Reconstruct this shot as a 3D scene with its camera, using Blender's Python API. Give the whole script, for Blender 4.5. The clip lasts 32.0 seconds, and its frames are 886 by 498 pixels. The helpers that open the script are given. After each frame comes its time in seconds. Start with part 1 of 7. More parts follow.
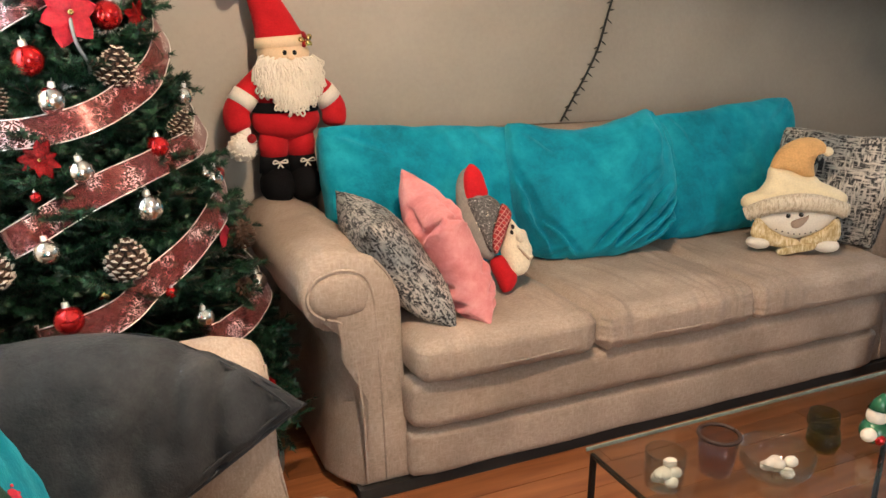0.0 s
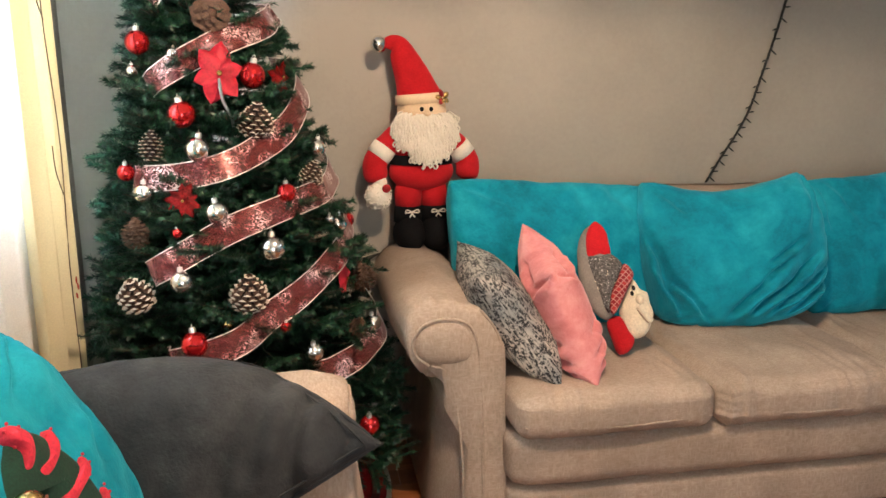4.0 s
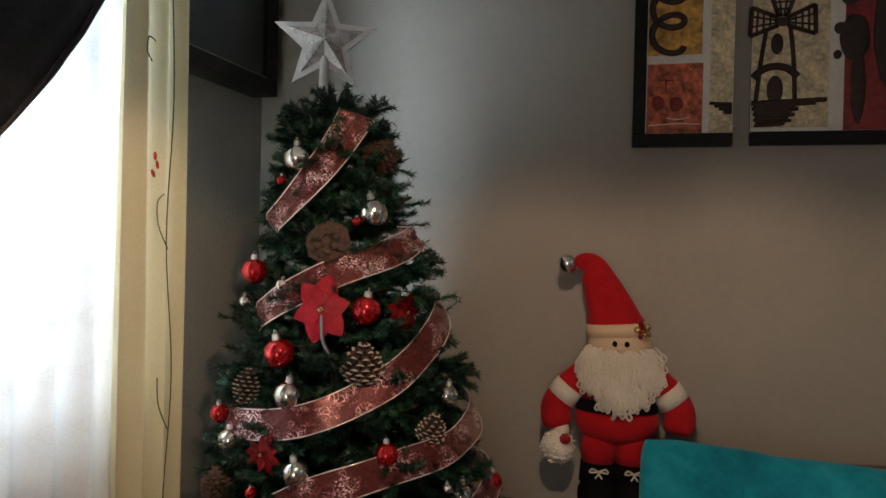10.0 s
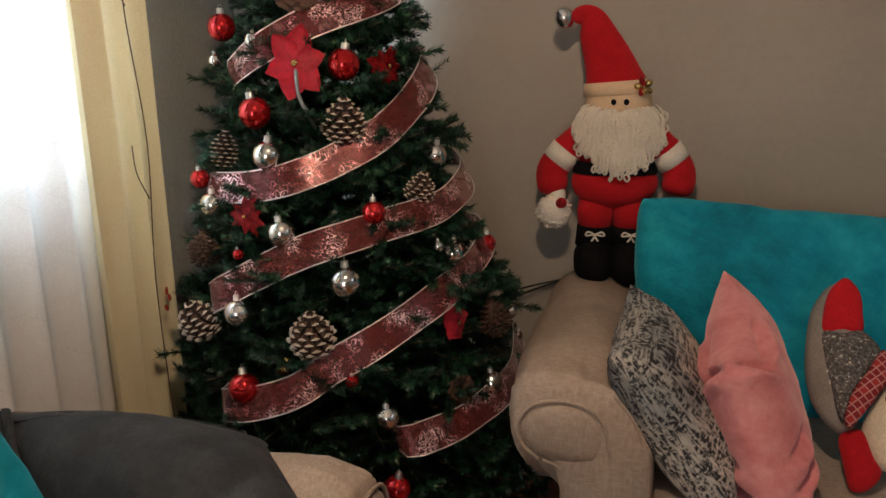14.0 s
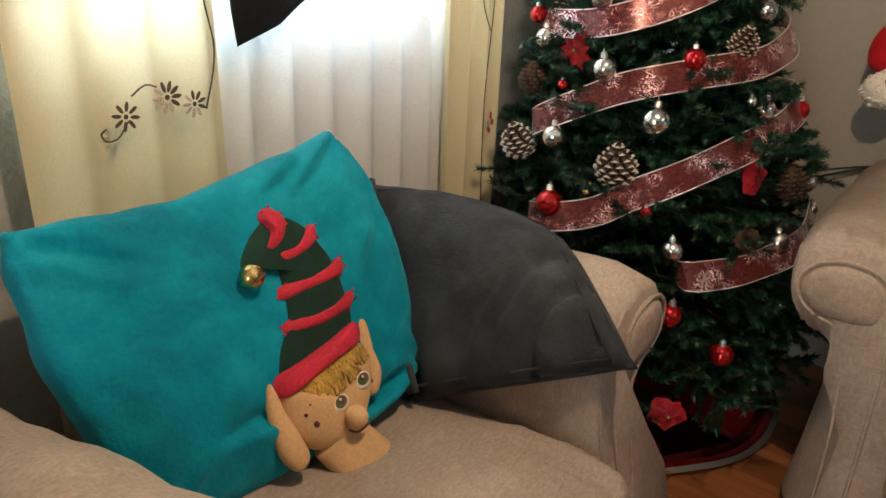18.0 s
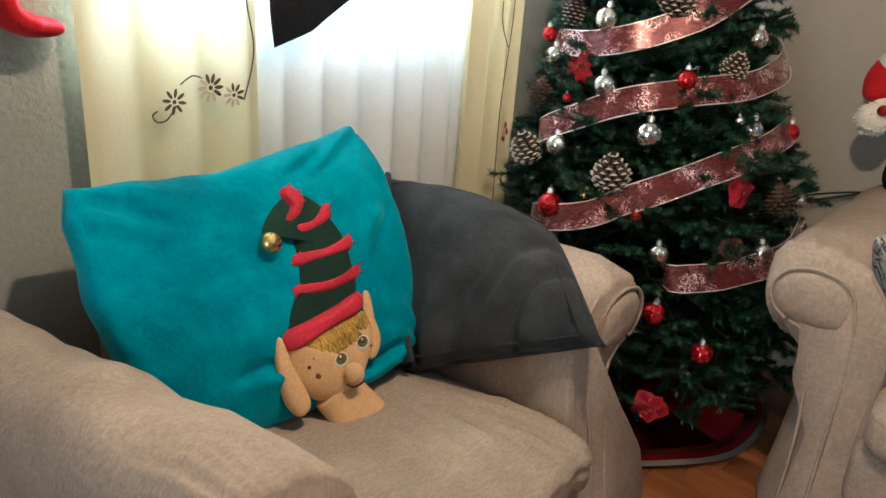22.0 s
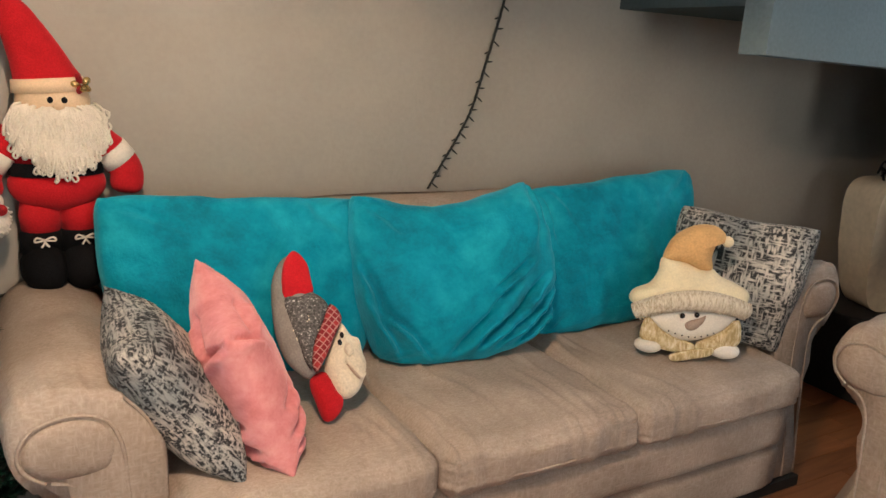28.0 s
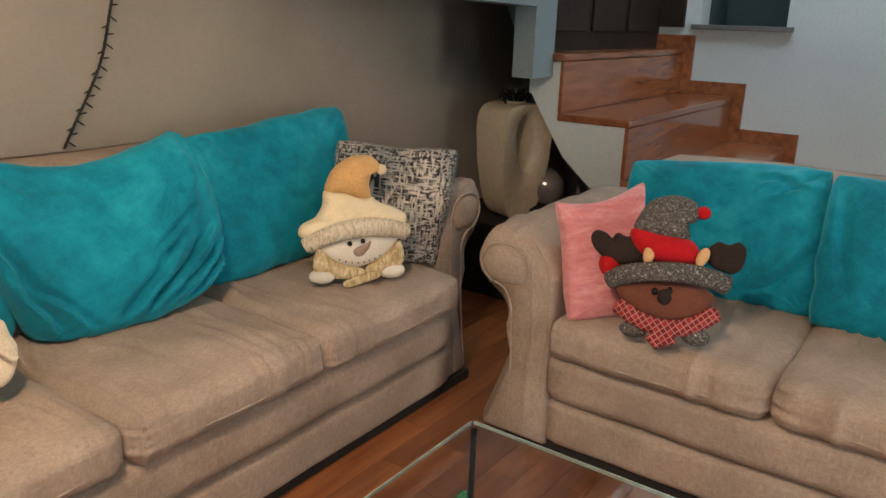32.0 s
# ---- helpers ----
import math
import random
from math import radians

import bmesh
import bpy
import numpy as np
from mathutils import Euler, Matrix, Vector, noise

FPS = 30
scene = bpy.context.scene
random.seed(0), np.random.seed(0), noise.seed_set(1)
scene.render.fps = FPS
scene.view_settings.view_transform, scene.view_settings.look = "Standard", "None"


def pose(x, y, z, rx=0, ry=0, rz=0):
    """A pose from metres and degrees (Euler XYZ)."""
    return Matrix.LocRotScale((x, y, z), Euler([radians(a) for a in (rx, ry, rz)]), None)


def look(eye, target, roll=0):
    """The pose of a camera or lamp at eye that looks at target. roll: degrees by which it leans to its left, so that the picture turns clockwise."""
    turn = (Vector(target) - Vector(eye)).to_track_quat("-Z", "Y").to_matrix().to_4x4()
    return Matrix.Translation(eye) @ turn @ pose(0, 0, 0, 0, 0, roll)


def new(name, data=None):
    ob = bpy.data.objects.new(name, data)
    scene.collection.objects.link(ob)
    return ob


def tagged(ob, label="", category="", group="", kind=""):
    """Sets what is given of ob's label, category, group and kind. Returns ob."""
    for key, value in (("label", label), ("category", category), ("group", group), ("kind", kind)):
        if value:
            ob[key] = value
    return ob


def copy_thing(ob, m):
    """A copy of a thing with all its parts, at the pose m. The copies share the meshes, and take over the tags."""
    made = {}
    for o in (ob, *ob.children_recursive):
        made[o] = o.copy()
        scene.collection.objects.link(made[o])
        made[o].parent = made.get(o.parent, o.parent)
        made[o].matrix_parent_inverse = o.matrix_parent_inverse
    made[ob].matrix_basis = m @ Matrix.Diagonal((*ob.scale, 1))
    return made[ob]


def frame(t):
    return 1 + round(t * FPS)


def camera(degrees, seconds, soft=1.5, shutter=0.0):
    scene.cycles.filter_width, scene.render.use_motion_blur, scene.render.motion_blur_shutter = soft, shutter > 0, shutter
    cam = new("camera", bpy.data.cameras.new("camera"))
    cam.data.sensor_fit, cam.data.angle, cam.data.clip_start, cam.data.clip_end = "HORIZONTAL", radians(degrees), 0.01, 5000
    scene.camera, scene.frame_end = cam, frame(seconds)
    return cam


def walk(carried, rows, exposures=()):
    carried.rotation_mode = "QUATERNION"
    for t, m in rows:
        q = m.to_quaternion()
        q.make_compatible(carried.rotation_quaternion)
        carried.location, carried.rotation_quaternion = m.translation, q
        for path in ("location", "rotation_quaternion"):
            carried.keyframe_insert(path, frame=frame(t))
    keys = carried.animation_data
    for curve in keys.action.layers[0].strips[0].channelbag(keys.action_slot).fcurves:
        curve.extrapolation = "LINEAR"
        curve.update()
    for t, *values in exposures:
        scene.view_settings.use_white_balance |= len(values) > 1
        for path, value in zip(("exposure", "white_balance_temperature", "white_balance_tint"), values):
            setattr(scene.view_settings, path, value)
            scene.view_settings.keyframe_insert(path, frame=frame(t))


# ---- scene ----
EXPOSURES = [(0.0, 1.3, 6400, 9), (3.0, 1.25, 6400, 9), (6.0, 1.05, 6500, 11), (7.0, 0.45, 6900, 14), (8.0, 0.08, 7000, 13), (9.0, -0.15, 6900, 14), (10.0, -0.6, 6600, 12), (11.0, -0.75, 6400, 10), (12.0, -0.7, 6400, 12), (13.0, -0.7, 6400, 12), (14.0, -0.18, 6500, 12), (16.5, -0.05, 6700, 11), (17.0, 0.05, 6700, 10), (18.0, 0.4, 6300, 6), (20.0, 0.82, 5650, 1), (22.0, 0.7, 5650, 1), (23.0, 0.35, 6200, 9), (24.0, 1.0, 6900, 13), (25.0, 1.15, 6900, 15), (28.0, 1.1, 6200, 8), (29.0, 1.1, 6000, 7), (31.0, 1.1, 6000, 7), (32.0, 1.05, 6600, 9)]
cam = camera(60.7, 32.0)
PATH = [
    (0, (-0.137, 0.299, 1.246), (0.637, 2.051, 0.672), 0.1),
    (0.5, (-0.059, 0.358, 1.24), (0.725, 2.101, 0.651), 1.6),
    (1, (-0.008, 0.388, 1.245), (0.736, 2.151, 0.665), 1.7),
    (1.5, (0.005, 0.365, 1.237), (0.649, 2.178, 0.692), 0.8),
    (2, (0.016, 0.284, 1.245), (0.533, 2.146, 0.729), 0.6),
    (2.5, (0.037, 0.242, 1.24), (0.497, 2.122, 0.736), 0.1),
    (3, (0.025, 0.208, 1.246), (0.419, 2.114, 0.786), -0.5),
    (3.5, (0.016, 0.21, 1.259), (0.369, 2.129, 0.821), -0.1),
    (5.5, (0.167, 0.322, 1.253), (0.425, 2.245, 0.771), 1.3),
    (6, (0.27, 0.396, 1.26), (0.355, 2.333, 0.772), 1.0),
    (6.5, (0.392, 0.427, 1.265), (0.292, 2.362, 0.77), 1.4),
    (7, (0.459, 0.45, 1.285), (0.227, 2.375, 0.795), 1.6),
    (7.5, (0.456, 0.497, 1.298), (0.163, 2.428, 0.868), 1.1),
    (8, (0.442, 0.6, 1.332), (0.11, 2.544, 0.999), 1.6),
    (8.5, (0.436, 0.632, 1.336), (0.072, 2.581, 1.074), 1.6),
    (9, (0.45, 0.65, 1.364), (0.035, 2.598, 1.173), 1.8),
    (9.5, (0.461, 0.672, 1.388), (-0.014, 2.613, 1.295), 1.2),
    (10, (0.468, 0.67, 1.408), (-0.06, 2.599, 1.392), 1.4),
    (10.5, (0.477, 0.677, 1.418), (-0.101, 2.591, 1.462), 2.2),
    (11, (0.479, 0.68, 1.42), (-0.109, 2.592, 1.464), 2.5),
    (11.5, (0.492, 0.682, 1.409), (-0.095, 2.593, 1.4), 2.3),
    (12, (0.493, 0.696, 1.38), (-0.076, 2.608, 1.234), 1.9),
    (12.5, (0.493, 0.709, 1.366), (-0.076, 2.607, 1.09), 1.3),
    (13, (0.493, 0.72, 1.329), (-0.06, 2.611, 0.985), 0.3),
    (13.5, (0.495, 0.729, 1.315), (-0.049, 2.606, 0.888), -0.1),
    (14, (0.494, 0.747, 1.284), (-0.034, 2.608, 0.777), -0.7),
    (14.5, (0.488, 0.755, 1.276), (-0.016, 2.599, 0.689), -0.5),
    (16.5, (0.503, 0.687, 1.247), (-0.22, 2.453, 0.649), -0.5),
    (17, (0.481, 0.592, 1.22), (-0.329, 2.293, 0.55), 0.1),
    (17.5, (0.472, 0.528, 1.229), (-0.488, 2.115, 0.48), 0.7),
    (18, (0.514, 0.518, 1.217), (-0.58, 1.995, 0.429), 2.1),
    (18.5, (0.596, 0.488, 1.203), (-0.565, 1.9, 0.392), 3.8),
    (19, (0.675, 0.445, 1.193), (-0.516, 1.827, 0.374), 4.3),
    (19.5, (0.705, 0.421, 1.195), (-0.484, 1.814, 0.392), 4.1),
    (20, (0.712, 0.418, 1.201), (-0.477, 1.827, 0.426), 3.6),
    (20.5, (0.71, 0.416, 1.201), (-0.479, 1.838, 0.45), 3.4),
    (21, (0.712, 0.419, 1.198), (-0.486, 1.838, 0.455), 3.4),
    (21.5, (0.72, 0.423, 1.196), (-0.512, 1.816, 0.458), 3.5),
    (22, (0.698, 0.429, 1.213), (-0.502, 1.851, 0.48), 4.1),
    (22.5, (0.631, 0.427, 1.249), (-0.311, 2.044, 0.542), 4.8),
    (23, (0.516, 0.438, 1.266), (0.041, 2.258, 0.587), 5.1),
    (23.5, (0.451, 0.51, 1.284), (0.321, 2.413, 0.682), 4.8),
    (24, (0.436, 0.597, 1.291), (0.5, 2.535, 0.802), 3.3),
    (24.5, (0.405, 0.635, 1.3), (0.657, 2.559, 0.815), 2.5),
    (25, (0.314, 0.652, 1.291), (0.789, 2.537, 0.821), 1.7),
    (25.5, (0.267, 0.663, 1.342), (0.917, 2.485, 0.832), 2.3),
    (27.5, (0.302, 0.66, 1.315), (1.192, 2.382, 0.822), 2.9),
    (28, (0.308, 0.663, 1.318), (1.273, 2.341, 0.813), 3.3),
    (28.5, (0.317, 0.661, 1.311), (1.342, 2.303, 0.809), 3.3),
    (29, (0.327, 0.657, 1.319), (1.396, 2.267, 0.804), 3.0),
    (29.5, (0.329, 0.661, 1.313), (1.482, 2.213, 0.802), 2.9),
    (30, (0.34, 0.665, 1.307), (1.573, 2.155, 0.797), 2.8),
    (30.5, (0.33, 0.666, 1.294), (1.652, 2.073, 0.773), 2.3),
    (31, (0.323, 0.637, 1.294), (1.728, 1.945, 0.73), 1.2),
    (31.5, (0.312, 0.61, 1.288), (1.816, 1.793, 0.707), 1.0),
    (32, (0.313, 0.608, 1.288), (1.875, 1.711, 0.701), 1.8),
]
walk(cam, [(t, look(eye, target, roll)) for t, eye, target, roll in PATH], EXPOSURES)

# ---- world, sun and lamps ----
WX, WY, CEIL_Z = -0.74, 2.85, 2.55
world = bpy.data.worlds.new("sky")
scene.world = world
world.use_nodes = True
wn = world.node_tree.nodes
sky = wn.new("ShaderNodeTexSky")
sky.sky_type, sky.sun_disc = "NISHITA", False
sky.sun_elevation, sky.sun_rotation = radians(43), radians(32)
world.node_tree.links.new(sky.outputs["Color"], wn["Background"].inputs["Color"])
wn["Background"].inputs["Strength"].default_value = 0.15
sun = new("sun", bpy.data.lights.new("sun", "SUN"))
sun.data.energy, sun.data.angle, sun.data.color = 2.5, radians(0.5), (1.0, 0.94, 0.85)
sun.matrix_world = look((5, 8, 9), (0, 0, 0))
# daylight that fills the window's opening
day = new("window_daylight", bpy.data.lights.new("window_daylight", "AREA"))
day.data.shape, day.data.size, day.data.size_y, day.data.energy, day.data.color = "RECTANGLE", 1.05, 1.1, 125, (0.70, 0.86, 1.0)
day.matrix_world = look((WX - 0.32, 1.595, 1.62), (WX + 1, 1.595, 1.45))
# the bulb in the hanging lamp
LAMP = (0.42, 1.18, 2.02)
bulb = new("lamp_bulb", bpy.data.lights.new("lamp_bulb", "POINT"))
bulb.data.energy, bulb.data.color, bulb.data.shadow_soft_size = 46, (1.0, 0.72, 0.50), 0.012
bulb.location = LAMP
# fill standing in for daylight from behind the camera, in an invented doorway
back = new("rear_fill", bpy.data.lights.new("rear_fill", "AREA"))
back.data.shape, back.data.size, back.data.size_y, back.data.energy, back.data.color = "RECTANGLE", 0.95, 1.9, 22, (1.0, 0.95, 0.88)
back.matrix_world = look((0.9, -3.08, 1.1), (0.9, 2.0, 0.8))
# cool fill in an invented second window on that unseen side
side = new("side_fill", bpy.data.lights.new("side_fill", "AREA"))
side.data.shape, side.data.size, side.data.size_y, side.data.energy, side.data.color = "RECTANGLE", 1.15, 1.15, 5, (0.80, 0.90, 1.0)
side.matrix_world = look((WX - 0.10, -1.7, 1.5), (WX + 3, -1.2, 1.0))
# fill added in an invented ceiling opening to brighten the stairs
well = new("stairwell_fill", bpy.data.lights.new("stairwell_fill", "AREA"))
well.data.shape, well.data.size, well.data.size_y, well.data.energy, well.data.color = "RECTANGLE", 1.1, 1.6, 12, (0.78, 0.90, 1.0)
well.matrix_world = look((4.15, 1.3, CEIL_Z + 0.11), (4.15, 1.301, 0))

# ---- materials ----
def mat(name, base, rough=0.6, metal=0.0, var=0.12, scale=6.0, fine=60.0, bump=0.1, stretch=(1, 1, 1), sheen=0.0, coat=0.0,
        dark=None, ramp=(0.35, 0.65), trans=0.0, spec=0.5, grain=0.5):
    """A surface with colour variation at two scales and a fine relief."""
    m = bpy.data.materials.new(name)
    m.use_nodes = True
    nt, n = m.node_tree, m.node_tree.nodes
    p = n["Principled BSDF"]
    tc = n.new("ShaderNodeTexCoord")
    mp = n.new("ShaderNodeMapping")
    mp.inputs["Scale"].default_value = stretch
    nt.links.new(tc.outputs["Object"], mp.inputs["Vector"])
    big, small = n.new("ShaderNodeTexNoise"), n.new("ShaderNodeTexNoise")
    big.inputs["Scale"].default_value, small.inputs["Scale"].default_value = scale, fine
    big.inputs["Detail"].default_value, small.inputs["Detail"].default_value = 4.0, 3.0
    nt.links.new(tc.outputs["Object"], big.inputs["Vector"])
    nt.links.new(mp.outputs["Vector"], small.inputs["Vector"])
    mixf = n.new("ShaderNodeMix")
    mixf.inputs["Factor"].default_value = grain
    nt.links.new(big.outputs["Fac"], mixf.inputs["A"])
    nt.links.new(small.outputs["Fac"], mixf.inputs["B"])
    cr = n.new("ShaderNodeValToRGB")
    cr.color_ramp.elements[0].position, cr.color_ramp.elements[1].position = ramp
    lo = dark or tuple(c * (1 - 2.2 * var) for c in base)
    hi = base if dark else tuple(min(1, c * (1 + 1.2 * var)) for c in base)
    cr.color_ramp.elements[0].color, cr.color_ramp.elements[1].color = (*lo, 1), (*hi, 1)
    nt.links.new(mixf.outputs["Result"], cr.inputs["Fac"])
    nt.links.new(cr.outputs["Color"], p.inputs["Base Color"])
    p.inputs["Roughness"].default_value, p.inputs["Metallic"].default_value = rough, metal
    p.inputs["Specular IOR Level"].default_value = spec
    p.inputs["Sheen Weight"].default_value, p.inputs["Sheen Roughness"].default_value = sheen, 0.5
    p.inputs["Sheen Tint"].default_value = (*[min(1, 0.15 + 1.6 * c) for c in base], 1)
    p.inputs["Coat Weight"].default_value, p.inputs["Coat Roughness"].default_value = coat, 0.08
    p.inputs["Transmission Weight"].default_value = trans
    if bump:
        b = n.new("ShaderNodeBump")
        b.inputs["Strength"].default_value, b.inputs["Distance"].default_value = bump, 0.004
        nt.links.new(small.outputs["Fac"], b.inputs["Height"])
        nt.links.new(b.outputs["Normal"], p.inputs["Normal"])
    return m


def glass(name, tint=(1, 1, 1), rough=0.0):
    m = bpy.data.materials.new(name)
    m.use_nodes = True
    p = m.node_tree.nodes["Principled BSDF"]
    p.inputs["Base Color"].default_value = (*tint, 1)
    p.inputs["Transmission Weight"].default_value, p.inputs["Roughness"].default_value, p.inputs["IOR"].default_value = 1.0, rough, 1.45
    return m


def thin_glass(name, tint=(1, 1, 1), gloss=1.0):
    """Thin clear ware: light passes straight, gloss grows at a slant."""
    m = bpy.data.materials.new(name)
    m.use_nodes = True
    nt, n = m.node_tree, m.node_tree.nodes
    n.remove(n["Principled BSDF"])
    thin, shine, mix, fr = n.new("ShaderNodeBsdfTransparent"), n.new("ShaderNodeBsdfGlossy"), n.new("ShaderNodeMixShader"), n.new("ShaderNodeLayerWeight")
    thin.inputs["Color"].default_value = (*tint, 1)
    shine.inputs["Roughness"].default_value = 0.03
    fr.inputs["Blend"].default_value = 0.5
    steep, part_ = n.new("ShaderNodeMath"), n.new("ShaderNodeMath")
    steep.operation, steep.inputs[1].default_value = "POWER", 3.0
    part_.operation, part_.inputs[1].default_value, part_.inputs[2].default_value = "MULTIPLY_ADD", 0.6 * gloss, 0.03
    nt.links.new(fr.outputs["Facing"], steep.inputs[0])
    nt.links.new(steep.outputs[0], part_.inputs[0])
    nt.links.new(part_.outputs[0], mix.inputs[0])
    nt.links.new(thin.outputs[0], mix.inputs[1])
    nt.links.new(shine.outputs[0], mix.inputs[2])
    nt.links.new(mix.outputs[0], n["Material Output"].inputs["Surface"])
    return m


def cloth_sheer(name, colour, see, lace=0.0, glow=0.7):
    """Thin cloth: part light passing through, part diffuse; lace: how much the woven pattern thickens it."""
    m = bpy.data.materials.new(name)
    m.use_nodes = True
    nt, n = m.node_tree, m.node_tree.nodes
    n.remove(n["Principled BSDF"])
    out = n["Material Output"]
    dif, tra, thin = n.new("ShaderNodeBsdfDiffuse"), n.new("ShaderNodeBsdfTranslucent"), n.new("ShaderNodeBsdfTransparent")
    a, b = n.new("ShaderNodeMixShader"), n.new("ShaderNodeMixShader")
    a.inputs[0].default_value = glow
    tc, no = n.new("ShaderNodeTexCoord"), n.new("ShaderNodeTexNoise")
    no.inputs["Scale"].default_value, no.inputs["Detail"].default_value = 300.0, 2.0
    nt.links.new(tc.outputs["Object"], no.inputs["Vector"])
    cr = n.new("ShaderNodeValToRGB")
    cr.color_ramp.elements[0].position, cr.color_ramp.elements[1].position = 0.3, 0.7
    cr.color_ramp.elements[0].color = (*[c * 0.9 for c in colour], 1)
    cr.color_ramp.elements[1].color = (*colour, 1)
    nt.links.new(no.outputs["Fac"], cr.inputs["Fac"])
    for s in (dif, tra):
        nt.links.new(cr.outputs["Color"], s.inputs["Color"])
    nt.links.new(dif.outputs[0], a.inputs[1])
    nt.links.new(tra.outputs[0], a.inputs[2])
    if lace:
        # columns of stitched curls, each with a dotted fan between two arcs
        def calc(op, x, y=0.0, z=0.0):
            node = n.new("ShaderNodeMath")
            node.operation = op
            for socket, val in zip(node.inputs, (x, y, z)):
                if isinstance(val, (int, float)):
                    socket.default_value = val
                else:
                    nt.links.new(val, socket)
            return node.outputs[0]

        sep = n.new("ShaderNodeSeparateXYZ")
        nt.links.new(tc.outputs["Object"], sep.inputs[0])
        v0 = calc("DIVIDE", sep.outputs["Z"], 0.108)
        u = calc("SUBTRACT", calc("FRACT", calc("DIVIDE", sep.outputs["Y"], 0.095)), 0.5)
        v = calc("SUBTRACT", calc("FRACT", v0), 0.5)
        lean = calc("ADD", calc("ABSOLUTE", v), calc("MULTIPLY", calc("MULTIPLY", u, u), 0.5))
        reach = calc("MULTIPLY", calc("ADD", u, 0.22), 0.62)
        within = calc("MULTIPLY", calc("LESS_THAN", u, 0.34), calc("GREATER_THAN", u, -0.20))
        arcs = calc("MULTIPLY", calc("COMPARE", lean, reach, 0.024), within)
        curl = calc("SQRT", calc("ADD", calc("POWER", calc("ADD", u, 0.30), 2.0), calc("POWER", v, 2.0)))
        curl = calc("MAXIMUM", calc("COMPARE", curl, 0.08, 0.016), calc("LESS_THAN", curl, 0.026))
        dots = n.new("ShaderNodeTexVoronoi")
        dots.inputs["Scale"].default_value, dots.inputs["Randomness"].default_value = 150.0, 0.35
        nt.links.new(tc.outputs["Object"], dots.inputs["Vector"])
        fan = calc("MULTIPLY", calc("MULTIPLY", calc("LESS_THAN", dots.outputs["Distance"], 0.40), within), calc("LESS_THAN", lean, reach))
        weave = n.new("ShaderNodeTexNoise")
        weave.inputs["Scale"].default_value, weave.inputs["Detail"].default_value = 45.0, 4.0
        nt.links.new(tc.outputs["Object"], weave.inputs["Vector"])
        stitched = calc("MAXIMUM", calc("MULTIPLY", calc("MAXIMUM", arcs, curl), 0.45), calc("MULTIPLY", fan, 0.75))
        clear = calc("SUBTRACT", 1.0, calc("MULTIPLY", stitched, 0.95))
        clear = calc("MULTIPLY", clear, calc("ADD", calc("MULTIPLY", weave.outputs["Fac"], 0.6), 0.6))
        thin_part = calc("ADD", calc("MULTIPLY", clear, lace), see - lace)
        nt.links.new(thin_part, b.inputs[0])
        wm = n.new("ShaderNodeMix")
        wm.data_type, wm.blend_type = "RGBA", "MULTIPLY"
        wm.inputs["Factor"].default_value = 1.0
        tone = n.new("ShaderNodeMapRange")
        tone.inputs["From Max"].default_value, tone.inputs["To Min"].default_value, tone.inputs["To Max"].default_value = 1.0, 0.22, 1.0
        nt.links.new(clear, tone.inputs["Value"])
        nt.links.new(cr.outputs["Color"], wm.inputs["A"])
        nt.links.new(tone.outputs["Result"], wm.inputs["B"])
        nt.links.new(wm.outputs["Result"], tra.inputs["Color"])
    else:
        b.inputs[0].default_value = see
    nt.links.new(a.outputs[0], b.inputs[1])
    nt.links.new(thin.outputs[0], b.inputs[2])
    nt.links.new(b.outputs[0], out.inputs["Surface"])
    return m


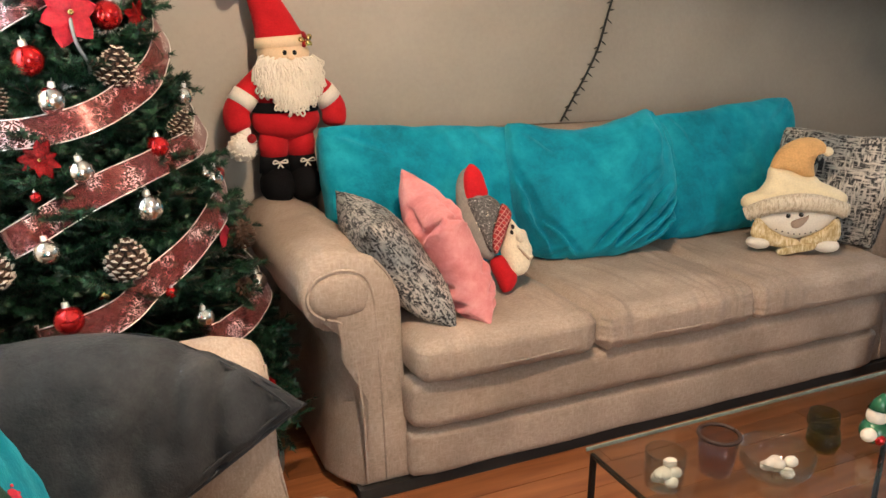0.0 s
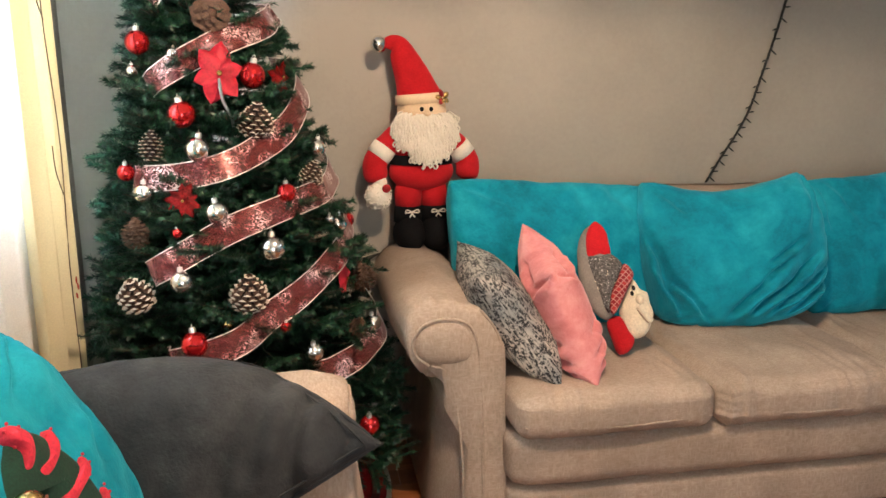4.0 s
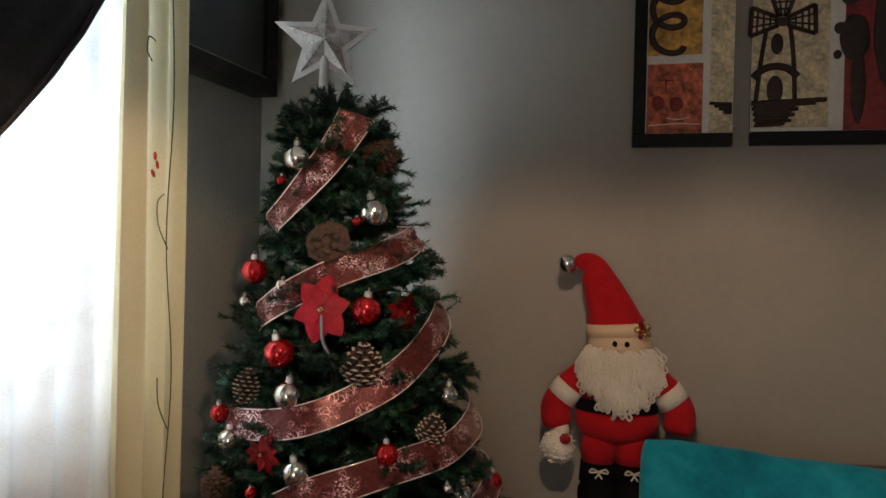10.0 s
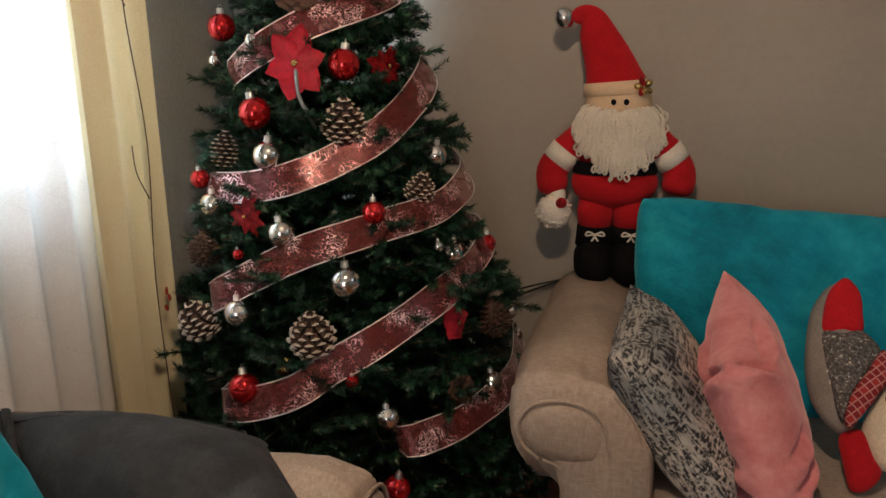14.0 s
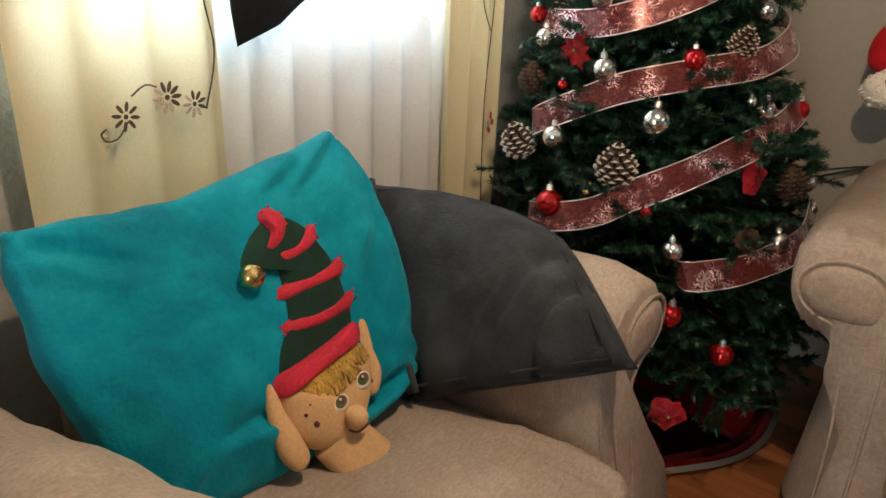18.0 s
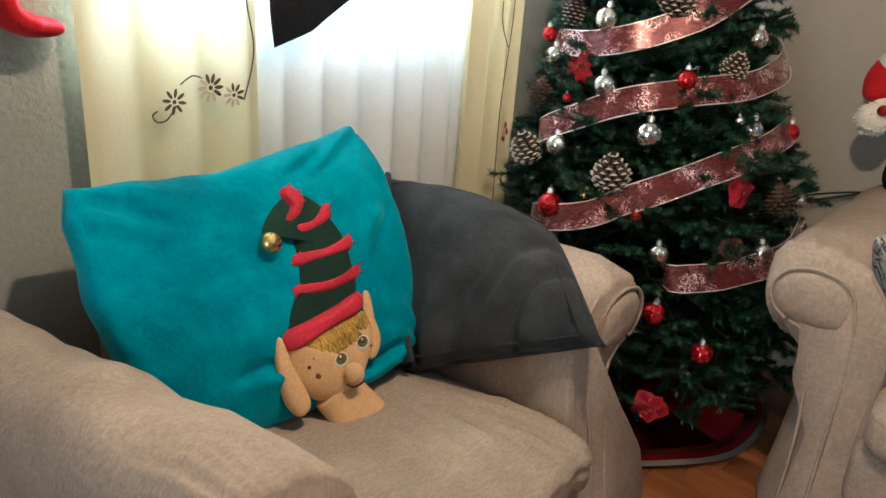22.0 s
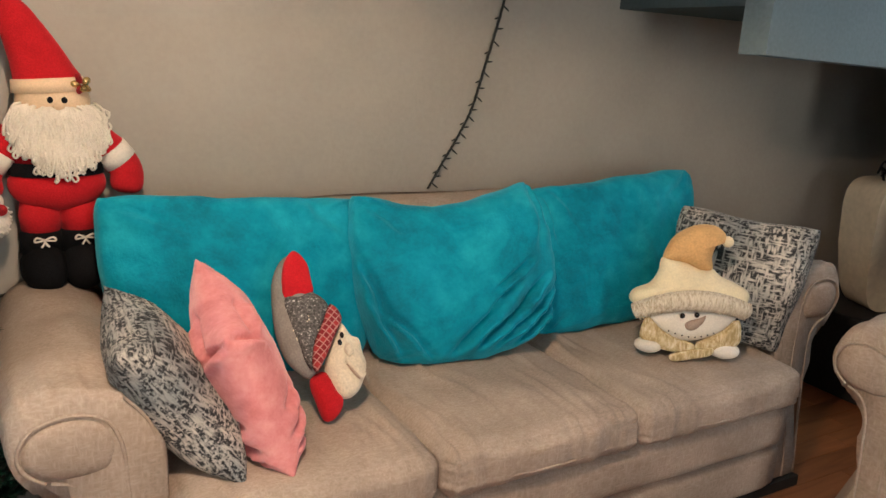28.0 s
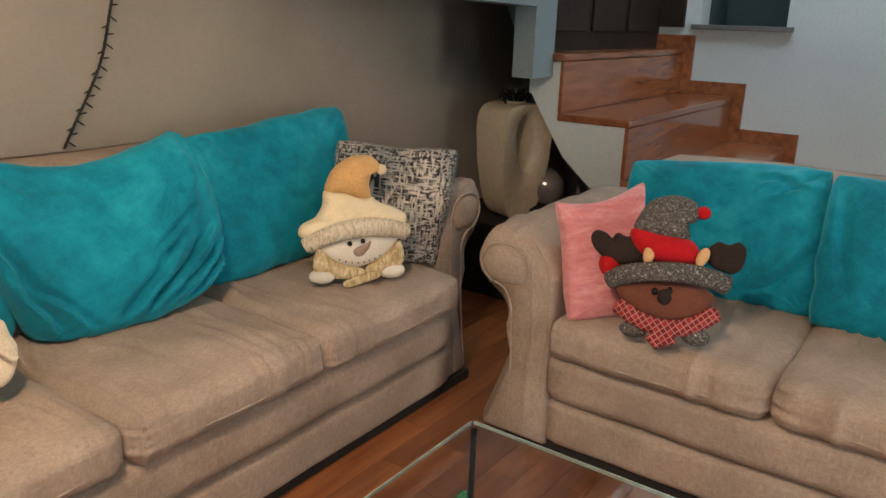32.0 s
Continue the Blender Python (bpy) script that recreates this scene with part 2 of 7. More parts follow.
def patchy(name, stops, scale=(18, 60, 60), rough=0.85, detail=5.0, bump=0.3, nap=0.0, nap_scale=6.0, tint=(1, 1, 1), cross=None):
    """A woven jacquard: broken light and dark dashes over several colours."""
    m = bpy.data.materials.new(name)
    m.use_nodes = True
    nt, n = m.node_tree, m.node_tree.nodes
    p = n["Principled BSDF"]
    tc = n.new("ShaderNodeTexCoord")
    outs = []
    for k in range(2):
        mp, no = n.new("ShaderNodeMapping"), n.new("ShaderNodeTexNoise")
        mp.inputs["Scale"].default_value = scale if k == 0 else cross or (scale[1], scale[0], scale[2])
        mp.inputs["Location"].default_value = (3.1 * k, 1.7, 0)
        no.inputs["Scale"].default_value, no.inputs["Detail"].default_value = 1.0, detail
        nt.links.new(tc.outputs["Object"], mp.inputs["Vector"])
        nt.links.new(mp.outputs["Vector"], no.inputs["Vector"])
        outs.append(no)
    mx = n.new("ShaderNodeMath")
    mx.operation = "MAXIMUM"
    nt.links.new(outs[0].outputs["Fac"], mx.inputs[0])
    nt.links.new(outs[1].outputs["Fac"], mx.inputs[1])
    cr = n.new("ShaderNodeValToRGB")
    cr.color_ramp.interpolation = "LINEAR"
    while len(cr.color_ramp.elements) < len(stops):
        cr.color_ramp.elements.new(0.5)
    for e, (pos, c) in zip(cr.color_ramp.elements, stops):
        e.position, e.color = pos, (*c, 1)
    nt.links.new(mx.outputs[0], cr.inputs["Fac"])
    nt.links.new(cr.outputs["Color"], p.inputs["Base Color"])
    if nap:
        big, ramp2, mul = n.new("ShaderNodeTexNoise"), n.new("ShaderNodeValToRGB"), n.new("ShaderNodeMix")
        big.inputs["Scale"].default_value, big.inputs["Detail"].default_value = nap_scale, 3.0
        nt.links.new(tc.outputs["Object"], big.inputs["Vector"])
        ramp2.color_ramp.elements[0].position, ramp2.color_ramp.elements[1].position = 0.38, 0.62
        ramp2.color_ramp.elements[0].color = (*[(1 - nap) * c for c in tint], 1)
        ramp2.color_ramp.elements[1].color = (1, 1, 1, 1)
        nt.links.new(big.outputs["Fac"], ramp2.inputs["Fac"])
        mul.data_type, mul.blend_type = "RGBA", "MULTIPLY"
        mul.inputs["Factor"].default_value = 1.0
        nt.links.new(cr.outputs["Color"], mul.inputs["A"])
        nt.links.new(ramp2.outputs["Color"], mul.inputs["B"])
        nt.links.new(mul.outputs["Result"], p.inputs["Base Color"])
    p.inputs["Roughness"].default_value = rough
    p.inputs["Specular IOR Level"].default_value = 0.25
    b = n.new("ShaderNodeBump")
    b.inputs["Strength"].default_value, b.inputs["Distance"].default_value = bump, 0.003
    nt.links.new(mx.outputs[0], b.inputs["Height"])
    nt.links.new(b.outputs["Normal"], p.inputs["Normal"])
    return m


def plush(name, lo, mid, hi, scale=7.0, sheen=0.5, fine=150.0, bump=0.5, stretch=(1.0, 1.0, 1.1), rough=0.8):
    """Short-pile cloth: the nap lies light and dark in brushed patches over a fine pile."""
    m = bpy.data.materials.new(name)
    m.use_nodes = True
    nt, n = m.node_tree, m.node_tree.nodes
    p = n["Principled BSDF"]
    tc, mp = n.new("ShaderNodeTexCoord"), n.new("ShaderNodeMapping")
    mp.inputs["Scale"].default_value = stretch
    mp.inputs["Rotation"].default_value = (0.0, 0.5, 0.0)
    nt.links.new(tc.outputs["Object"], mp.inputs["Vector"])
    tones = []
    for sc, detail, twist in ((scale, 4.0, 0.4), (scale * 4.5, 4.0, 0.3), (fine, 2.0, 0.0)):
        no = n.new("ShaderNodeTexNoise")
        no.inputs["Scale"].default_value, no.inputs["Detail"].default_value = sc, detail
        no.inputs["Roughness"].default_value, no.inputs["Distortion"].default_value = 0.62, twist
        nt.links.new(mp.outputs["Vector"], no.inputs["Vector"])
        tones.append(no.outputs["Fac"])
    for k, share in ((1, 0.26), (2, 0.10)):
        mx = n.new("ShaderNodeMix")
        mx.inputs["Factor"].default_value = share
        nt.links.new(tones[0], mx.inputs["A"])
        nt.links.new(tones[k], mx.inputs["B"])
        tones[0] = mx.outputs["Result"]
    cr = n.new("ShaderNodeValToRGB")
    el = cr.color_ramp.elements
    el[0].position, el[0].color, el[1].position, el[1].color = 0.37, (*lo, 1), 0.65, (*hi, 1)
    e = el.new(0.50)
    e.color = (*mid, 1)
    nt.links.new(tones[0], cr.inputs["Fac"])
    nt.links.new(cr.outputs["Color"], p.inputs["Base Color"])
    p.inputs["Roughness"].default_value, p.inputs["Specular IOR Level"].default_value = rough, 0.2
    p.inputs["Sheen Weight"].default_value, p.inputs["Sheen Roughness"].default_value = sheen, 0.45
    p.inputs["Sheen Tint"].default_value = (*[min(1, 0.12 + 1.5 * c) for c in hi], 1)
    for src, amount, deep in ((tones[1], 0.25, 0.006), (tones[2], bump, 0.002)):
        b = n.new("ShaderNodeBump")
        b.inputs["Strength"].default_value, b.inputs["Distance"].default_value = amount, deep
        nt.links.new(src, b.inputs["Height"])
        if p.inputs["Normal"].is_linked:
            nt.links.new(p.inputs["Normal"].links[0].from_socket, b.inputs["Normal"])
        nt.links.new(b.outputs["Normal"], p.inputs["Normal"])
    return m


def tartan(name, ground, deep, pale, size=34.0):
    """Woven checks: dark bands and fine pale lines crossing on a coloured ground."""
    m = bpy.data.materials.new(name)
    m.use_nodes = True
    nt, n = m.node_tree, m.node_tree.nodes
    p = n["Principled BSDF"]
    tc, mp = n.new("ShaderNodeTexCoord"), n.new("ShaderNodeMapping")
    mp.inputs["Rotation"].default_value = (0.0, 0.7, 0.0)
    nt.links.new(tc.outputs["Object"], mp.inputs["Vector"])
    colour = None
    for direction, scale, band in (("X", size * 0.5, (0.60, 0.70, deep)), ("Z", size * 0.5, (0.60, 0.70, deep)), ("X", size, (0.90, 0.95, pale)), ("Z", size, (0.90, 0.95, pale))):
        wv, cr, mx = n.new("ShaderNodeTexWave"), n.new("ShaderNodeValToRGB"), n.new("ShaderNodeMix")
        wv.bands_direction, wv.inputs["Scale"].default_value, wv.inputs["Distortion"].default_value = direction, scale, 0.4
        nt.links.new(mp.outputs["Vector"], wv.inputs["Vector"])
        cr.color_ramp.elements[0].position, cr.color_ramp.elements[1].position = band[0], band[1]
        nt.links.new(wv.outputs["Fac"], cr.inputs["Fac"])
        mx.data_type = "RGBA"
        nt.links.new(cr.outputs["Color"], mx.inputs["Factor"])
        if colour is None:
            mx.inputs["A"].default_value = (*ground, 1)
        else:
            nt.links.new(colour, mx.inputs["A"])
        mx.inputs["B"].default_value = (*band[2], 1)
        colour = mx.outputs["Result"]
    nt.links.new(colour, p.inputs["Base Color"])
    p.inputs["Roughness"].default_value, p.inputs["Specular IOR Level"].default_value = 0.9, 0.2
    return m


def needle_pvc(name, stops, rough=0.42):
    """Plastic needles, each with a tone of its own."""
    m = bpy.data.materials.new(name)
    m.use_nodes = True
    nt, n = m.node_tree, m.node_tree.nodes
    p = n["Principled BSDF"]
    geo, tc, no, mx, cr = n.new("ShaderNodeNewGeometry"), n.new("ShaderNodeTexCoord"), n.new("ShaderNodeTexNoise"), n.new("ShaderNodeMix"), n.new("ShaderNodeValToRGB")
    no.inputs["Scale"].default_value, no.inputs["Detail"].default_value = 16.0, 3.0
    nt.links.new(tc.outputs["Object"], no.inputs["Vector"])
    mx.inputs["Factor"].default_value = 0.45
    nt.links.new(geo.outputs["Random Per Island"], mx.inputs["A"])
    nt.links.new(no.outputs["Fac"], mx.inputs["B"])
    while len(cr.color_ramp.elements) < len(stops):
        cr.color_ramp.elements.new(0.5)
    for e, (pos, c) in zip(cr.color_ramp.elements, stops):
        e.position, e.color = pos, (*c, 1)
    nt.links.new(mx.outputs["Result"], cr.inputs["Fac"])
    nt.links.new(cr.outputs["Color"], p.inputs["Base Color"])
    p.inputs["Roughness"].default_value, p.inputs["Specular IOR Level"].default_value = rough, 0.4
    return m


def wood(name, lo, hi, scale=(1.5, 14, 14), rough=0.3, coat=0.4, per_piece=True):
    """Long grain with a tone that differs from piece to piece."""
    m = bpy.data.materials.new(name)
    m.use_nodes = True
    nt, n = m.node_tree, m.node_tree.nodes
    p = n["Principled BSDF"]
    tc, mp, no = n.new("ShaderNodeTexCoord"), n.new("ShaderNodeMapping"), n.new("ShaderNodeTexNoise")
    info = n.new("ShaderNodeObjectInfo")
    mp.inputs["Scale"].default_value = scale
    no.inputs["Scale"].default_value, no.inputs["Detail"].default_value, no.inputs["Distortion"].default_value = 2.0, 6.0, 0.6
    nt.links.new(tc.outputs["Object"], mp.inputs["Vector"])
    cx = n.new("ShaderNodeCombineXYZ")
    for k in range(3):
        nt.links.new(info.outputs["Random"], cx.inputs[k])
    sc = n.new("ShaderNodeVectorMath")
    sc.operation, sc.inputs["Scale"].default_value = "SCALE", 40.0
    nt.links.new(cx.outputs[0], sc.inputs[0])
    nt.links.new(sc.outputs[0], mp.inputs["Location"])
    nt.links.new(mp.outputs["Vector"], no.inputs["Vector"])
    cr = n.new("ShaderNodeValToRGB")
    cr.color_ramp.elements[0].position, cr.color_ramp.elements[1].position = 0.3, 0.7
    cr.color_ramp.elements[0].color, cr.color_ramp.elements[1].color = (*lo, 1), (*hi, 1)
    nt.links.new(no.outputs["Fac"], cr.inputs["Fac"])
    hs = n.new("ShaderNodeHueSaturation")
    mr = n.new("ShaderNodeMapRange")
    mr.inputs["To Min"].default_value, mr.inputs["To Max"].default_value = (0.75, 1.25) if per_piece else (1, 1)
    nt.links.new(info.outputs["Random"], mr.inputs["Value"])
    nt.links.new(mr.outputs["Result"], hs.inputs["Value"])
    nt.links.new(cr.outputs["Color"], hs.inputs["Color"])
    nt.links.new(hs.outputs["Color"], p.inputs["Base Color"])
    p.inputs["Roughness"].default_value, p.inputs["Coat Weight"].default_value, p.inputs["Coat Roughness"].default_value = rough, coat, 0.12
    b = n.new("ShaderNodeBump")
    b.inputs["Strength"].default_value, b.inputs["Distance"].default_value = 0.08, 0.002
    nt.links.new(no.outputs["Fac"], b.inputs["Height"])
    nt.links.new(b.outputs["Normal"], p.inputs["Normal"])
    return m


SOFA = patchy("sofa_chenille", [(0.40, (0.365, 0.284, 0.224)), (0.54, (0.42, 0.332, 0.267)), (0.70, (0.49, 0.395, 0.322))], scale=(60, 190, 190), cross=(190, 190, 50), rough=0.9, bump=0.3, nap=0.2, nap_scale=5.0)
SOFA_DARK = mat("sofa_underside", (0.02, 0.017, 0.015), 0.9, var=0.1)
TEAL = plush("teal_plush", (0.001, 0.155, 0.225), (0.002, 0.250, 0.350), (0.016, 0.365, 0.470), 5.0, 0.6, 120.0, 0.9)
CHARCOAL = plush("charcoal_fleece", (0.022, 0.025, 0.029), (0.036, 0.040, 0.045), (0.060, 0.064, 0.068), 8.0, 0.3, 150.0, 0.9)
PINK = plush("pink_velvet", (0.58, 0.175, 0.180), (0.69, 0.245, 0.250), (0.78, 0.36, 0.36), 11.0, 0.5, 170.0, 0.25, rough=0.65)
PINK_LOW = plush("pink_cut_velvet", (0.60, 0.20, 0.22), (0.70, 0.27, 0.29), (0.80, 0.42, 0.43), 15.0, 0.4, 110.0, 0.3, (1.0, 1.0, 3.0), 0.6)
JACQ = patchy("black_and_cream_jacquard", [(0.465, (0.030, 0.030, 0.032)), (0.505, (0.11, 0.107, 0.103)), (0.55, (0.40, 0.37, 0.33)), (0.65, (0.66, 0.60, 0.52))], scale=(19, 135, 150), cross=(115, 140, 28), detail=3.5, rough=0.55, nap=0.50, nap_scale=6.0, tint=(0.86, 1.0, 1.14))
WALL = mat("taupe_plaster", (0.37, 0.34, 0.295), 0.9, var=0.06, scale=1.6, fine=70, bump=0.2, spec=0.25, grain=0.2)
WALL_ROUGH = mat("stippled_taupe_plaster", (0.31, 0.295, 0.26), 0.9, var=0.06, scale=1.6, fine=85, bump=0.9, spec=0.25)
WALL_BLUE = mat("pale_blue_plaster", (0.50, 0.56, 0.58), 0.85, var=0.05, scale=1.5, fine=80, bump=0.2, spec=0.25)
# pale blue plaster darkened in colour, for the landing wall's weaker light
WALL_BLUE_DIM = mat("dimmed_blue_plaster", (0.20, 0.26, 0.285), 0.85, var=0.06, scale=2, fine=80, bump=0.2, spec=0.25)
# the shade under the stairs is put into this plaster's colour
WALL_SHADE = mat("shade_dark_plaster", (0.07, 0.10, 0.11), 0.85, var=0.06, scale=2, fine=80, bump=0.2, spec=0.25)
CEIL = mat("white_ceiling", (0.80, 0.78, 0.73), 0.9, var=0.03, scale=1, fine=90, bump=0.15)
PLANK = wood("orange_laminate", (0.20, 0.065, 0.022), (0.36, 0.135, 0.05))
STAIR = wood("stair_hardwood", (0.17, 0.05, 0.018), (0.33, 0.115, 0.042), rough=0.25, coat=0.6)
BLACK_WOOD = mat("black_stained_frame", (0.010, 0.009, 0.008), 0.55, spec=0.2, var=0.2, fine=40, bump=0.1)
RED_FELT = mat("red_felt", (0.50, 0.012, 0.018), 0.9, var=0.12, scale=14, fine=250, bump=0.3, sheen=0.3, spec=0.15)
RED_CLOTH = mat("red_ribbed_trim", (0.62, 0.02, 0.05), 0.8, var=0.15, scale=20, fine=200, bump=0.3, sheen=0.3)
GREEN_FELT = mat("dark_green_felt", (0.003, 0.034, 0.019), 0.9, var=0.2, scale=14, fine=250, bump=0.3, sheen=0.2)
SKIN = mat("tan_felt", (0.72, 0.44, 0.21), 0.85, var=0.08, scale=9, fine=200, bump=0.15, sheen=0.2)
SKIN_PALE = mat("pale_cream_stocking_cloth", (0.74, 0.55, 0.36), 0.85, var=0.06, scale=9, fine=220, bump=0.15, sheen=0.2)
CAP_CREAM = mat("pale_yellow_fleece", (0.82, 0.70, 0.46), 0.95, var=0.06, scale=12, fine=180, bump=0.4, sheen=0.3)
SCARF_TAN = patchy("straw_knit", [(0.44, (0.40, 0.29, 0.13)), (0.56, (0.58, 0.46, 0.26)), (0.7, (0.74, 0.65, 0.46))], scale=(60, 160, 40))
YARN = mat("blond_yarn", (0.60, 0.36, 0.07), 0.9, var=0.3, scale=20, fine=60, bump=0.5, stretch=(6, 6, 1))
CREAM = mat("cream_fleece", (0.74, 0.64, 0.48), 0.95, var=0.1, scale=12, fine=160, bump=0.5, sheen=0.3)
WHITE_FELT = mat("off_white_felt", (0.78, 0.72, 0.62), 0.9, var=0.06, scale=10, fine=200, bump=0.2)
OCHRE = mat("ochre_fleece", (0.66, 0.385, 0.155), 0.95, var=0.10, scale=14, fine=160, bump=0.4, sheen=0.35)
KNIT = patchy("oatmeal_knit", [(0.44, (0.50, 0.42, 0.30)), (0.56, (0.66, 0.58, 0.45)), (0.7, (0.76, 0.69, 0.56))], scale=(150, 150, 40))
PLAID = tartan("red_plaid", (0.36, 0.035, 0.038), (0.22, 0.022, 0.027), (0.46, 0.22, 0.20), 22.0)
GREY_KNIT = patchy("grey_flecked_knit", [(0.45, (0.06, 0.057, 0.054)), (0.58, (0.12, 0.114, 0.108)), (0.66, (0.22, 0.21, 0.2)), (0.71, (0.6, 0.58, 0.54))], scale=(120, 170, 170))
GREY_FELT = mat("warm_grey_felt", (0.24, 0.215, 0.19), 0.95, var=0.12, scale=12, fine=200, bump=0.25)
BROWN_FELT = mat("brown_felt", (0.17, 0.055, 0.03), 0.9, var=0.12, scale=12, fine=200, bump=0.25, sheen=0.2)
DARK_FELT = mat("dark_brown_felt", (0.025, 0.015, 0.012), 0.95, var=0.15, fine=220, bump=0.3)
BLACK_FELT = mat("black_felt", (0.008, 0.008, 0.009), 0.95, var=0.2, fine=220, bump=0.3, spec=0.1)
BEAD = mat("black_bead", (0.01, 0.008, 0.008), 0.08, var=0.02, bump=0)
NEEDLE = needle_pvc("pvc_needles", [(0.22, (0.002, 0.009, 0.006)), (0.47, (0.006, 0.031, 0.017)), (0.64, (0.017, 0.070, 0.034)), (0.87, (0.055, 0.140, 0.066))])
STEM = mat("twig_wire", (0.05, 0.032, 0.02), 0.8, var=0.2)
SILVER = mat("silver_bauble", (0.88, 0.87, 0.84), 0.17, 1.0, var=0.02, bump=0)
RED_BALL = mat("red_bauble", (0.62, 0.012, 0.016), 0.12, 0.75, var=0.04, bump=0, coat=0.7)
GOLD = mat("gold_metal", (0.72, 0.50, 0.20), 0.22, 1.0, var=0.06, bump=0)
CAP = mat("silver_cap", (0.75, 0.74, 0.72), 0.3, 1.0, var=0.06, bump=0.1)
CONE = mat("pine_cone_scale", (0.105, 0.055, 0.034), 0.8, var=0.35, scale=14, fine=80, bump=0.3)
CONE_BROWN = mat("brown_scale_tip", (0.20, 0.105, 0.062), 0.8, var=0.25, scale=20, fine=90, bump=0.2)
CONE_TIP = mat("frosted_scale_tip", (0.50, 0.43, 0.36), 0.85, var=0.2, scale=20, fine=90, bump=0.2)
PETAL = mat("poinsettia_silk", (0.70, 0.022, 0.055), 0.55, var=0.12, scale=25, fine=160, bump=0.2, sheen=0.4)
GLITTER = mat("glitter_poinsettia", (0.42, 0.008, 0.012), 0.3, 0.4, var=0.4, scale=60, fine=400, bump=0.6)
WHITE_PLASTIC = mat("white_glitter_plastic", (0.82, 0.82, 0.80), 0.35, var=0.06, scale=40, fine=300, bump=0.25)
SILVER_LEAF = mat("silver_facet", (0.78, 0.78, 0.78), 0.30, 0.3, var=0.25, scale=60, fine=350, bump=0.4)
SATIN = mat("black_satin", (0.020, 0.019, 0.020), 0.45, var=0.3, scale=60, fine=300, bump=0.3, sheen=0.6)
YELLOW_CLOTH = cloth_sheer("pale_yellow_curtain_cloth", (0.78, 0.70, 0.47), 0.02, glow=0.10)
LACE = cloth_sheer("white_lace_voile", (0.80, 0.78, 0.74), 0.035, lace=0.03, glow=0.14)
THREAD = mat("brown_embroidery", (0.09, 0.055, 0.03), 0.7, var=0.2, fine=300)
THREAD_PALE = mat("pale_embroidery", (0.62, 0.46, 0.36), 0.7, var=0.2, fine=300)
THREAD_RED = mat("red_embroidery", (0.55, 0.06, 0.03), 0.7, var=0.2, fine=300)
GLASS = thin_glass("table_glass", (0.91, 0.94, 0.93))
GLASS_EDGE = mat("ground_glass_edge", (0.42, 0.50, 0.46), 0.2, var=0.1, scale=30, bump=0, coat=0.6)
BROWN_GLASS = thin_glass("smoked_violet_glass", (0.82, 0.76, 0.78))
CABLE = mat("dark_green_wire", (0.012, 0.014, 0.01), 0.5, var=0.2)
CERAMIC = mat("cream_glazed_vase", (0.60, 0.53, 0.41), 0.35, var=0.07, scale=6, fine=40, bump=0.08, coat=0.3)
SMOKE = mat("grey_balloon", (0.20, 0.19, 0.20), 0.22, var=0.06, scale=4, fine=30, bump=0, coat=0.4)
DARK = mat("dark_cloth", (0.012, 0.010, 0.010), 0.9, var=0.3)
CANVAS = mat("buff_canvas", (0.80, 0.66, 0.42), 0.8, var=0.22, scale=30, fine=90, bump=0.2)
CANVAS_WHITE = mat("off_white_canvas", (0.84, 0.81, 0.74), 0.8, var=0.05, scale=12, fine=120, bump=0.2)
CANVAS_OCHRE = mat("ochre_canvas", (0.80, 0.42, 0.10), 0.8, var=0.3, scale=25, fine=60, bump=0.2)
CANVAS_RED = mat("brick_red_canvas", (0.66, 0.18, 0.09), 0.8, var=0.35, scale=30, fine=80, bump=0.2)
PAINT_DARK = mat("dark_brown_paint", (0.040, 0.019, 0.012), 0.6, var=0.2)
PAINT_RED = mat("wine_red_paint", (0.27, 0.03, 0.028), 0.6, var=0.2)
DARK_PICTURE = mat("dark_green_print", (0.02, 0.035, 0.035), 0.25, var=0.5, scale=12, fine=30, bump=0.0, dark=(0.008, 0.010, 0.011))
STONE = mat("white_pebble", (0.62, 0.58, 0.50), 0.7, var=0.1, scale=20)
GREEN_GLAZE = mat("green_glaze", (0.02, 0.13, 0.06), 0.25, var=0.15, scale=20, bump=0, coat=0.4)
OLIVE_GLASS = thin_glass("olive_glass", (0.62, 0.62, 0.30))
OLIVE_FELT = mat("olive_thread", (0.12, 0.14, 0.04), 0.8, var=0.15, fine=300, bump=0.2)
NOSE_TAN = mat("taupe_felt", (0.40, 0.29, 0.22), 0.9, var=0.1, fine=200, bump=0.2)
WINDOW_GLASS = glass("window_glass", (1, 1, 1))
METAL_GREY = mat("grey_metal", (0.25, 0.26, 0.27), 0.4, 0.8, var=0.08, bump=0)
LAMP_SHADE = mat("brown_lamp_shade", (0.05, 0.035, 0.02), 0.7, var=0.1)


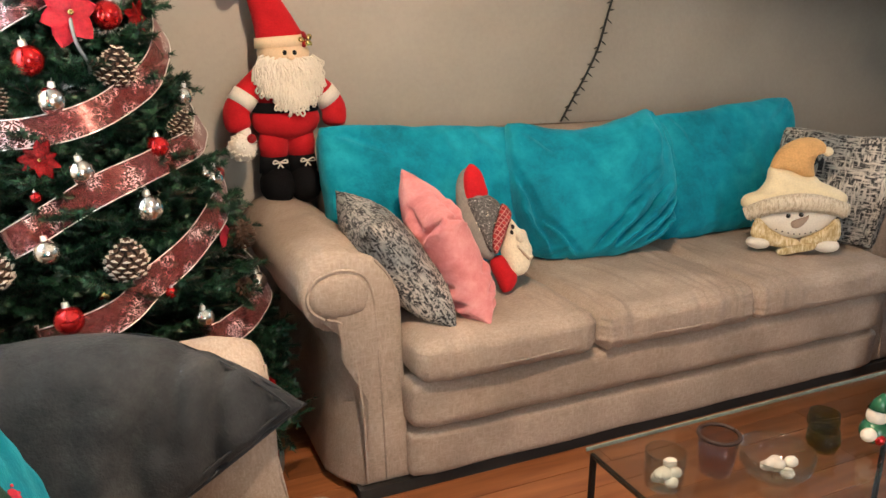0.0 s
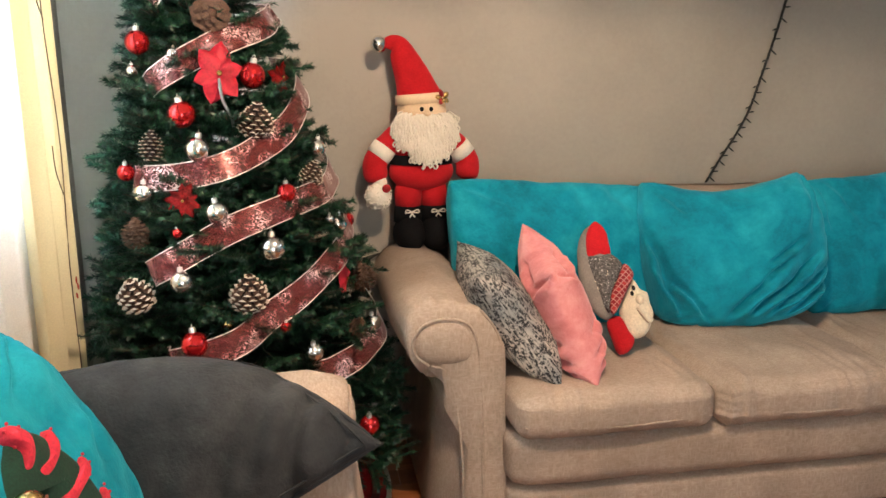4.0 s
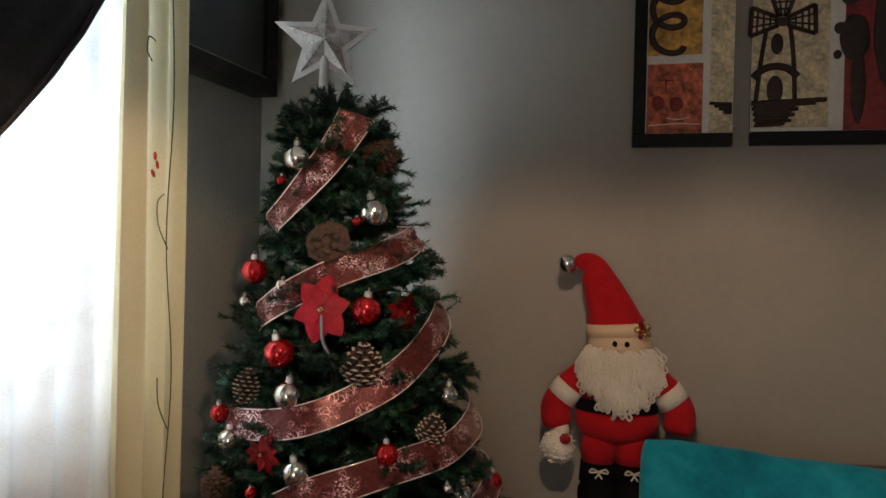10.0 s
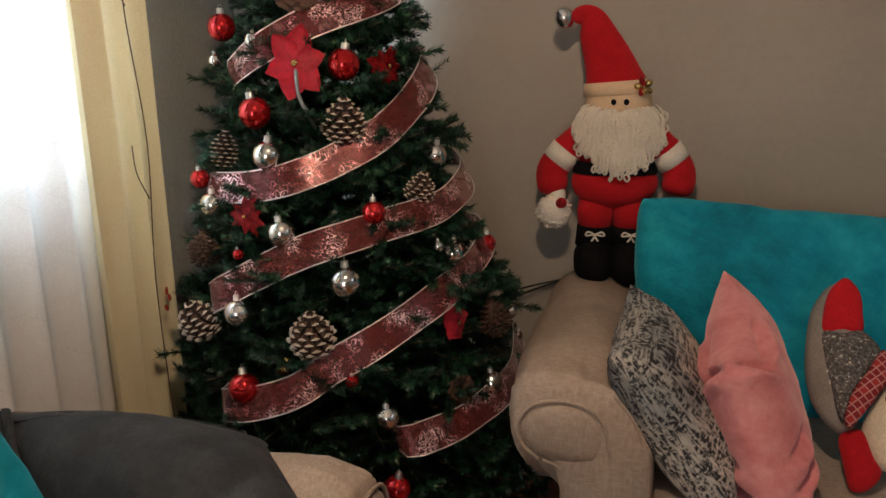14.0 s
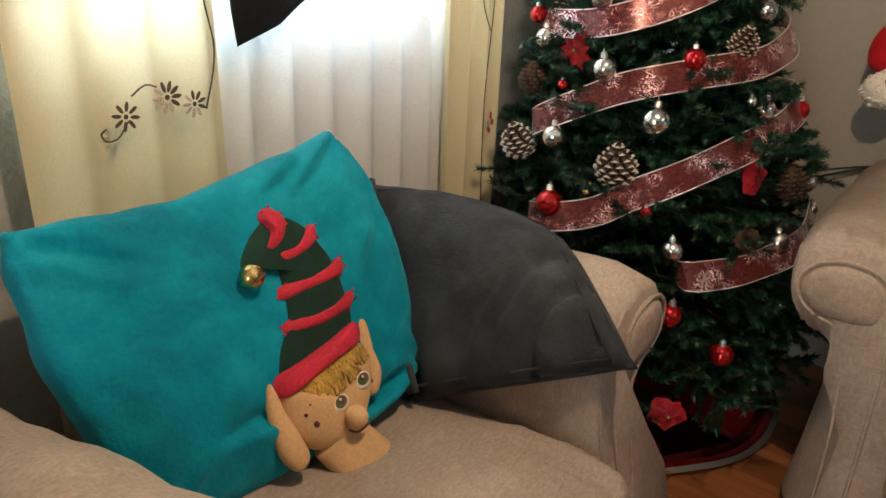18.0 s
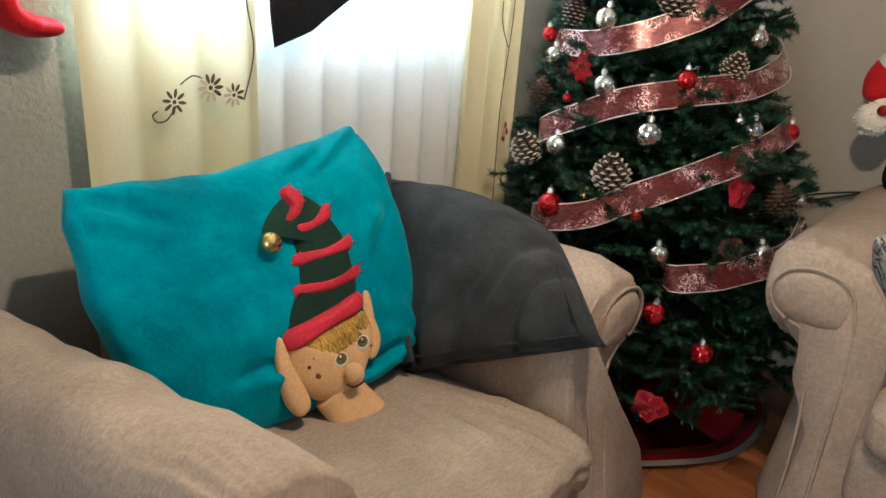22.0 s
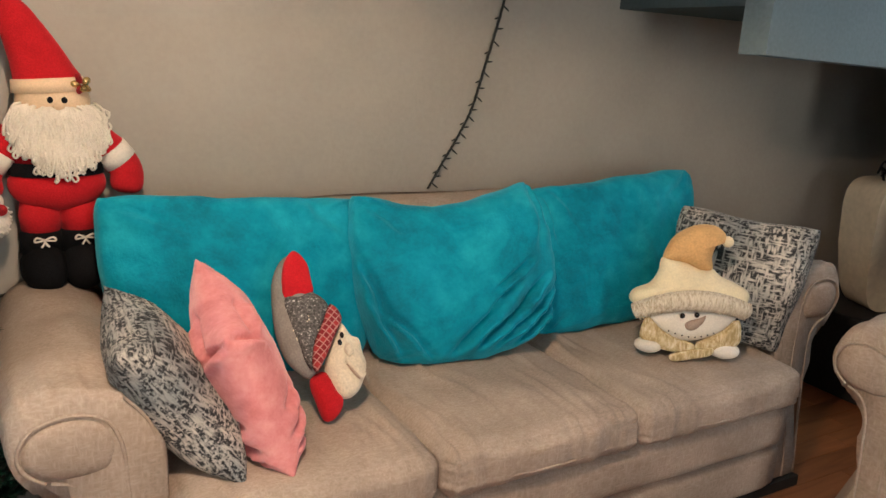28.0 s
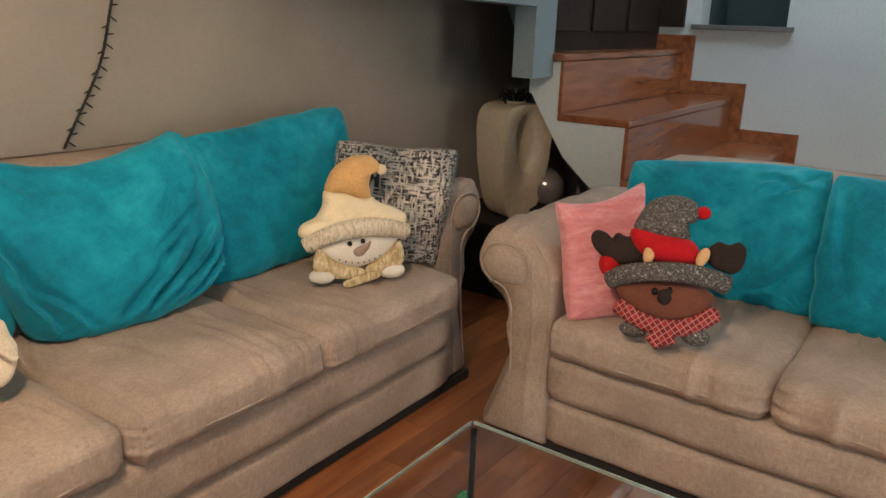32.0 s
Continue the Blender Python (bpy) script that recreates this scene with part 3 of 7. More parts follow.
def ribbon_material():
    """Sheer wine-red organza with silver glitter flourishes."""
    m = bpy.data.materials.new("wine_organza_ribbon")
    m.use_nodes = True
    nt, n = m.node_tree, m.node_tree.nodes
    p = n["Principled BSDF"]
    tc = n.new("ShaderNodeTexCoord")
    wv, no, vo = n.new("ShaderNodeTexWave"), n.new("ShaderNodeTexNoise"), n.new("ShaderNodeTexVoronoi")
    wv.wave_type, wv.inputs["Scale"].default_value, wv.inputs["Distortion"].default_value = "RINGS", 26.0, 18.0
    wv.inputs["Detail Scale"].default_value = 3.0
    no.inputs["Scale"].default_value, no.inputs["Detail"].default_value = 20.0, 5.0
    vo.inputs["Scale"].default_value = 420.0
    for t in (wv, no, vo):
        nt.links.new(tc.outputs["Object"], t.inputs["Vector"])
    sel, cut = n.new("ShaderNodeValToRGB"), n.new("ShaderNodeValToRGB")
    sel.color_ramp.elements[0].position, sel.color_ramp.elements[1].position = 0.58, 0.95
    cut.color_ramp.elements[0].position, cut.color_ramp.elements[1].position = 0.47, 0.60
    nt.links.new(wv.outputs["Fac"], sel.inputs["Fac"])
    nt.links.new(no.outputs["Fac"], cut.inputs["Fac"])
    mu = n.new("ShaderNodeMath")
    mu.operation = "MULTIPLY"
    nt.links.new(sel.outputs["Color"], mu.inputs[0])
    nt.links.new(cut.outputs["Color"], mu.inputs[1])
    sp = n.new("ShaderNodeMath")
    sp.operation, sp.inputs[1].default_value = "LESS_THAN", 0.11
    nt.links.new(vo.outputs["Distance"], sp.inputs[0])
    s2 = n.new("ShaderNodeMath")
    s2.operation, s2.inputs[1].default_value = "MULTIPLY", 0.55
    nt.links.new(sp.outputs[0], s2.inputs[0])
    gl = n.new("ShaderNodeMath")
    gl.operation = "MAXIMUM"
    nt.links.new(mu.outputs[0], gl.inputs[0])
    nt.links.new(s2.outputs[0], gl.inputs[1])
    cr = n.new("ShaderNodeValToRGB")
    cr.color_ramp.elements[0].color, cr.color_ramp.elements[1].color = (0.22, 0.030, 0.030, 1), (0.74, 0.62, 0.62, 1)
    nt.links.new(gl.outputs[0], cr.inputs["Fac"])
    nt.links.new(cr.outputs["Color"], p.inputs["Base Color"])
    al = n.new("ShaderNodeMapRange")
    al.inputs["To Min"].default_value, al.inputs["To Max"].default_value = 0.58, 1.0
    nt.links.new(gl.outputs[0], al.inputs["Value"])
    nt.links.new(al.outputs["Result"], p.inputs["Alpha"])
    p.inputs["Roughness"].default_value, p.inputs["Metallic"].default_value = 0.30, 0.25
    p.inputs["Sheen Weight"].default_value = 0.25
    return m


RIBBON = ribbon_material()
RIBBON_EDGE = mat("silver_wired_edge", (0.78, 0.74, 0.72), 0.35, 0.6, var=0.1, bump=0)
DARK_FILLER = mat("dark_filler_brown", (0.022, 0.014, 0.010), 0.55, var=0.25, scale=4, fine=60, bump=0.15, stretch=(1, 1, 0.15), spec=0.3)

# ---- tools ----
def mesh_from(name, bm, mats, smooth=True):
    me = bpy.data.meshes.new(name)
    bm.normal_update()
    bm.to_mesh(me)
    bm.free()
    for m in mats if isinstance(mats, (list, tuple)) else [mats]:
        me.materials.append(m)
    if smooth:
        me.polygons.foreach_set("use_smooth", [True] * len(me.polygons))
    return me


def thing(name, label, category, group="", at=(0, 0, 0), rz=0.0, m=None):
    """An empty at the base of a thing."""
    ob = new(name)
    ob.empty_display_size = 0.05
    ob.matrix_world = m if m is not None else pose(*at, 0, 0, rz)
    return tagged(ob, label, category, group)


def part(name, bm, mats, parent, label="", smooth=True):
    ob = new(name, mesh_from(name, bm, mats, smooth))
    ob.parent = parent
    return tagged(ob, label)


def solid(name, bm, mats, label, category, group="", kind="", smooth=True, m=None):
    ob = new(name, mesh_from(name, bm, mats, smooth))
    if m is not None:
        ob.matrix_world = m
    return tagged(ob, label, category, group, kind)


def axes(centre, right, up):
    """A pose whose x runs along right, z as near as can be along up."""
    r = Vector(right).normalized()
    f = Vector(up).cross(r).normalized()
    u = r.cross(f)
    return Matrix(((r.x, f.x, u.x, centre[0]), (r.y, f.y, u.y, centre[1]), (r.z, f.z, u.z, centre[2]), (0, 0, 0, 1)))


def box(bm, x0, y0, z0, x1, y1, z1, mi=0, bev=0.0):
    r = bmesh.ops.create_cube(bm, size=1)
    vs = r["verts"]
    for v in vs:
        v.co = Vector((x0 + (v.co.x + 0.5) * (x1 - x0), y0 + (v.co.y + 0.5) * (y1 - y0), z0 + (v.co.z + 0.5) * (z1 - z0)))
    fs = {f for v in vs for f in v.link_faces}
    for f in fs:
        f.material_index = mi
    if bev:
        es = list({e for v in vs for e in v.link_edges})
        out = bmesh.ops.bevel(bm, geom=es, offset=bev, segments=2, affect="EDGES", profile=0.6)
        for f in out["faces"]:
            f.material_index = mi
    return vs


def soft_box(bm, x0, y0, z0, x1, y1, z1, r, cuts=10, bulge=0.0, wrinkle=0.0, seed=0.0, mi=0):
    """A padded block: rounded edges, swollen faces, uneven cloth."""
    nv = len(bm.verts)
    g = bmesh.ops.create_cube(bm, size=2)
    es = list({e for v in g["verts"] for e in v.link_edges})
    bmesh.ops.subdivide_edges(bm, edges=es, cuts=cuts, use_grid_fill=True)
    bm.verts.ensure_lookup_table()
    c = Vector(((x0 + x1) / 2, (y0 + y1) / 2, (z0 + z1) / 2))
    h = Vector((abs(x1 - x0) / 2, abs(y1 - y0) / 2, abs(z1 - z0) / 2))
    for v in bm.verts[nv:]:
        n = v.co.copy()
        p = Vector([math.copysign(abs(a) ** 0.75 if abs(a) < 1 else 1, a) for a in n])
        p = Vector((p.x * h.x, p.y * h.y, p.z * h.z))
        inner = Vector([max(-(h[k] - r), min(h[k] - r, p[k])) for k in range(3)])
        d = p - inner
        if d.length > 1e-6:
            p = inner + d.normalized() * r
        for k in range(3):
            o = [n[j] for j in range(3) if j != k]
            p[k] += math.copysign(1, n[k]) * bulge * (abs(n[k]) > 0.98) * (1 - o[0] ** 2) * (1 - o[1] ** 2)
        if wrinkle:
            q = (p + c) * 7 + Vector((seed, seed * 1.7, 0))
            p += d.normalized() * wrinkle * noise.noise(q) if d.length > 1e-6 else Vector()
        v.co = c + p
    for f in bm.faces:
        if all(v.index >= nv or v.index == -1 for v in f.verts) and mi:
            f.material_index = mi


def sweep(bm, pts, radii, n=10, mi=0, flat=1.0, caps=True):
    """A round rod along points; radii may differ from point to point; flat squeezes it along its second side."""
    pts = [Vector(p) for p in pts]
    rad = radii if isinstance(radii, (list, tuple)) else [radii] * len(pts)
    rings, side = [], None
    for k, p in enumerate(pts):
        d = (pts[min(k + 1, len(pts) - 1)] - pts[max(k - 1, 0)]).normalized()
        if side is None:
            side = d.orthogonal().normalized() if abs(d.y) > 0.9 else d.cross(Vector((0, 1, 0))).normalized()
        side = (side - d * side.dot(d)).normalized()
        b = d.cross(side)
        rings.append([bm.verts.new(p + rad[k] * (math.cos(a) * side + flat * math.sin(a) * b)) for a in [2 * math.pi * j / n for j in range(n)]])
    for a, b in zip(rings, rings[1:]):
        for j in range(n):
            bm.faces.new((a[j], a[(j + 1) % n], b[(j + 1) % n], b[j])).material_index = mi
    if caps:
        bm.faces.new(rings[0][::-1]).material_index = mi
        bm.faces.new(rings[-1]).material_index = mi


def spline(pts, per=8, closed=False):
    """Points on a smooth curve through the given ones."""
    P = [Vector(p) for p in pts]
    n, out = len(P), []
    for k in range(n if closed else n - 1):
        a, b, c, d = (P[(k + j) % n] if closed else P[max(0, min(n - 1, k + j))] for j in (-1, 0, 1, 2))
        for s in range(per):
            t = s / per
            out.append(0.5 * (2 * b + (c - a) * t + (2 * a - 5 * b + 4 * c - d) * t * t + (3 * b - a - 3 * c + d) * t ** 3))
    if not closed:
        out.append(P[-1])
    return out


def blob(bm, centre, radii, mi=0, rot=(0, 0, 0), u=16, v=10, rough=0.0, seed=0.0):
    """A stuffed lump."""
    m = pose(*centre, *rot)
    g = bmesh.ops.create_uvsphere(bm, u_segments=u, v_segments=v, radius=1)
    fs = {f for w in g["verts"] for f in w.link_faces}
    for w in g["verts"]:
        p = Vector((w.co.x * radii[0], w.co.y * radii[1], w.co.z * radii[2]))
        if rough:
            p *= 1 + rough * noise.noise(p * 30 + Vector((seed, 0, 0)))
        w.co = m @ p
    for f in fs:
        f.material_index = mi


def lathe(bm, prof, n=24, mi=0, centre=(0, 0, 0)):
    """Turn a profile of (radius, height) round the vertical."""
    c = Vector(centre)
    rings = []
    for r, z in prof:
        rings.append([bm.verts.new(c + Vector((r * math.cos(2 * math.pi * j / n), r * math.sin(2 * math.pi * j / n), z))) for j in range(n)] if r > 1e-5 else [bm.verts.new(c + Vector((0, 0, z)))])
    for a, b in zip(rings, rings[1:]):
        for j in range(n):
            k = (j + 1) % n
            vs = [a[j % len(a)], a[k % len(a)], b[k % len(b)], b[j % len(b)]]
            vs = list(dict.fromkeys(vs))
            if len(vs) > 2:
                bm.faces.new(vs).material_index = mi


def slab(bm, outline, y0, y1, mi=0):
    """A flat outline of (x, z) given thickness along y."""
    a = [bm.verts.new((x, y0, z)) for x, z in outline]
    b = [bm.verts.new((x, y1, z)) for x, z in outline]
    n = len(a)
    bm.faces.new(a).material_index = mi
    bm.faces.new(b[::-1]).material_index = mi
    for k in range(n):
        bm.faces.new((a[k], b[k], b[(k + 1) % n], a[(k + 1) % n])).material_index = mi


def cushion(bm, w, h, t, n=40, pull=0.06, wrinkle=0.006, seed=0.0, power=0.42, ear=0.0, folds=0.0):
    """A loose pillow standing in x and z, its thickness along y: pinched corners, drawn-in sides, creases."""
    sheets = []
    for s in (-1, 1):
        rows = []
        for i in range(n + 1):
            row = []
            for j in range(n + 1):
                u, v = -1 + 2 * i / n, -1 + 2 * j / n
                u, v = math.sin(u * math.pi / 2) * 0.35 + u * 0.65, math.sin(v * math.pi / 2) * 0.35 + v * 0.65
                x = w / 2 * u * (1 - pull * (1 - v * v) + ear * (u * u * v * v) ** 2)
                z = h / 2 * v * (1 - pull * (1 - u * u) + ear * (u * u * v * v) ** 2)
                fat = max(0, (1 - u ** 4) * (1 - v ** 4)) ** power * (1 - 0.25 * (u * u + v * v) / 2)
                q = Vector((x * 6 + seed * 3.3, z * 6, s * 4 + seed))
                crease = noise.noise(q) + 0.55 * noise.noise(q * 2.3) - 0.8 * abs(noise.noise(Vector((x * 9 + z * 5 + seed, z * 4 - x * 3, s * 2.0))))
                y = s * (t / 2 * fat + wrinkle * crease * min(1, 4 * fat))
                if folds:
                    rid = noise.noise(Vector(((x + z) * 3 + seed, (x - z) * 17 + 0.8 * noise.noise(Vector((x * 5, z * 5, seed))), 4)))
                    y += s * folds * (rid - 0.6 * abs(rid)) * min(1, 3 * fat) * max(0, min(1, 0.55 + 0.6 * u - 0.8 * v))
                edge = 0.5 * wrinkle * noise.noise(Vector((x * 14 + seed, z * 14, 7)))
                row.append(bm.verts.new((x + edge, y, z + edge)))
            rows.append(row)
        for i in range(n):
            for j in range(n):
                q = (rows[i][j], rows[i + 1][j], rows[i + 1][j + 1], rows[i][j + 1])
                bm.faces.new(q if s < 0 else q[::-1])
        sheets.append(rows)
    bmesh.ops.remove_doubles(bm, verts=[v for rows in sheets for k, row in enumerate(rows) for j, v in enumerate(row) if k in (0, n) or j in (0, n)], dist=0.004)


# ---- the room ----
def wall_with_hole(x0, y0, z0, x1, y1, z1, axis, a0, a1, b0, b1):
    """A wall block with an opening from a0 to a1 along it and b0 to b1 in height."""
    bm = bmesh.new()
    lo, hi = ((y0, y1) if axis == "y" else (x0, x1))
    for s, e, f, t in ((lo, a0, z0, z1), (a1, hi, z0, z1), (a0, a1, z0, b0), (a0, a1, b1, z1)):
        if e - s > 1e-4 and t - f > 1e-4:
            box(bm, x0, s, f, x1, e, t) if axis == "y" else box(bm, s, y0, f, e, y1, t)
    bmesh.ops.remove_doubles(bm, verts=bm.verts, dist=1e-4)
    return bm


bm = bmesh.new()
box(bm, WX - 0.2, WY, -0.1, 5.2, WY + 0.15, CEIL_Z)
solid("wall_back", bm, WALL, "taupe plastered wall behind the long sofa", "wall", kind="structure", smooth=False)
WIN = (1.09, 2.10, 1.03, 2.16)
# the opening here is made up to hold the side fill
solid("wall_side", wall_with_hole(WX - 0.16, -3.1, -0.1, WX, -0.5, CEIL_Z, "y", -2.3, -1.1, 0.9, 2.1), WALL, "taupe plastered wall with an invented second window for fill light", "wall", kind="structure", smooth=False)
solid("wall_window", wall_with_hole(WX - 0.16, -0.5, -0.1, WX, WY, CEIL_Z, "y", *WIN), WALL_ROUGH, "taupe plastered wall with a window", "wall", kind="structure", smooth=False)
solid("wall_stair", wall_with_hole(4.9, -3.1, -0.1, 5.05, WY, CEIL_Z, "y", 1.6, 2.07, 1.29, 2.1), WALL_BLUE, "pale blue-white wall along the staircase", "wall", kind="structure", smooth=False)
# unseen doorway, placed only to let the rear fill in
FILL_DOOR = (0.4, 1.4, 0.0, 2.05)
solid("wall_behind", wall_with_hole(WX - 0.16, -3.25, -0.1, 5.05, -3.1, CEIL_Z, "x", *FILL_DOOR), WALL, "plain taupe wall with an invented doorway for fill light", "wall", kind="structure", smooth=False)
bm = bmesh.new()
for q in ((WX - 0.16, -3.25, 3.55, WY + 0.15), (4.75, -3.25, 5.2, WY + 0.15), (3.55, -3.25, 4.75, 0.45), (3.55, 2.15, 4.75, WY + 0.15)):
    box(bm, q[0], q[1], CEIL_Z, q[2], q[3], CEIL_Z + 0.12)
# unseen box added above the opening to keep the sun out
for q in ((3.45, 0.35, 3.55, 2.25), (4.75, 0.35, 4.85, 2.25), (3.55, 0.35, 4.75, 0.45), (3.55, 2.15, 4.75, 2.25)):
    box(bm, q[0], q[1], CEIL_Z + 0.12, q[2], q[3], CEIL_Z + 0.6)
box(bm, 3.45, 0.35, CEIL_Z + 0.6, 4.85, 2.25, CEIL_Z + 0.7)
solid("ceiling", bm, CEIL, "plain white ceiling", "ceiling", kind="structure", smooth=False)
bm = bmesh.new()
box(bm, WX - 0.16, -3.25, -0.12, 5.2, WY + 0.15, -0.013)
floor = solid("floor", bm, SOFA_DARK, "orange laminate floor of narrow planks", "floor", kind="structure", smooth=False)
bm = bmesh.new()
box(bm, -60, -60, -0.5, 60, 60, -0.3)
solid("ground", bm, CEIL, "pale ground outside", "ground", kind="structure", smooth=False)

# window: frame, sash bars and panes
bm = bmesh.new()
y0, y1, z0, z1 = WIN
for a in ((y0, z0, y1, z0 + 0.05), (y0, z1 - 0.05, y1, z1), (y0, z0 + 0.05, y0 + 0.05, z1 - 0.05), (y1 - 0.05, z0 + 0.05, y1, z1 - 0.05), (1.57, z0 + 0.05, 1.62, z1 - 0.05)):
    box(bm, WX - 0.12, a[0], a[1], WX - 0.07, a[2], a[3], bev=0.004)
win = solid("window_1", bm, CEIL, "white window frame behind the curtains", "window", kind="structure", smooth=False)
for ya, yb in ((y0 + 0.05, 1.57), (1.62, y1 - 0.05)):
    bm = bmesh.new()
    box(bm, WX - 0.098, ya, z0 + 0.05, WX - 0.092, yb, z1 - 0.05)
    part("pane", bm, WINDOW_GLASS, win).visible_shadow = False

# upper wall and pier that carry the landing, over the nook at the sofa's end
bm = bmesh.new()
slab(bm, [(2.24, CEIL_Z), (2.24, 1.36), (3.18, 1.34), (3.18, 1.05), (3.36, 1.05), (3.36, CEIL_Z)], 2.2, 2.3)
solid("wall_landing", bm, WALL_BLUE_DIM, "pale blue plastered wall above the understair nook, coloured darker for its dimmer light", "wall", kind="structure", smooth=False)
# underside coloured near black to hold the nook's shade
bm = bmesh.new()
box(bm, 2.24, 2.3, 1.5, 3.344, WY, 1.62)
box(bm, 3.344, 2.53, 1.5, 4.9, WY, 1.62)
solid("landing_slab", bm, WALL_SHADE, "underside of the stair landing", "landing", kind="structure", smooth=False)

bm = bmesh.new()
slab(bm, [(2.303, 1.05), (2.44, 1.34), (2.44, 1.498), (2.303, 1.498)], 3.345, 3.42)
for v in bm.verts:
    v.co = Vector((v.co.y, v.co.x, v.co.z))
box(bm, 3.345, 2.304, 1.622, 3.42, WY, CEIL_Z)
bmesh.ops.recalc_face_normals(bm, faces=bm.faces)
solid("wall_nook", bm, WALL_SHADE, "side wall of the understair nook, coloured dark for its shade", "wall", kind="structure", smooth=False)

# staircase, climbing towards the back wall along the stair wall
XS, XW, YP = 3.36, 4.9, 2.312
bm = bmesh.new()
lev = [(1.15, 2.16), (0.895, 1.84), (0.64, 1.52), (0.385, 1.2), (0.13, 0.88)]
prof = [(YP, 1.11)]
for k, (z, y) in enumerate(lev):
    prof.append((y, z - 0.035))
    prof.append((y, (lev[k + 1][0] if k + 1 < len(lev) else 0) - 0.035))
prof[-1] = (lev[-1][1], 0.0)
prof += [(1.25, 0.0), (2.12, 0.70), (2.3, 0.97), (YP - 0.001, 0.97)]
a = [bm.verts.new((XS, y, max(z, 0))) for y, z in prof]
b = [bm.verts.new((XW, y, max(z, 0))) for y, z in prof]
bm.faces.new(a)
bm.faces.new(b[::-1])
for k in range(len(a)):
    j = (k + 1) % len(a)
    bm.faces.new((a[k], b[k], b[j], a[j]))
stair = solid("staircase", bm, WALL_BLUE, "plastered staircase with varnished hardwood treads and risers", "stairs", kind="structure", smooth=False)
for k, (z, y) in enumerate(lev):
    back_y = lev[k - 1][1] if k else YP
    bm = bmesh.new()
    box(bm, XS - 0.012, y - 0.022, z - 0.033, XW - 0.022, back_y - 0.002, z, bev=0.008)
    part("tread", bm, STAIR, stair, smooth=False)
    low = lev[k + 1][0] if k + 1 < len(lev) else 0.0
    bm = bmesh.new()
    box(bm, XS - 0.008, y - 0.018, low + 0.001, XW - 0.022, y - 0.001, z - 0.034, bev=0.003)
    part("riser", bm, STAIR, stair, smooth=False)
    bm = bmesh.new()
    by = back_y - 0.075 if k else YP
    slab(bm, [(y - 0.075, low), (y, low), (y, z), (by, z), (by, z + 0.078), (y - 0.075, z + 0.078)], 0, 0.02)
    for v in bm.verts:
        v.co = Vector((XW - 0.001 - v.co.y, v.co.x, v.co.z))
    bmesh.ops.recalc_face_normals(bm, faces=bm.faces)
    part("skirting", bm, STAIR, stair, "stepped hardwood skirting against the wall", smooth=False)
bm = bmesh.new()
box(bm, XW - 0.05, 1.56, 1.262, 5.05, 2.11, 1.29, bev=0.003)
solid("stair_window_sill", bm, METAL_GREY, "grey metal sill of an opening in the stair wall", "sill", kind="structure", smooth=False)
# closed dark box added behind the opening to keep sky light out
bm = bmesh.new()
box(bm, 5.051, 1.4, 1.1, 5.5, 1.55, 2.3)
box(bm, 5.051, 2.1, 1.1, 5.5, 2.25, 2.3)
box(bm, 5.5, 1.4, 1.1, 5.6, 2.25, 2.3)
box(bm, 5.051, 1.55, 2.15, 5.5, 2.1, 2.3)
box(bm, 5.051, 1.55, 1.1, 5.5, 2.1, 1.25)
solid("alcove", bm, WALL_SHADE, "dark box added behind the opening in the stair wall", "alcove", kind="structure", smooth=False)
# invented panelling, added to close the landing at the stair head and darken it
bm = bmesh.new()
box(bm, 3.421, YP + 0.002, 0.972, XW, YP + 0.062, CEIL_Z - 0.002)
box(bm, XW - 0.035, 2.16, 1.27, XW - 0.001, YP, CEIL_Z - 0.05, bev=0.004)
for x in (3.5, 3.95, 4.4):
    for z in (1.24, 1.88):
        box(bm, x, YP - 0.012, z, x + 0.38, YP + 0.004, z + 0.56, bev=0.006)
solid("landing_dark_screen", bm, DARK_FILLER, "invented dark brown panelling that darkens the back of the stair landing", "panelling", kind="structure", smooth=False)
# hanging lamp with a dark scalloped shade
lamp = thing("hanging_lamp", "hanging lamp with a dark scalloped shade", "lamp", at=(LAMP[0], LAMP[1], CEIL_Z))
bm = bmesh.new()
n = 96
ring0 = [bm.verts.new((0.05 * math.cos(2 * math.pi * k / n), 0.05 * math.sin(2 * math.pi * k / n), LAMP[2] + 0.12 - CEIL_Z)) for k in range(n)]
ring1 = []
for k in range(n):
    a = 2 * math.pi * k / n
    drop = -0.047 + 0.0032 * math.cos(18 * a - 0.05)
    ring1.append(bm.verts.new((0.165 * math.cos(a), 0.165 * math.sin(a), LAMP[2] + drop - CEIL_Z)))
for k in range(n):
    j = (k + 1) % n
    bm.faces.new((ring0[k], ring0[j], ring1[j], ring1[k]))
bm.faces.new(ring0[::-1])
part("shade", bm, LAMP_SHADE, lamp)
bm = bmesh.new()
sweep(bm, [(0, 0, 0), (0, 0, LAMP[2] + 0.12 - CEIL_Z)], 0.006, 8)
part("cord", bm, BLACK_FELT, lamp)

# ---- upholstered seats ----
ARM = [(0, 0.03), (0, 0.30), (0.0, 0.50), (0.01, 0.58), (0.045, 0.645), (0.11, 0.685), (0.18, 0.695), (0.238, 0.672), (0.270, 0.618), (0.268, 0.56), (0.236, 0.516), (0.196, 0.49), (0.174, 0.45), (0.178, 0.33), (0.192, 0.16), (0.205, 0.03)]


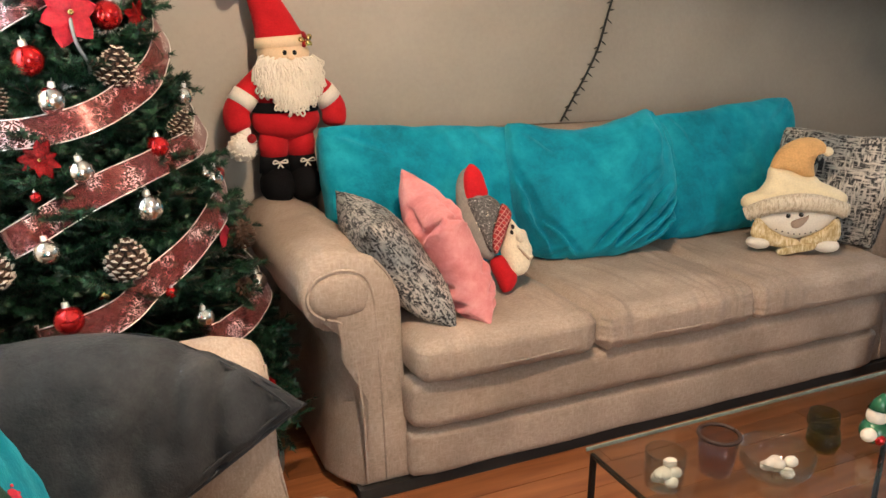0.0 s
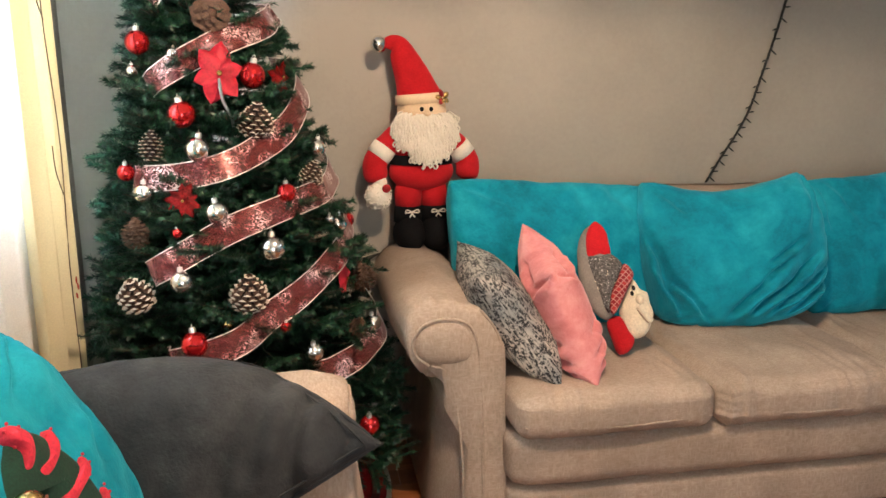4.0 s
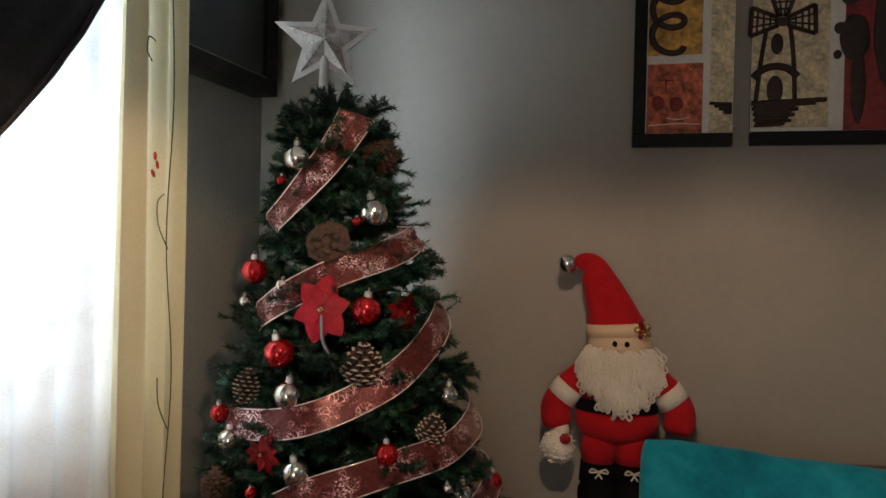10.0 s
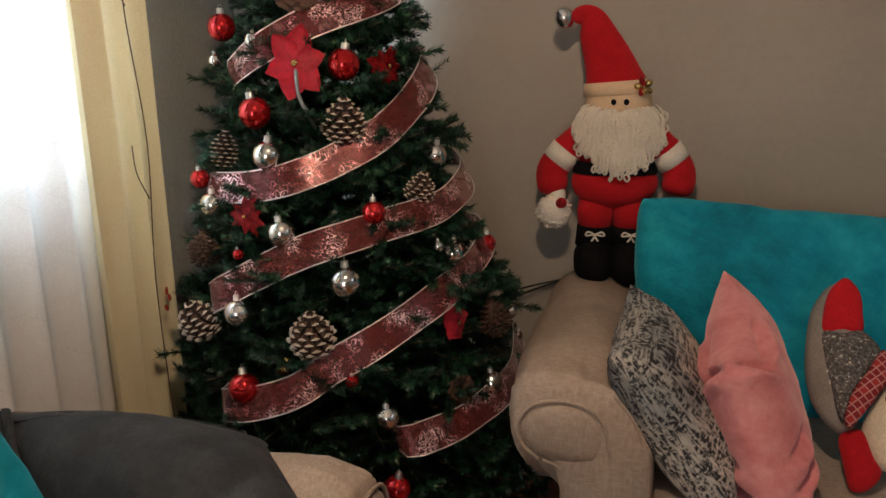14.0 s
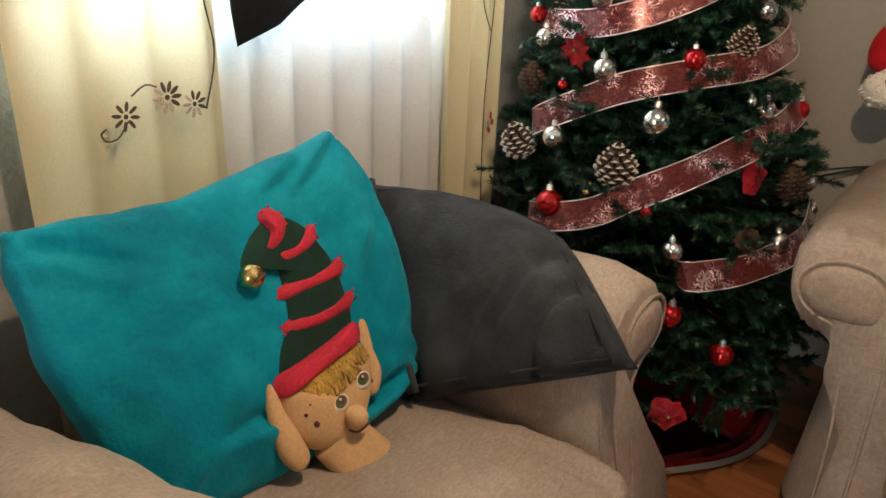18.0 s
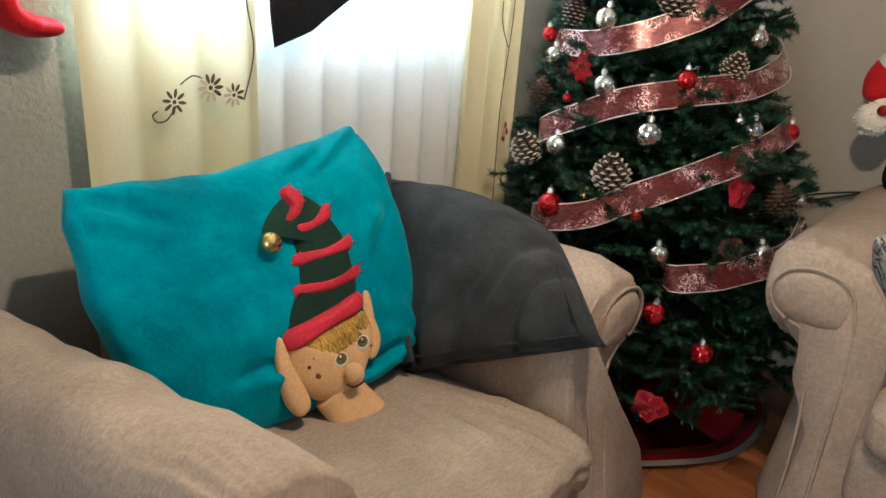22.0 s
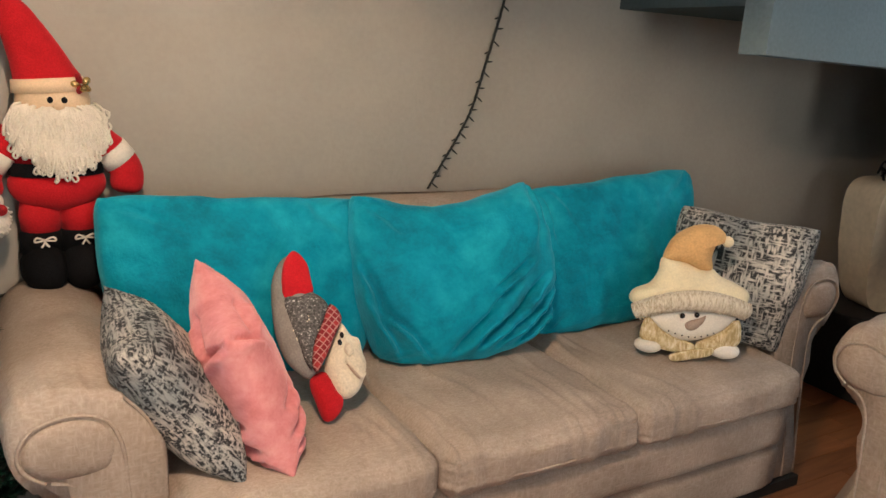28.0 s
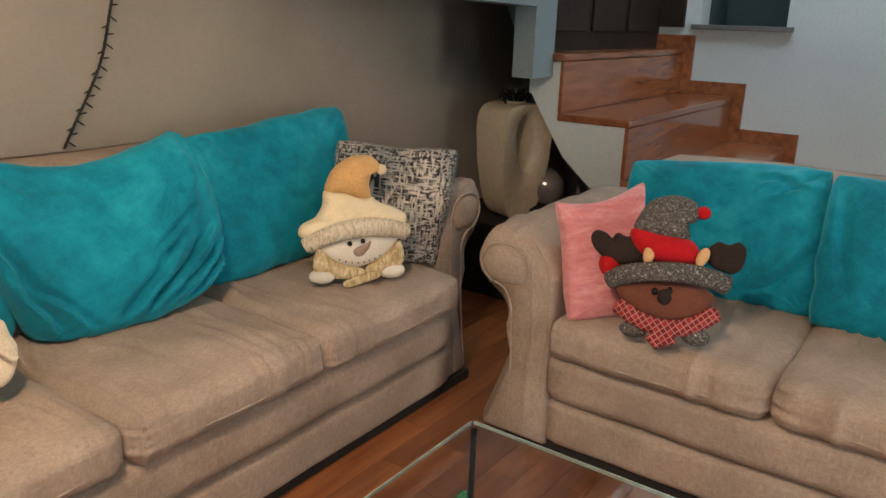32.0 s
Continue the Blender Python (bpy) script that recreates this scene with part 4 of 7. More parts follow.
def arm_mesh(depth, side, seed=0.0, narrow=0.075):
    """A scrolled arm: its front outline carried back, plumper on top, with a rounded front edge. side: the way it leans."""
    prof = [(p.x, p.y) for p in spline([(u, z, 0) for u, z in ARM], 9)]
    cu, cz = 0.12, 0.36
    ys = [(0.0, 0.93), (0.006, 0.965), (0.018, 0.99), (0.035, 1.0)] + [(0.035 + (depth - 0.035) * k / 14, 1.0) for k in range(1, 15)]
    bm = bmesh.new()
    rings = []
    for y, k in ys:
        ring = []
        for u, z in prof:
            w = noise.noise(Vector((u * 9 + seed, y * 6, z * 9))) * 0.016
            ang = math.atan2(z - 0.57, u - 0.17)
            w += 0.014 * math.exp(-((y - 0.05) / 0.06) ** 2) * noise.noise(Vector((ang * 6.5 + seed, y * 3, 2))) * (z > 0.47)
            w += 0.014 * noise.noise(Vector((u * 4 + seed, y * 16 + 3 * z, z * 3 + 5)))
            grow = 1 + 0.13 * min(1.0, y / 0.25) * (u > 0.12) * (z > 0.4)
            u -= narrow * max(0.0, 1 - y / 0.13) * (u > 0.12) * max(0.0, min(1.0, (0.40 - z) / 0.12))
            ring.append(bm.verts.new((side * (cu + (u - cu) * grow * (k if k < 1 else 1 + w)), y, cz + (z - cz) * k + (w if z > 0.4 else 0))))
        rings.append(ring)
    for a, b in zip(rings, rings[1:]):
        for j in range(len(a) - 1):
            bm.faces.new((a[j], a[j + 1], b[j + 1], b[j]))
    bm.faces.new(rings[0])
    bm.faces.new(rings[-1][::-1])
    for r0, r1 in zip(rings, rings[1:]):
        bm.faces.new((r0[0], r1[0], r1[-1], r0[-1]))
    bmesh.ops.recalc_face_normals(bm, faces=bm.faces)
    return bm


def arm_facing(side):
    """The padded front of the scroll: a D lying on its flat side, plumper in the middle."""
    bm = bmesh.new()
    rim = spline([(0.246, 0.0, 0.556), (0.250, 0.0, 0.592), (0.222, 0.0, 0.628), (0.168, 0.0, 0.641), (0.114, 0.0, 0.624), (0.092, 0.0, 0.575), (0.104, 0.0, 0.531), (0.160, 0.0, 0.520), (0.214, 0.0, 0.528)], 5, True)
    mid = Vector((0.170, 0.0, 0.580))
    last = None
    for f in (1.0, 0.93, 0.8, 0.55, 0.25):
        ring = [bm.verts.new((side * (mid.x + (p.x - mid.x) * f), 0.006 - 0.020 * (1 - f ** 4) ** 0.5 + 0.0022 * noise.noise(Vector((p.x * 40, f * 3, p.z * 40))), mid.z + (p.z - mid.z) * f)) for p in rim]
        if last:
            for k in range(len(ring)):
                j = (k + 1) % len(ring)
                bm.faces.new((last[k], last[j], ring[j], ring[k]))
        last = ring
    bm.faces.new(last)
    bmesh.ops.recalc_face_normals(bm, faces=bm.faces)
    return bm


def arm_piping(side, lead):
    """Corded seams; lead: how far the foot of the front panel stands forward of the scroll."""
    bm = bmesh.new()
    fall = lambda z: -lead * max(0.0, min(1.0, (0.45 - z) / 0.35))
    arch = [(0.214, 0.522), (0.248, 0.552), (0.254, 0.594), (0.225, 0.634), (0.168, 0.648), (0.110, 0.630), (0.084, 0.575), (0.076, 0.49), (0.072, 0.40), (0.070, 0.25), (0.070, 0.05)]
    sweep(bm, spline([(side * u, -0.003 + fall(z), z) for u, z in arch], 6), 0.0042, 6)
    neck = [(0.206, 0.520), (0.168, 0.505), (0.145, 0.46), (0.136, 0.38), (0.126, 0.25), (0.126, 0.05)]
    sweep(bm, spline([(side * u, -0.002 + fall(z), z) for u, z in neck], 6), 0.0038, 6)
    edge = [(0.075, 0.665), (0.030, 0.60), (0.018, 0.5), (0.018, 0.3), (0.018, 0.05)]
    sweep(bm, spline([(side * u, 0.002 + fall(z), z) for u, z in edge], 6), 0.0035, 6)
    return bm


def sofa(name, label, category, m, splits, depth=0.88, back_top=0.86, seed=0.0, group="", inset=0.02, drop=0.0, splay=0.0, set_back=0.0, flare=0.0, tuck=0.0, lead=0.0, lift=0.0):
    """Local x runs along the seat from its first arm's inner side, y backwards from the front; splits: the cushion joints along x."""
    ob = thing(name, label, category, group, m=m)
    x0, x1 = splits[0], splits[-1]
    bm = bmesh.new()
    soft_box(bm, x0 - 0.01, 0.030, 0.035, x1 + 0.01, depth - 0.05, 0.188, 0.030, 20, 0.008, 0.004, seed)
    part("lower_rail", bm, SOFA, ob)
    bm = bmesh.new()
    soft_box(bm, x0 - 0.01, 0.012, 0.186, x1 + 0.01, depth - 0.05, 0.345, 0.045, 24, 0.008, 0.005, seed + 3)
    part("upper_rail", bm, SOFA, ob)
    bm = bmesh.new()
    box(bm, x0 - 0.15, 0.05, 0.0, x1 + 0.15, depth - 0.08, 0.036)
    part("plinth", bm, SOFA_DARK, ob, smooth=False)
    for k, (a, b) in enumerate(zip(splits, splits[1:])):
        bm = bmesh.new()
        soft_box(bm, a + 0.003, -0.012, 0.335, b - 0.003, depth - 0.22, 0.462, 0.042, 56, 0.010, 0.004, seed + 2.7 * k)
        for v in bm.verts:
            rid = noise.noise(Vector((v.co.x * 16 + seed + k, v.co.y * 1.6, 3))) - 0.7 * abs(noise.noise(Vector((v.co.x * 26 + 2 * v.co.y + k, v.co.y * 2.5 + seed, 8))))
            q = v.co.x * 21 + seed * 3 + 5 * k + 1.3 * noise.noise(Vector((v.co.x * 3, v.co.y * 4, seed)))
            fold = max(0.0, 1 - abs(noise.noise(Vector((q, 0.35 * v.co.y * 7, 1.5)))) / 0.16)
            fold *= max(0.0, noise.noise(Vector((v.co.x * 6 + k, v.co.y * 3.5, seed + 4))) + 0.35)
            pin = math.exp(-min(v.co.x - a, b - v.co.x) / 0.05) * noise.noise(Vector((3 + k, seed, v.co.z * 55)))
            v.co.z += (0.006 * rid + 0.015 * fold) * (v.co.z > 0.43)
            v.co.y += (0.007 * rid - 0.017 * fold + 0.016 * pin) * (v.co.y < 0.03)
            v.co.z -= drop * (0.6 + 0.8 * v.co.y)
        c = part("seat_cushion", bm, SOFA, ob)
        bm = bmesh.new()
        sweep(bm, spline([(a + 0.02, -0.008, 0.378 - drop * 0.6), ((a + b) / 2, -0.024, 0.372 - drop * 0.6), (b - 0.02, -0.008, 0.378 - drop * 0.6)], 8), 0.0035, 6)
        part("seam", bm, SOFA, c)
    bm = bmesh.new()
    soft_box(bm, x0 - inset, depth - 0.26, 0.30, x1 + inset, depth, back_top, 0.07, 12, 0.02, 0.006, seed + 9)
    for v in bm.verts:
        v.co.y += 0.10 * (v.co.z - 0.3) * (1 if v.co.y < depth - 0.1 else 0.2)
    part("backrest", bm, SOFA, ob)
    for side, x in ((-1, x0), (1, x1)):
        bm = arm_mesh(depth - 0.03, side, seed=seed + side, narrow=0.0 if tuck else 0.075)
        for v in bm.verts:
            v.co.x += x
            high = max(0.0, min(1.0, (v.co.z - 0.10) / 0.35))
            v.co.y += (set_back * (0.25 if side < 0 and splay else 1) - lead * (1 - high)) * (1 - v.co.y / (depth - 0.03))
            v.co.z += lift * (side > 0) * max(0.0, min(1.0, (v.co.z - 0.30) / 0.25))
            if flare and abs(v.co.x - x) > 0.10:
                v.co.x += side * (flare * max(0.0, (0.40 - v.co.z) / 0.40) ** 1.3 - 0.02 * math.exp(-((v.co.z - 0.43) / 0.06) ** 2))
            if side > 0 and tuck:
                out = max(0.0, v.co.x - x - 0.10) / 0.17
                v.co.x += 0.10 * (out > 0) * max(0.0, min(1.0, (0.43 - v.co.z) / 0.22))
                v.co.x += out * (-0.05 * math.exp(-((v.co.z - 0.42) / 0.06) ** 2) - tuck * max(0.0, min(1.0, (v.co.z - 0.40) / 0.1)))
            if side < 0 and splay:
                over = max(0.0, x - 0.12 - v.co.x)
                v.co.x += 0.30 * over + 0.025 - splay * v.co.y
                v.co.z += (0.03 - 0.085 * v.co.y) * (v.co.z > 0.3)
        arm = part("arm", bm, SOFA, ob)
        bm = arm_facing(side)
        for v in bm.verts:
            v.co += Vector((x, set_back, lift * (side > 0)))
        part("scroll_pad", bm, SOFA, arm)
        bm = arm_piping(side, lead)
        for v in bm.verts:
            v.co += Vector((x, set_back, lift * (side > 0) * max(0.0, min(1.0, (v.co.z - 0.30) / 0.25))))
        part("piping", bm, SOFA, arm)
    return ob


sofa("sofa", "long three-seat beige chenille sofa with scrolled arms", "sofa", pose(0.523, 1.95, 0), [0, 0.558, 1.148, 1.80], seed=1.0, set_back=0.105, lead=0.045, lift=0.045)
sofa("armchair", "beige chenille armchair with scrolled arms by the window", "armchair", pose(0.155, 0.955, 0, 0, 0, 90) @ Matrix.Diagonal((1, 1, 0.94, 1)), [0, 0.60], depth=0.84, seed=21.0, back_top=0.66, inset=-0.05, drop=0.085, splay=0.13, tuck=0.03, set_back=0.07, lead=0.07)
sofa("loveseat", "beige-grey chenille loveseat with scrolled arms before the stairs", "sofa", pose(2.16, 1.53, 0, 0, 0, -90), [0, 0.62, 1.24], seed=33.0, back_top=0.84, flare=0.09, set_back=0.03, lead=0.02)

# ---- pillows ----
def laid_pillow(name, label, material, tl, tr, br, bl, t, group="", bow=(0, 0.01, 0.01, 0.01), creases=(), seed=0.0, wrinkle=0.005, n=84, power=0.34, gather=0.010, soft=0.03):
    """A stuffed cover between four corner points: bow swells its top, right, bottom and left edges;
    creases are folds (u0, v0, u1, v1, depth, width) across its faces; cloth gathers towards the corners."""
    tl, tr, br, bl = (Vector(p) for p in (tl, tr, br, bl))
    m = axes((tl + tr + br + bl) / 4, (tr + br) - (tl + bl), (tl + tr) - (bl + br))
    ob = thing(name, label, "pillow", group, m=m)
    inv = m.inverted()
    tl, tr, br, bl = (inv @ p for p in (tl, tr, br, bl))
    bm = bmesh.new()
    sheets = []
    for s in (-1, 1):
        rows = []
        for i in range(n + 1):
            row = []
            for j in range(n + 1):
                u, v = -1 + 2 * i / n, -1 + 2 * j / n
                u, v = math.sin(u * math.pi / 2) * 0.35 + u * 0.65, math.sin(v * math.pi / 2) * 0.35 + v * 0.65
                a, b = (1 + u) / 2, (1 + v) / 2
                p = tl * (1 - a) * b + tr * a * b + br * a * (1 - b) + bl * (1 - a) * (1 - b)
                p.z += (bow[0] * b - bow[2] * (1 - b)) * (1 - u * u)
                p.x += (bow[1] * a - bow[3] * (1 - a)) * (1 - v * v)
                p.x *= 1 - soft * u * u * v ** 6
                p.z *= 1 - soft * v * v * u ** 6
                fat = max(0, (1 - u ** 4) * (1 - v ** 4)) ** power * (1 - 0.25 * (u * u + v * v) / 2)
                q = Vector((p.x * 6 + seed * 3.3, p.z * 6, s * 4 + seed))
                y = t / 2 * fat + wrinkle * (noise.noise(q) + 0.6 * noise.noise(q * 2.4) + 0.35 * noise.noise(q * 5.2)) * min(1, 4 * fat)
                for su, sv in ((-1, -1), (1, -1), (-1, 1), (1, 1)):
                    du, dv = u - su, v - sv
                    r = math.hypot(du, dv)
                    y += gather * noise.noise(Vector((math.atan2(dv, du) * 5.5 + seed, su * 3 + r * 0.8, sv * 3 + s))) * math.exp(-(r / 0.42) ** 2) * min(1, 6 * fat)
                for u0, v0, u1, v1, deep, wide in creases:
                    eu, ev = u1 - u0, v1 - v0
                    f = max(0.0, min(1.0, ((u - u0) * eu + (v - v0) * ev) / (eu * eu + ev * ev)))
                    bend = 0.06 * noise.noise(Vector((f * 2.5, u0 * 5, v0 * 5 + seed)))
                    across = ((u - u0) * ev - (v - v0) * eu) / math.hypot(eu, ev) + bend
                    past = math.hypot(u - u0 - f * eu, v - v0 - f * ev)
                    if past < 4 * wide:
                        ends = min(1.0, 4 * f * (1 - f) + 0.25) * math.exp(-max(0.0, past * past - across * across) / wide ** 2)
                        y += 1.7 * deep * ends * (0.9 * math.exp(-((across - 1.5 * wide) / wide) ** 2) - 1.2 * math.exp(-(across / (0.75 * wide)) ** 2)) * min(1, 5 * fat)
                edge = 0.006 * noise.noise(Vector((p.x * 13 + seed, p.z * 13, 7))) + 0.012 * noise.noise(Vector((p.x * 4.5 + seed, p.z * 4.5, 3)))
                row.append(bm.verts.new((p.x + edge, s * y, p.z + 0.8 * edge)))
            rows.append(row)
        for i in range(n):
            for j in range(n):
                q = (rows[i][j], rows[i + 1][j], rows[i + 1][j + 1], rows[i][j + 1])
                bm.faces.new(q if s < 0 else q[::-1])
        sheets.append(rows)
    bmesh.ops.remove_doubles(bm, verts=[v for rows in sheets for k, row in enumerate(rows) for j, v in enumerate(row) if k in (0, n) or j in (0, n)], dist=0.004)
    part("cover", bm, material, ob)
    return ob


G1 = "teal pillows on the long sofa"
laid_pillow("teal_pillow", "large teal plush pillow against the sofa back beside the doll", TEAL, (0.462, 2.645, 0.946), (1.15, 2.64, 0.905), (1.14, 2.53, 0.452), (0.49, 2.51, 0.455), 0.20, G1,
            (-0.012, 0.01, 0.0, 0.012), [(-0.9, 0.9, -0.35, 0.55, 0.007, 0.07), (0.5, 0.95, 0.75, 0.55, 0.006, 0.08), (0.2, 0.9, 0.25, 0.6, 0.005, 0.08)], 1.0, 0.010, gather=0.016, power=0.28, soft=0.05)
laid_pillow("teal_pillow", "large teal plush pillow slumped in front of the others", TEAL, (1.101, 2.615, 0.922), (1.645, 2.505, 0.968), (1.675, 2.40, 0.515), (1.13, 2.43, 0.470), 0.27, G1,
            (-0.062, 0.030, 0.040, 0.022), [(0.05, -0.78, 0.80, -0.20, 0.019, 0.055), (0.30, -0.80, 0.95, -0.42, 0.018, 0.05), (-0.25, -0.85, 0.50, -0.12, 0.015, 0.06), (0.25, -0.15, 0.66, 0.10, 0.013, 0.045), (0.50, -0.88, 0.97, -0.66, 0.015, 0.045), (0.12, -0.45, 0.45, -0.12, 0.012, 0.04),
             (-0.95, 0.25, -0.72, -0.75, 0.018, 0.055), (-0.82, -0.30, -0.42, -0.92, 0.015, 0.05), (-0.95, -0.1, -0.75, -0.9, 0.012, 0.05), (0.92, 0.9, 0.80, 0.15, 0.008, 0.06), (-0.9, 0.9, -0.5, 0.6, 0.008, 0.07)], 4.0, 0.011, gather=0.022, power=0.28, soft=0.06)
laid_pillow("teal_pillow", "large teal plush pillow at the far end of the sofa", TEAL, (1.69, 2.575, 0.918), (2.44, 2.635, 0.962), (2.33, 2.47, 0.470), (1.71, 2.48, 0.452), 0.20, G1,
            (-0.006, 0.01, 0.0, 0.008), [(-0.9, 0.9, -0.75, 0.2, 0.010, 0.05), (-0.8, 0.95, -0.5, 0.35, 0.006, 0.06), (0.9, 0.9, 0.5, 0.6, 0.006, 0.08)], 7.0, 0.010, gather=0.016, power=0.28, soft=0.05)
laid_pillow("jacquard_pillow", "black and cream jacquard pillow leaning on the sofa arm", JACQ, (0.420, 2.03, 0.742), (0.469, 2.425, 0.786), (0.615, 2.38, 0.52), (0.675, 2.002, 0.466), 0.165,
            "", (-0.02, 0.0, 0.0, -0.015), [], 9.0, 0.005, power=0.6, soft=0.0)
laid_pillow("pink_pillow", "salmon pink velvet pillow leaning on a jacquard pillow", PINK, (0.612, 2.03, 0.756), (0.660, 2.375, 0.836), (0.752, 2.34, 0.530), (0.768, 1.985, 0.462), 0.155,
            "", (-0.03, 0.0, 0.0, -0.015), [(-0.9, 0.9, -0.55, 0.6, 0.009, 0.08), (-0.6, 0.75, 0.2, 0.85, 0.008, 0.07), (-0.9, -0.6, -0.3, -0.5, 0.008, 0.08), (-0.85, -0.8, -0.3, -0.75, 0.008, 0.07), (-0.85, -0.25, -0.4, -0.2, 0.007, 0.09)], 11.0, 0.007, power=0.55, gather=0.009, soft=0.0)
laid_pillow("jacquard_pillow", "black and cream jacquard pillow at the sofa's far arm", JACQ, (2.255, 2.45, 0.868), (2.385, 2.02, 0.868), (2.32, 2.05, 0.466), (2.22, 2.43, 0.468), 0.15,
            "", (-0.012, 0.0, 0.0, 0.0), [], 14.0, 0.004)
G2 = "teal pillows on the loveseat"
laid_pillow("teal_pillow", "large teal plush pillow against the loveseat back", TEAL, (2.865, 1.60, 0.825), (2.885, 0.955, 0.875), (2.69, 0.92, 0.452), (2.70, 1.52, 0.452), 0.22, G2,
            (0.0, 0.0, 0.01, 0.01), [(0.95, 0.9, 0.45, 0.45, 0.012, 0.07), (0.9, 0.6, 0.4, 0.75, 0.010, 0.06), (0.95, -0.1, 0.55, -0.8, 0.012, 0.06), (0.85, -0.4, 0.4, -0.85, 0.010, 0.06)], 17.0, 0.009, gather=0.016)
laid_pillow("teal_pillow", "large teal plush pillow on the loveseat's second seat", TEAL, (2.855, 0.955, 0.868), (2.87, 0.33, 0.85), (2.66, 0.32, 0.452), (2.63, 0.93, 0.452), 0.22, G2,
            (-0.01, 0.01, 0.01, 0.0), [(-0.9, 0.9, -0.7, -0.6, 0.008, 0.07)], 19.0, 0.008)
laid_pillow("pink_pillow", "pink cut-velvet pillow on the loveseat beside the arm", PINK_LOW, (2.262, 1.600, 0.778), (2.475, 1.405, 0.838), (2.36, 1.335, 0.468), (2.185, 1.475, 0.462), 0.13,
            "", (-0.028, 0.0, 0.0, -0.012), [(-0.5, 0.95, 0.3, 0.8, 0.005, 0.08)], 23.0, 0.005)
laid_pillow("teal_pillow", "large teal plush pillow filling the armchair's back", TEAL, (-0.575, 0.918, 0.808), (-0.512, 1.525, 0.858), (-0.295, 1.545, 0.378), (-0.33, 0.975, 0.352), 0.19,
            "", (-0.040, 0.028, 0.012, 0.022), [(-0.95, 0.9, -0.5, 0.6, 0.008, 0.08), (0.95, 0.92, 0.45, 0.72, 0.009, 0.07), (0.7, 0.95, 0.2, 0.8, 0.007, 0.06), (-0.55, -0.55, 0.25, -0.5, 0.010, 0.07), (0.15, -0.85, 0.75, -0.80, 0.012, 0.06), (0.9, 0.3, 0.6, 0.0, 0.005, 0.08)], 27.0, 0.011, gather=0.016, power=0.28, soft=0.045)

# pillow with one corner hanging over the arm
char = thing("charcoal_pillow", "charcoal fleece pillow draped over the armchair's arm", "pillow", at=(-0.20, 1.60, 0.612))
rx, ux = Vector((0.91, 0.06, 0.38)), Vector((-0.63, 0.43, 0.65))
nx = rx.cross(ux).normalized()


def hang_over(bm):
    for v in bm.verts:
        d = max(0.0, (v.co.x / 0.25 + v.co.z / 0.235) / 2)
        n = (nx + Vector((0, 0.35, 0.5)) * d).normalized()
        e = max(0.0, (v.co.x / 0.25 - v.co.z / 0.235) / 2)
        v.co = v.co.x * rx + v.co.z * ux - v.co.y * n + Vector((0, 0.06, -0.215)) * d ** 1.8 + Vector((-0.045, 0.050, 0.012)) * e * e


bm = bmesh.new()
cushion(bm, 0.50, 0.48, 0.14, wrinkle=0.010, seed=31.0, ear=0.045, folds=0.03)
for v in bm.verts:
    v.co.x = 0.94 * v.co.x + 0.015
hang_over(bm)
part("cover", bm, CHARCOAL, char)
bm = bmesh.new()
for off, r in ((1.0, 0.006), (0.92, 0.003)):
    qx, qz = 0.25 * off, 0.24 * off
    ring = []
    for x0, z0, x1, z1 in ((-qx, -qz, qx, -qz), (qx, -qz, qx, qz), (qx, qz, -qx, qz), (-qx, qz, -qx, -qz)):
        for k in range(10):
            f = k / 10
            b = 4 * f * (1 - f) * 0.06
            x, z = x0 + (x1 - x0) * f, z0 + (z1 - z0) * f
            ring.append((x * (1 - b * (abs(x) >= qx - 1e-6)), -0.03 if off < 1 else 0.0, z * (1 - b * (abs(z) >= qz - 1e-6))))
    sweep(bm, ring + [ring[0]], r, 6)
for x, r, y in ((-0.226, 0.012, -0.016), (-0.203, 0.009, -0.034), (-0.184, 0.007, -0.044)):
    sweep(bm, [(x + 0.010 * math.sin(3 * k) * (1 - k / 12), y - 0.012 * math.sin(math.pi * k / 12), -0.23 + 0.47 * k / 12) for k in range(13)], r, 8)
hang_over(bm)
part("hem", bm, CHARCOAL, char)

# ---- Christmas tree ----
def tree_axis(z):
    return Vector((-0.215 - 0.04 * z, 2.38, z))


def tree_radius(z):
    return 0.47 * max(0.02, (2.05 - z) / 1.68)


def on_tree(angle, z, off=0.0):
    a, r = radians(angle), tree_radius(z) + off
    return tree_axis(z) + Vector((r * math.cos(a), r * math.sin(a), 0))


tree = thing("christmas_tree", "dark green artificial Christmas tree in the corner", "christmas tree", at=(-0.22, 2.38, 0))
bm = bmesh.new()
sweep(bm, [tree_axis(z) - tree.location for z in (0.0, 0.5, 1.0, 1.5, 1.76)], [0.022, 0.02, 0.016, 0.012, 0.006], 8)
part("trunk", bm, STEM, tree)
bm = bmesh.new()
for k in range(4):
    a = math.pi / 4 + k * math.pi / 2
    sweep(bm, [(0, 0, 0.09), (0.1 * math.cos(a), 0.1 * math.sin(a), 0.07), (0.26 * math.cos(a), 0.26 * math.sin(a), 0.012)], 0.011, 6)
part("stand", bm, CABLE, tree)
rng = np.random.default_rng(5)


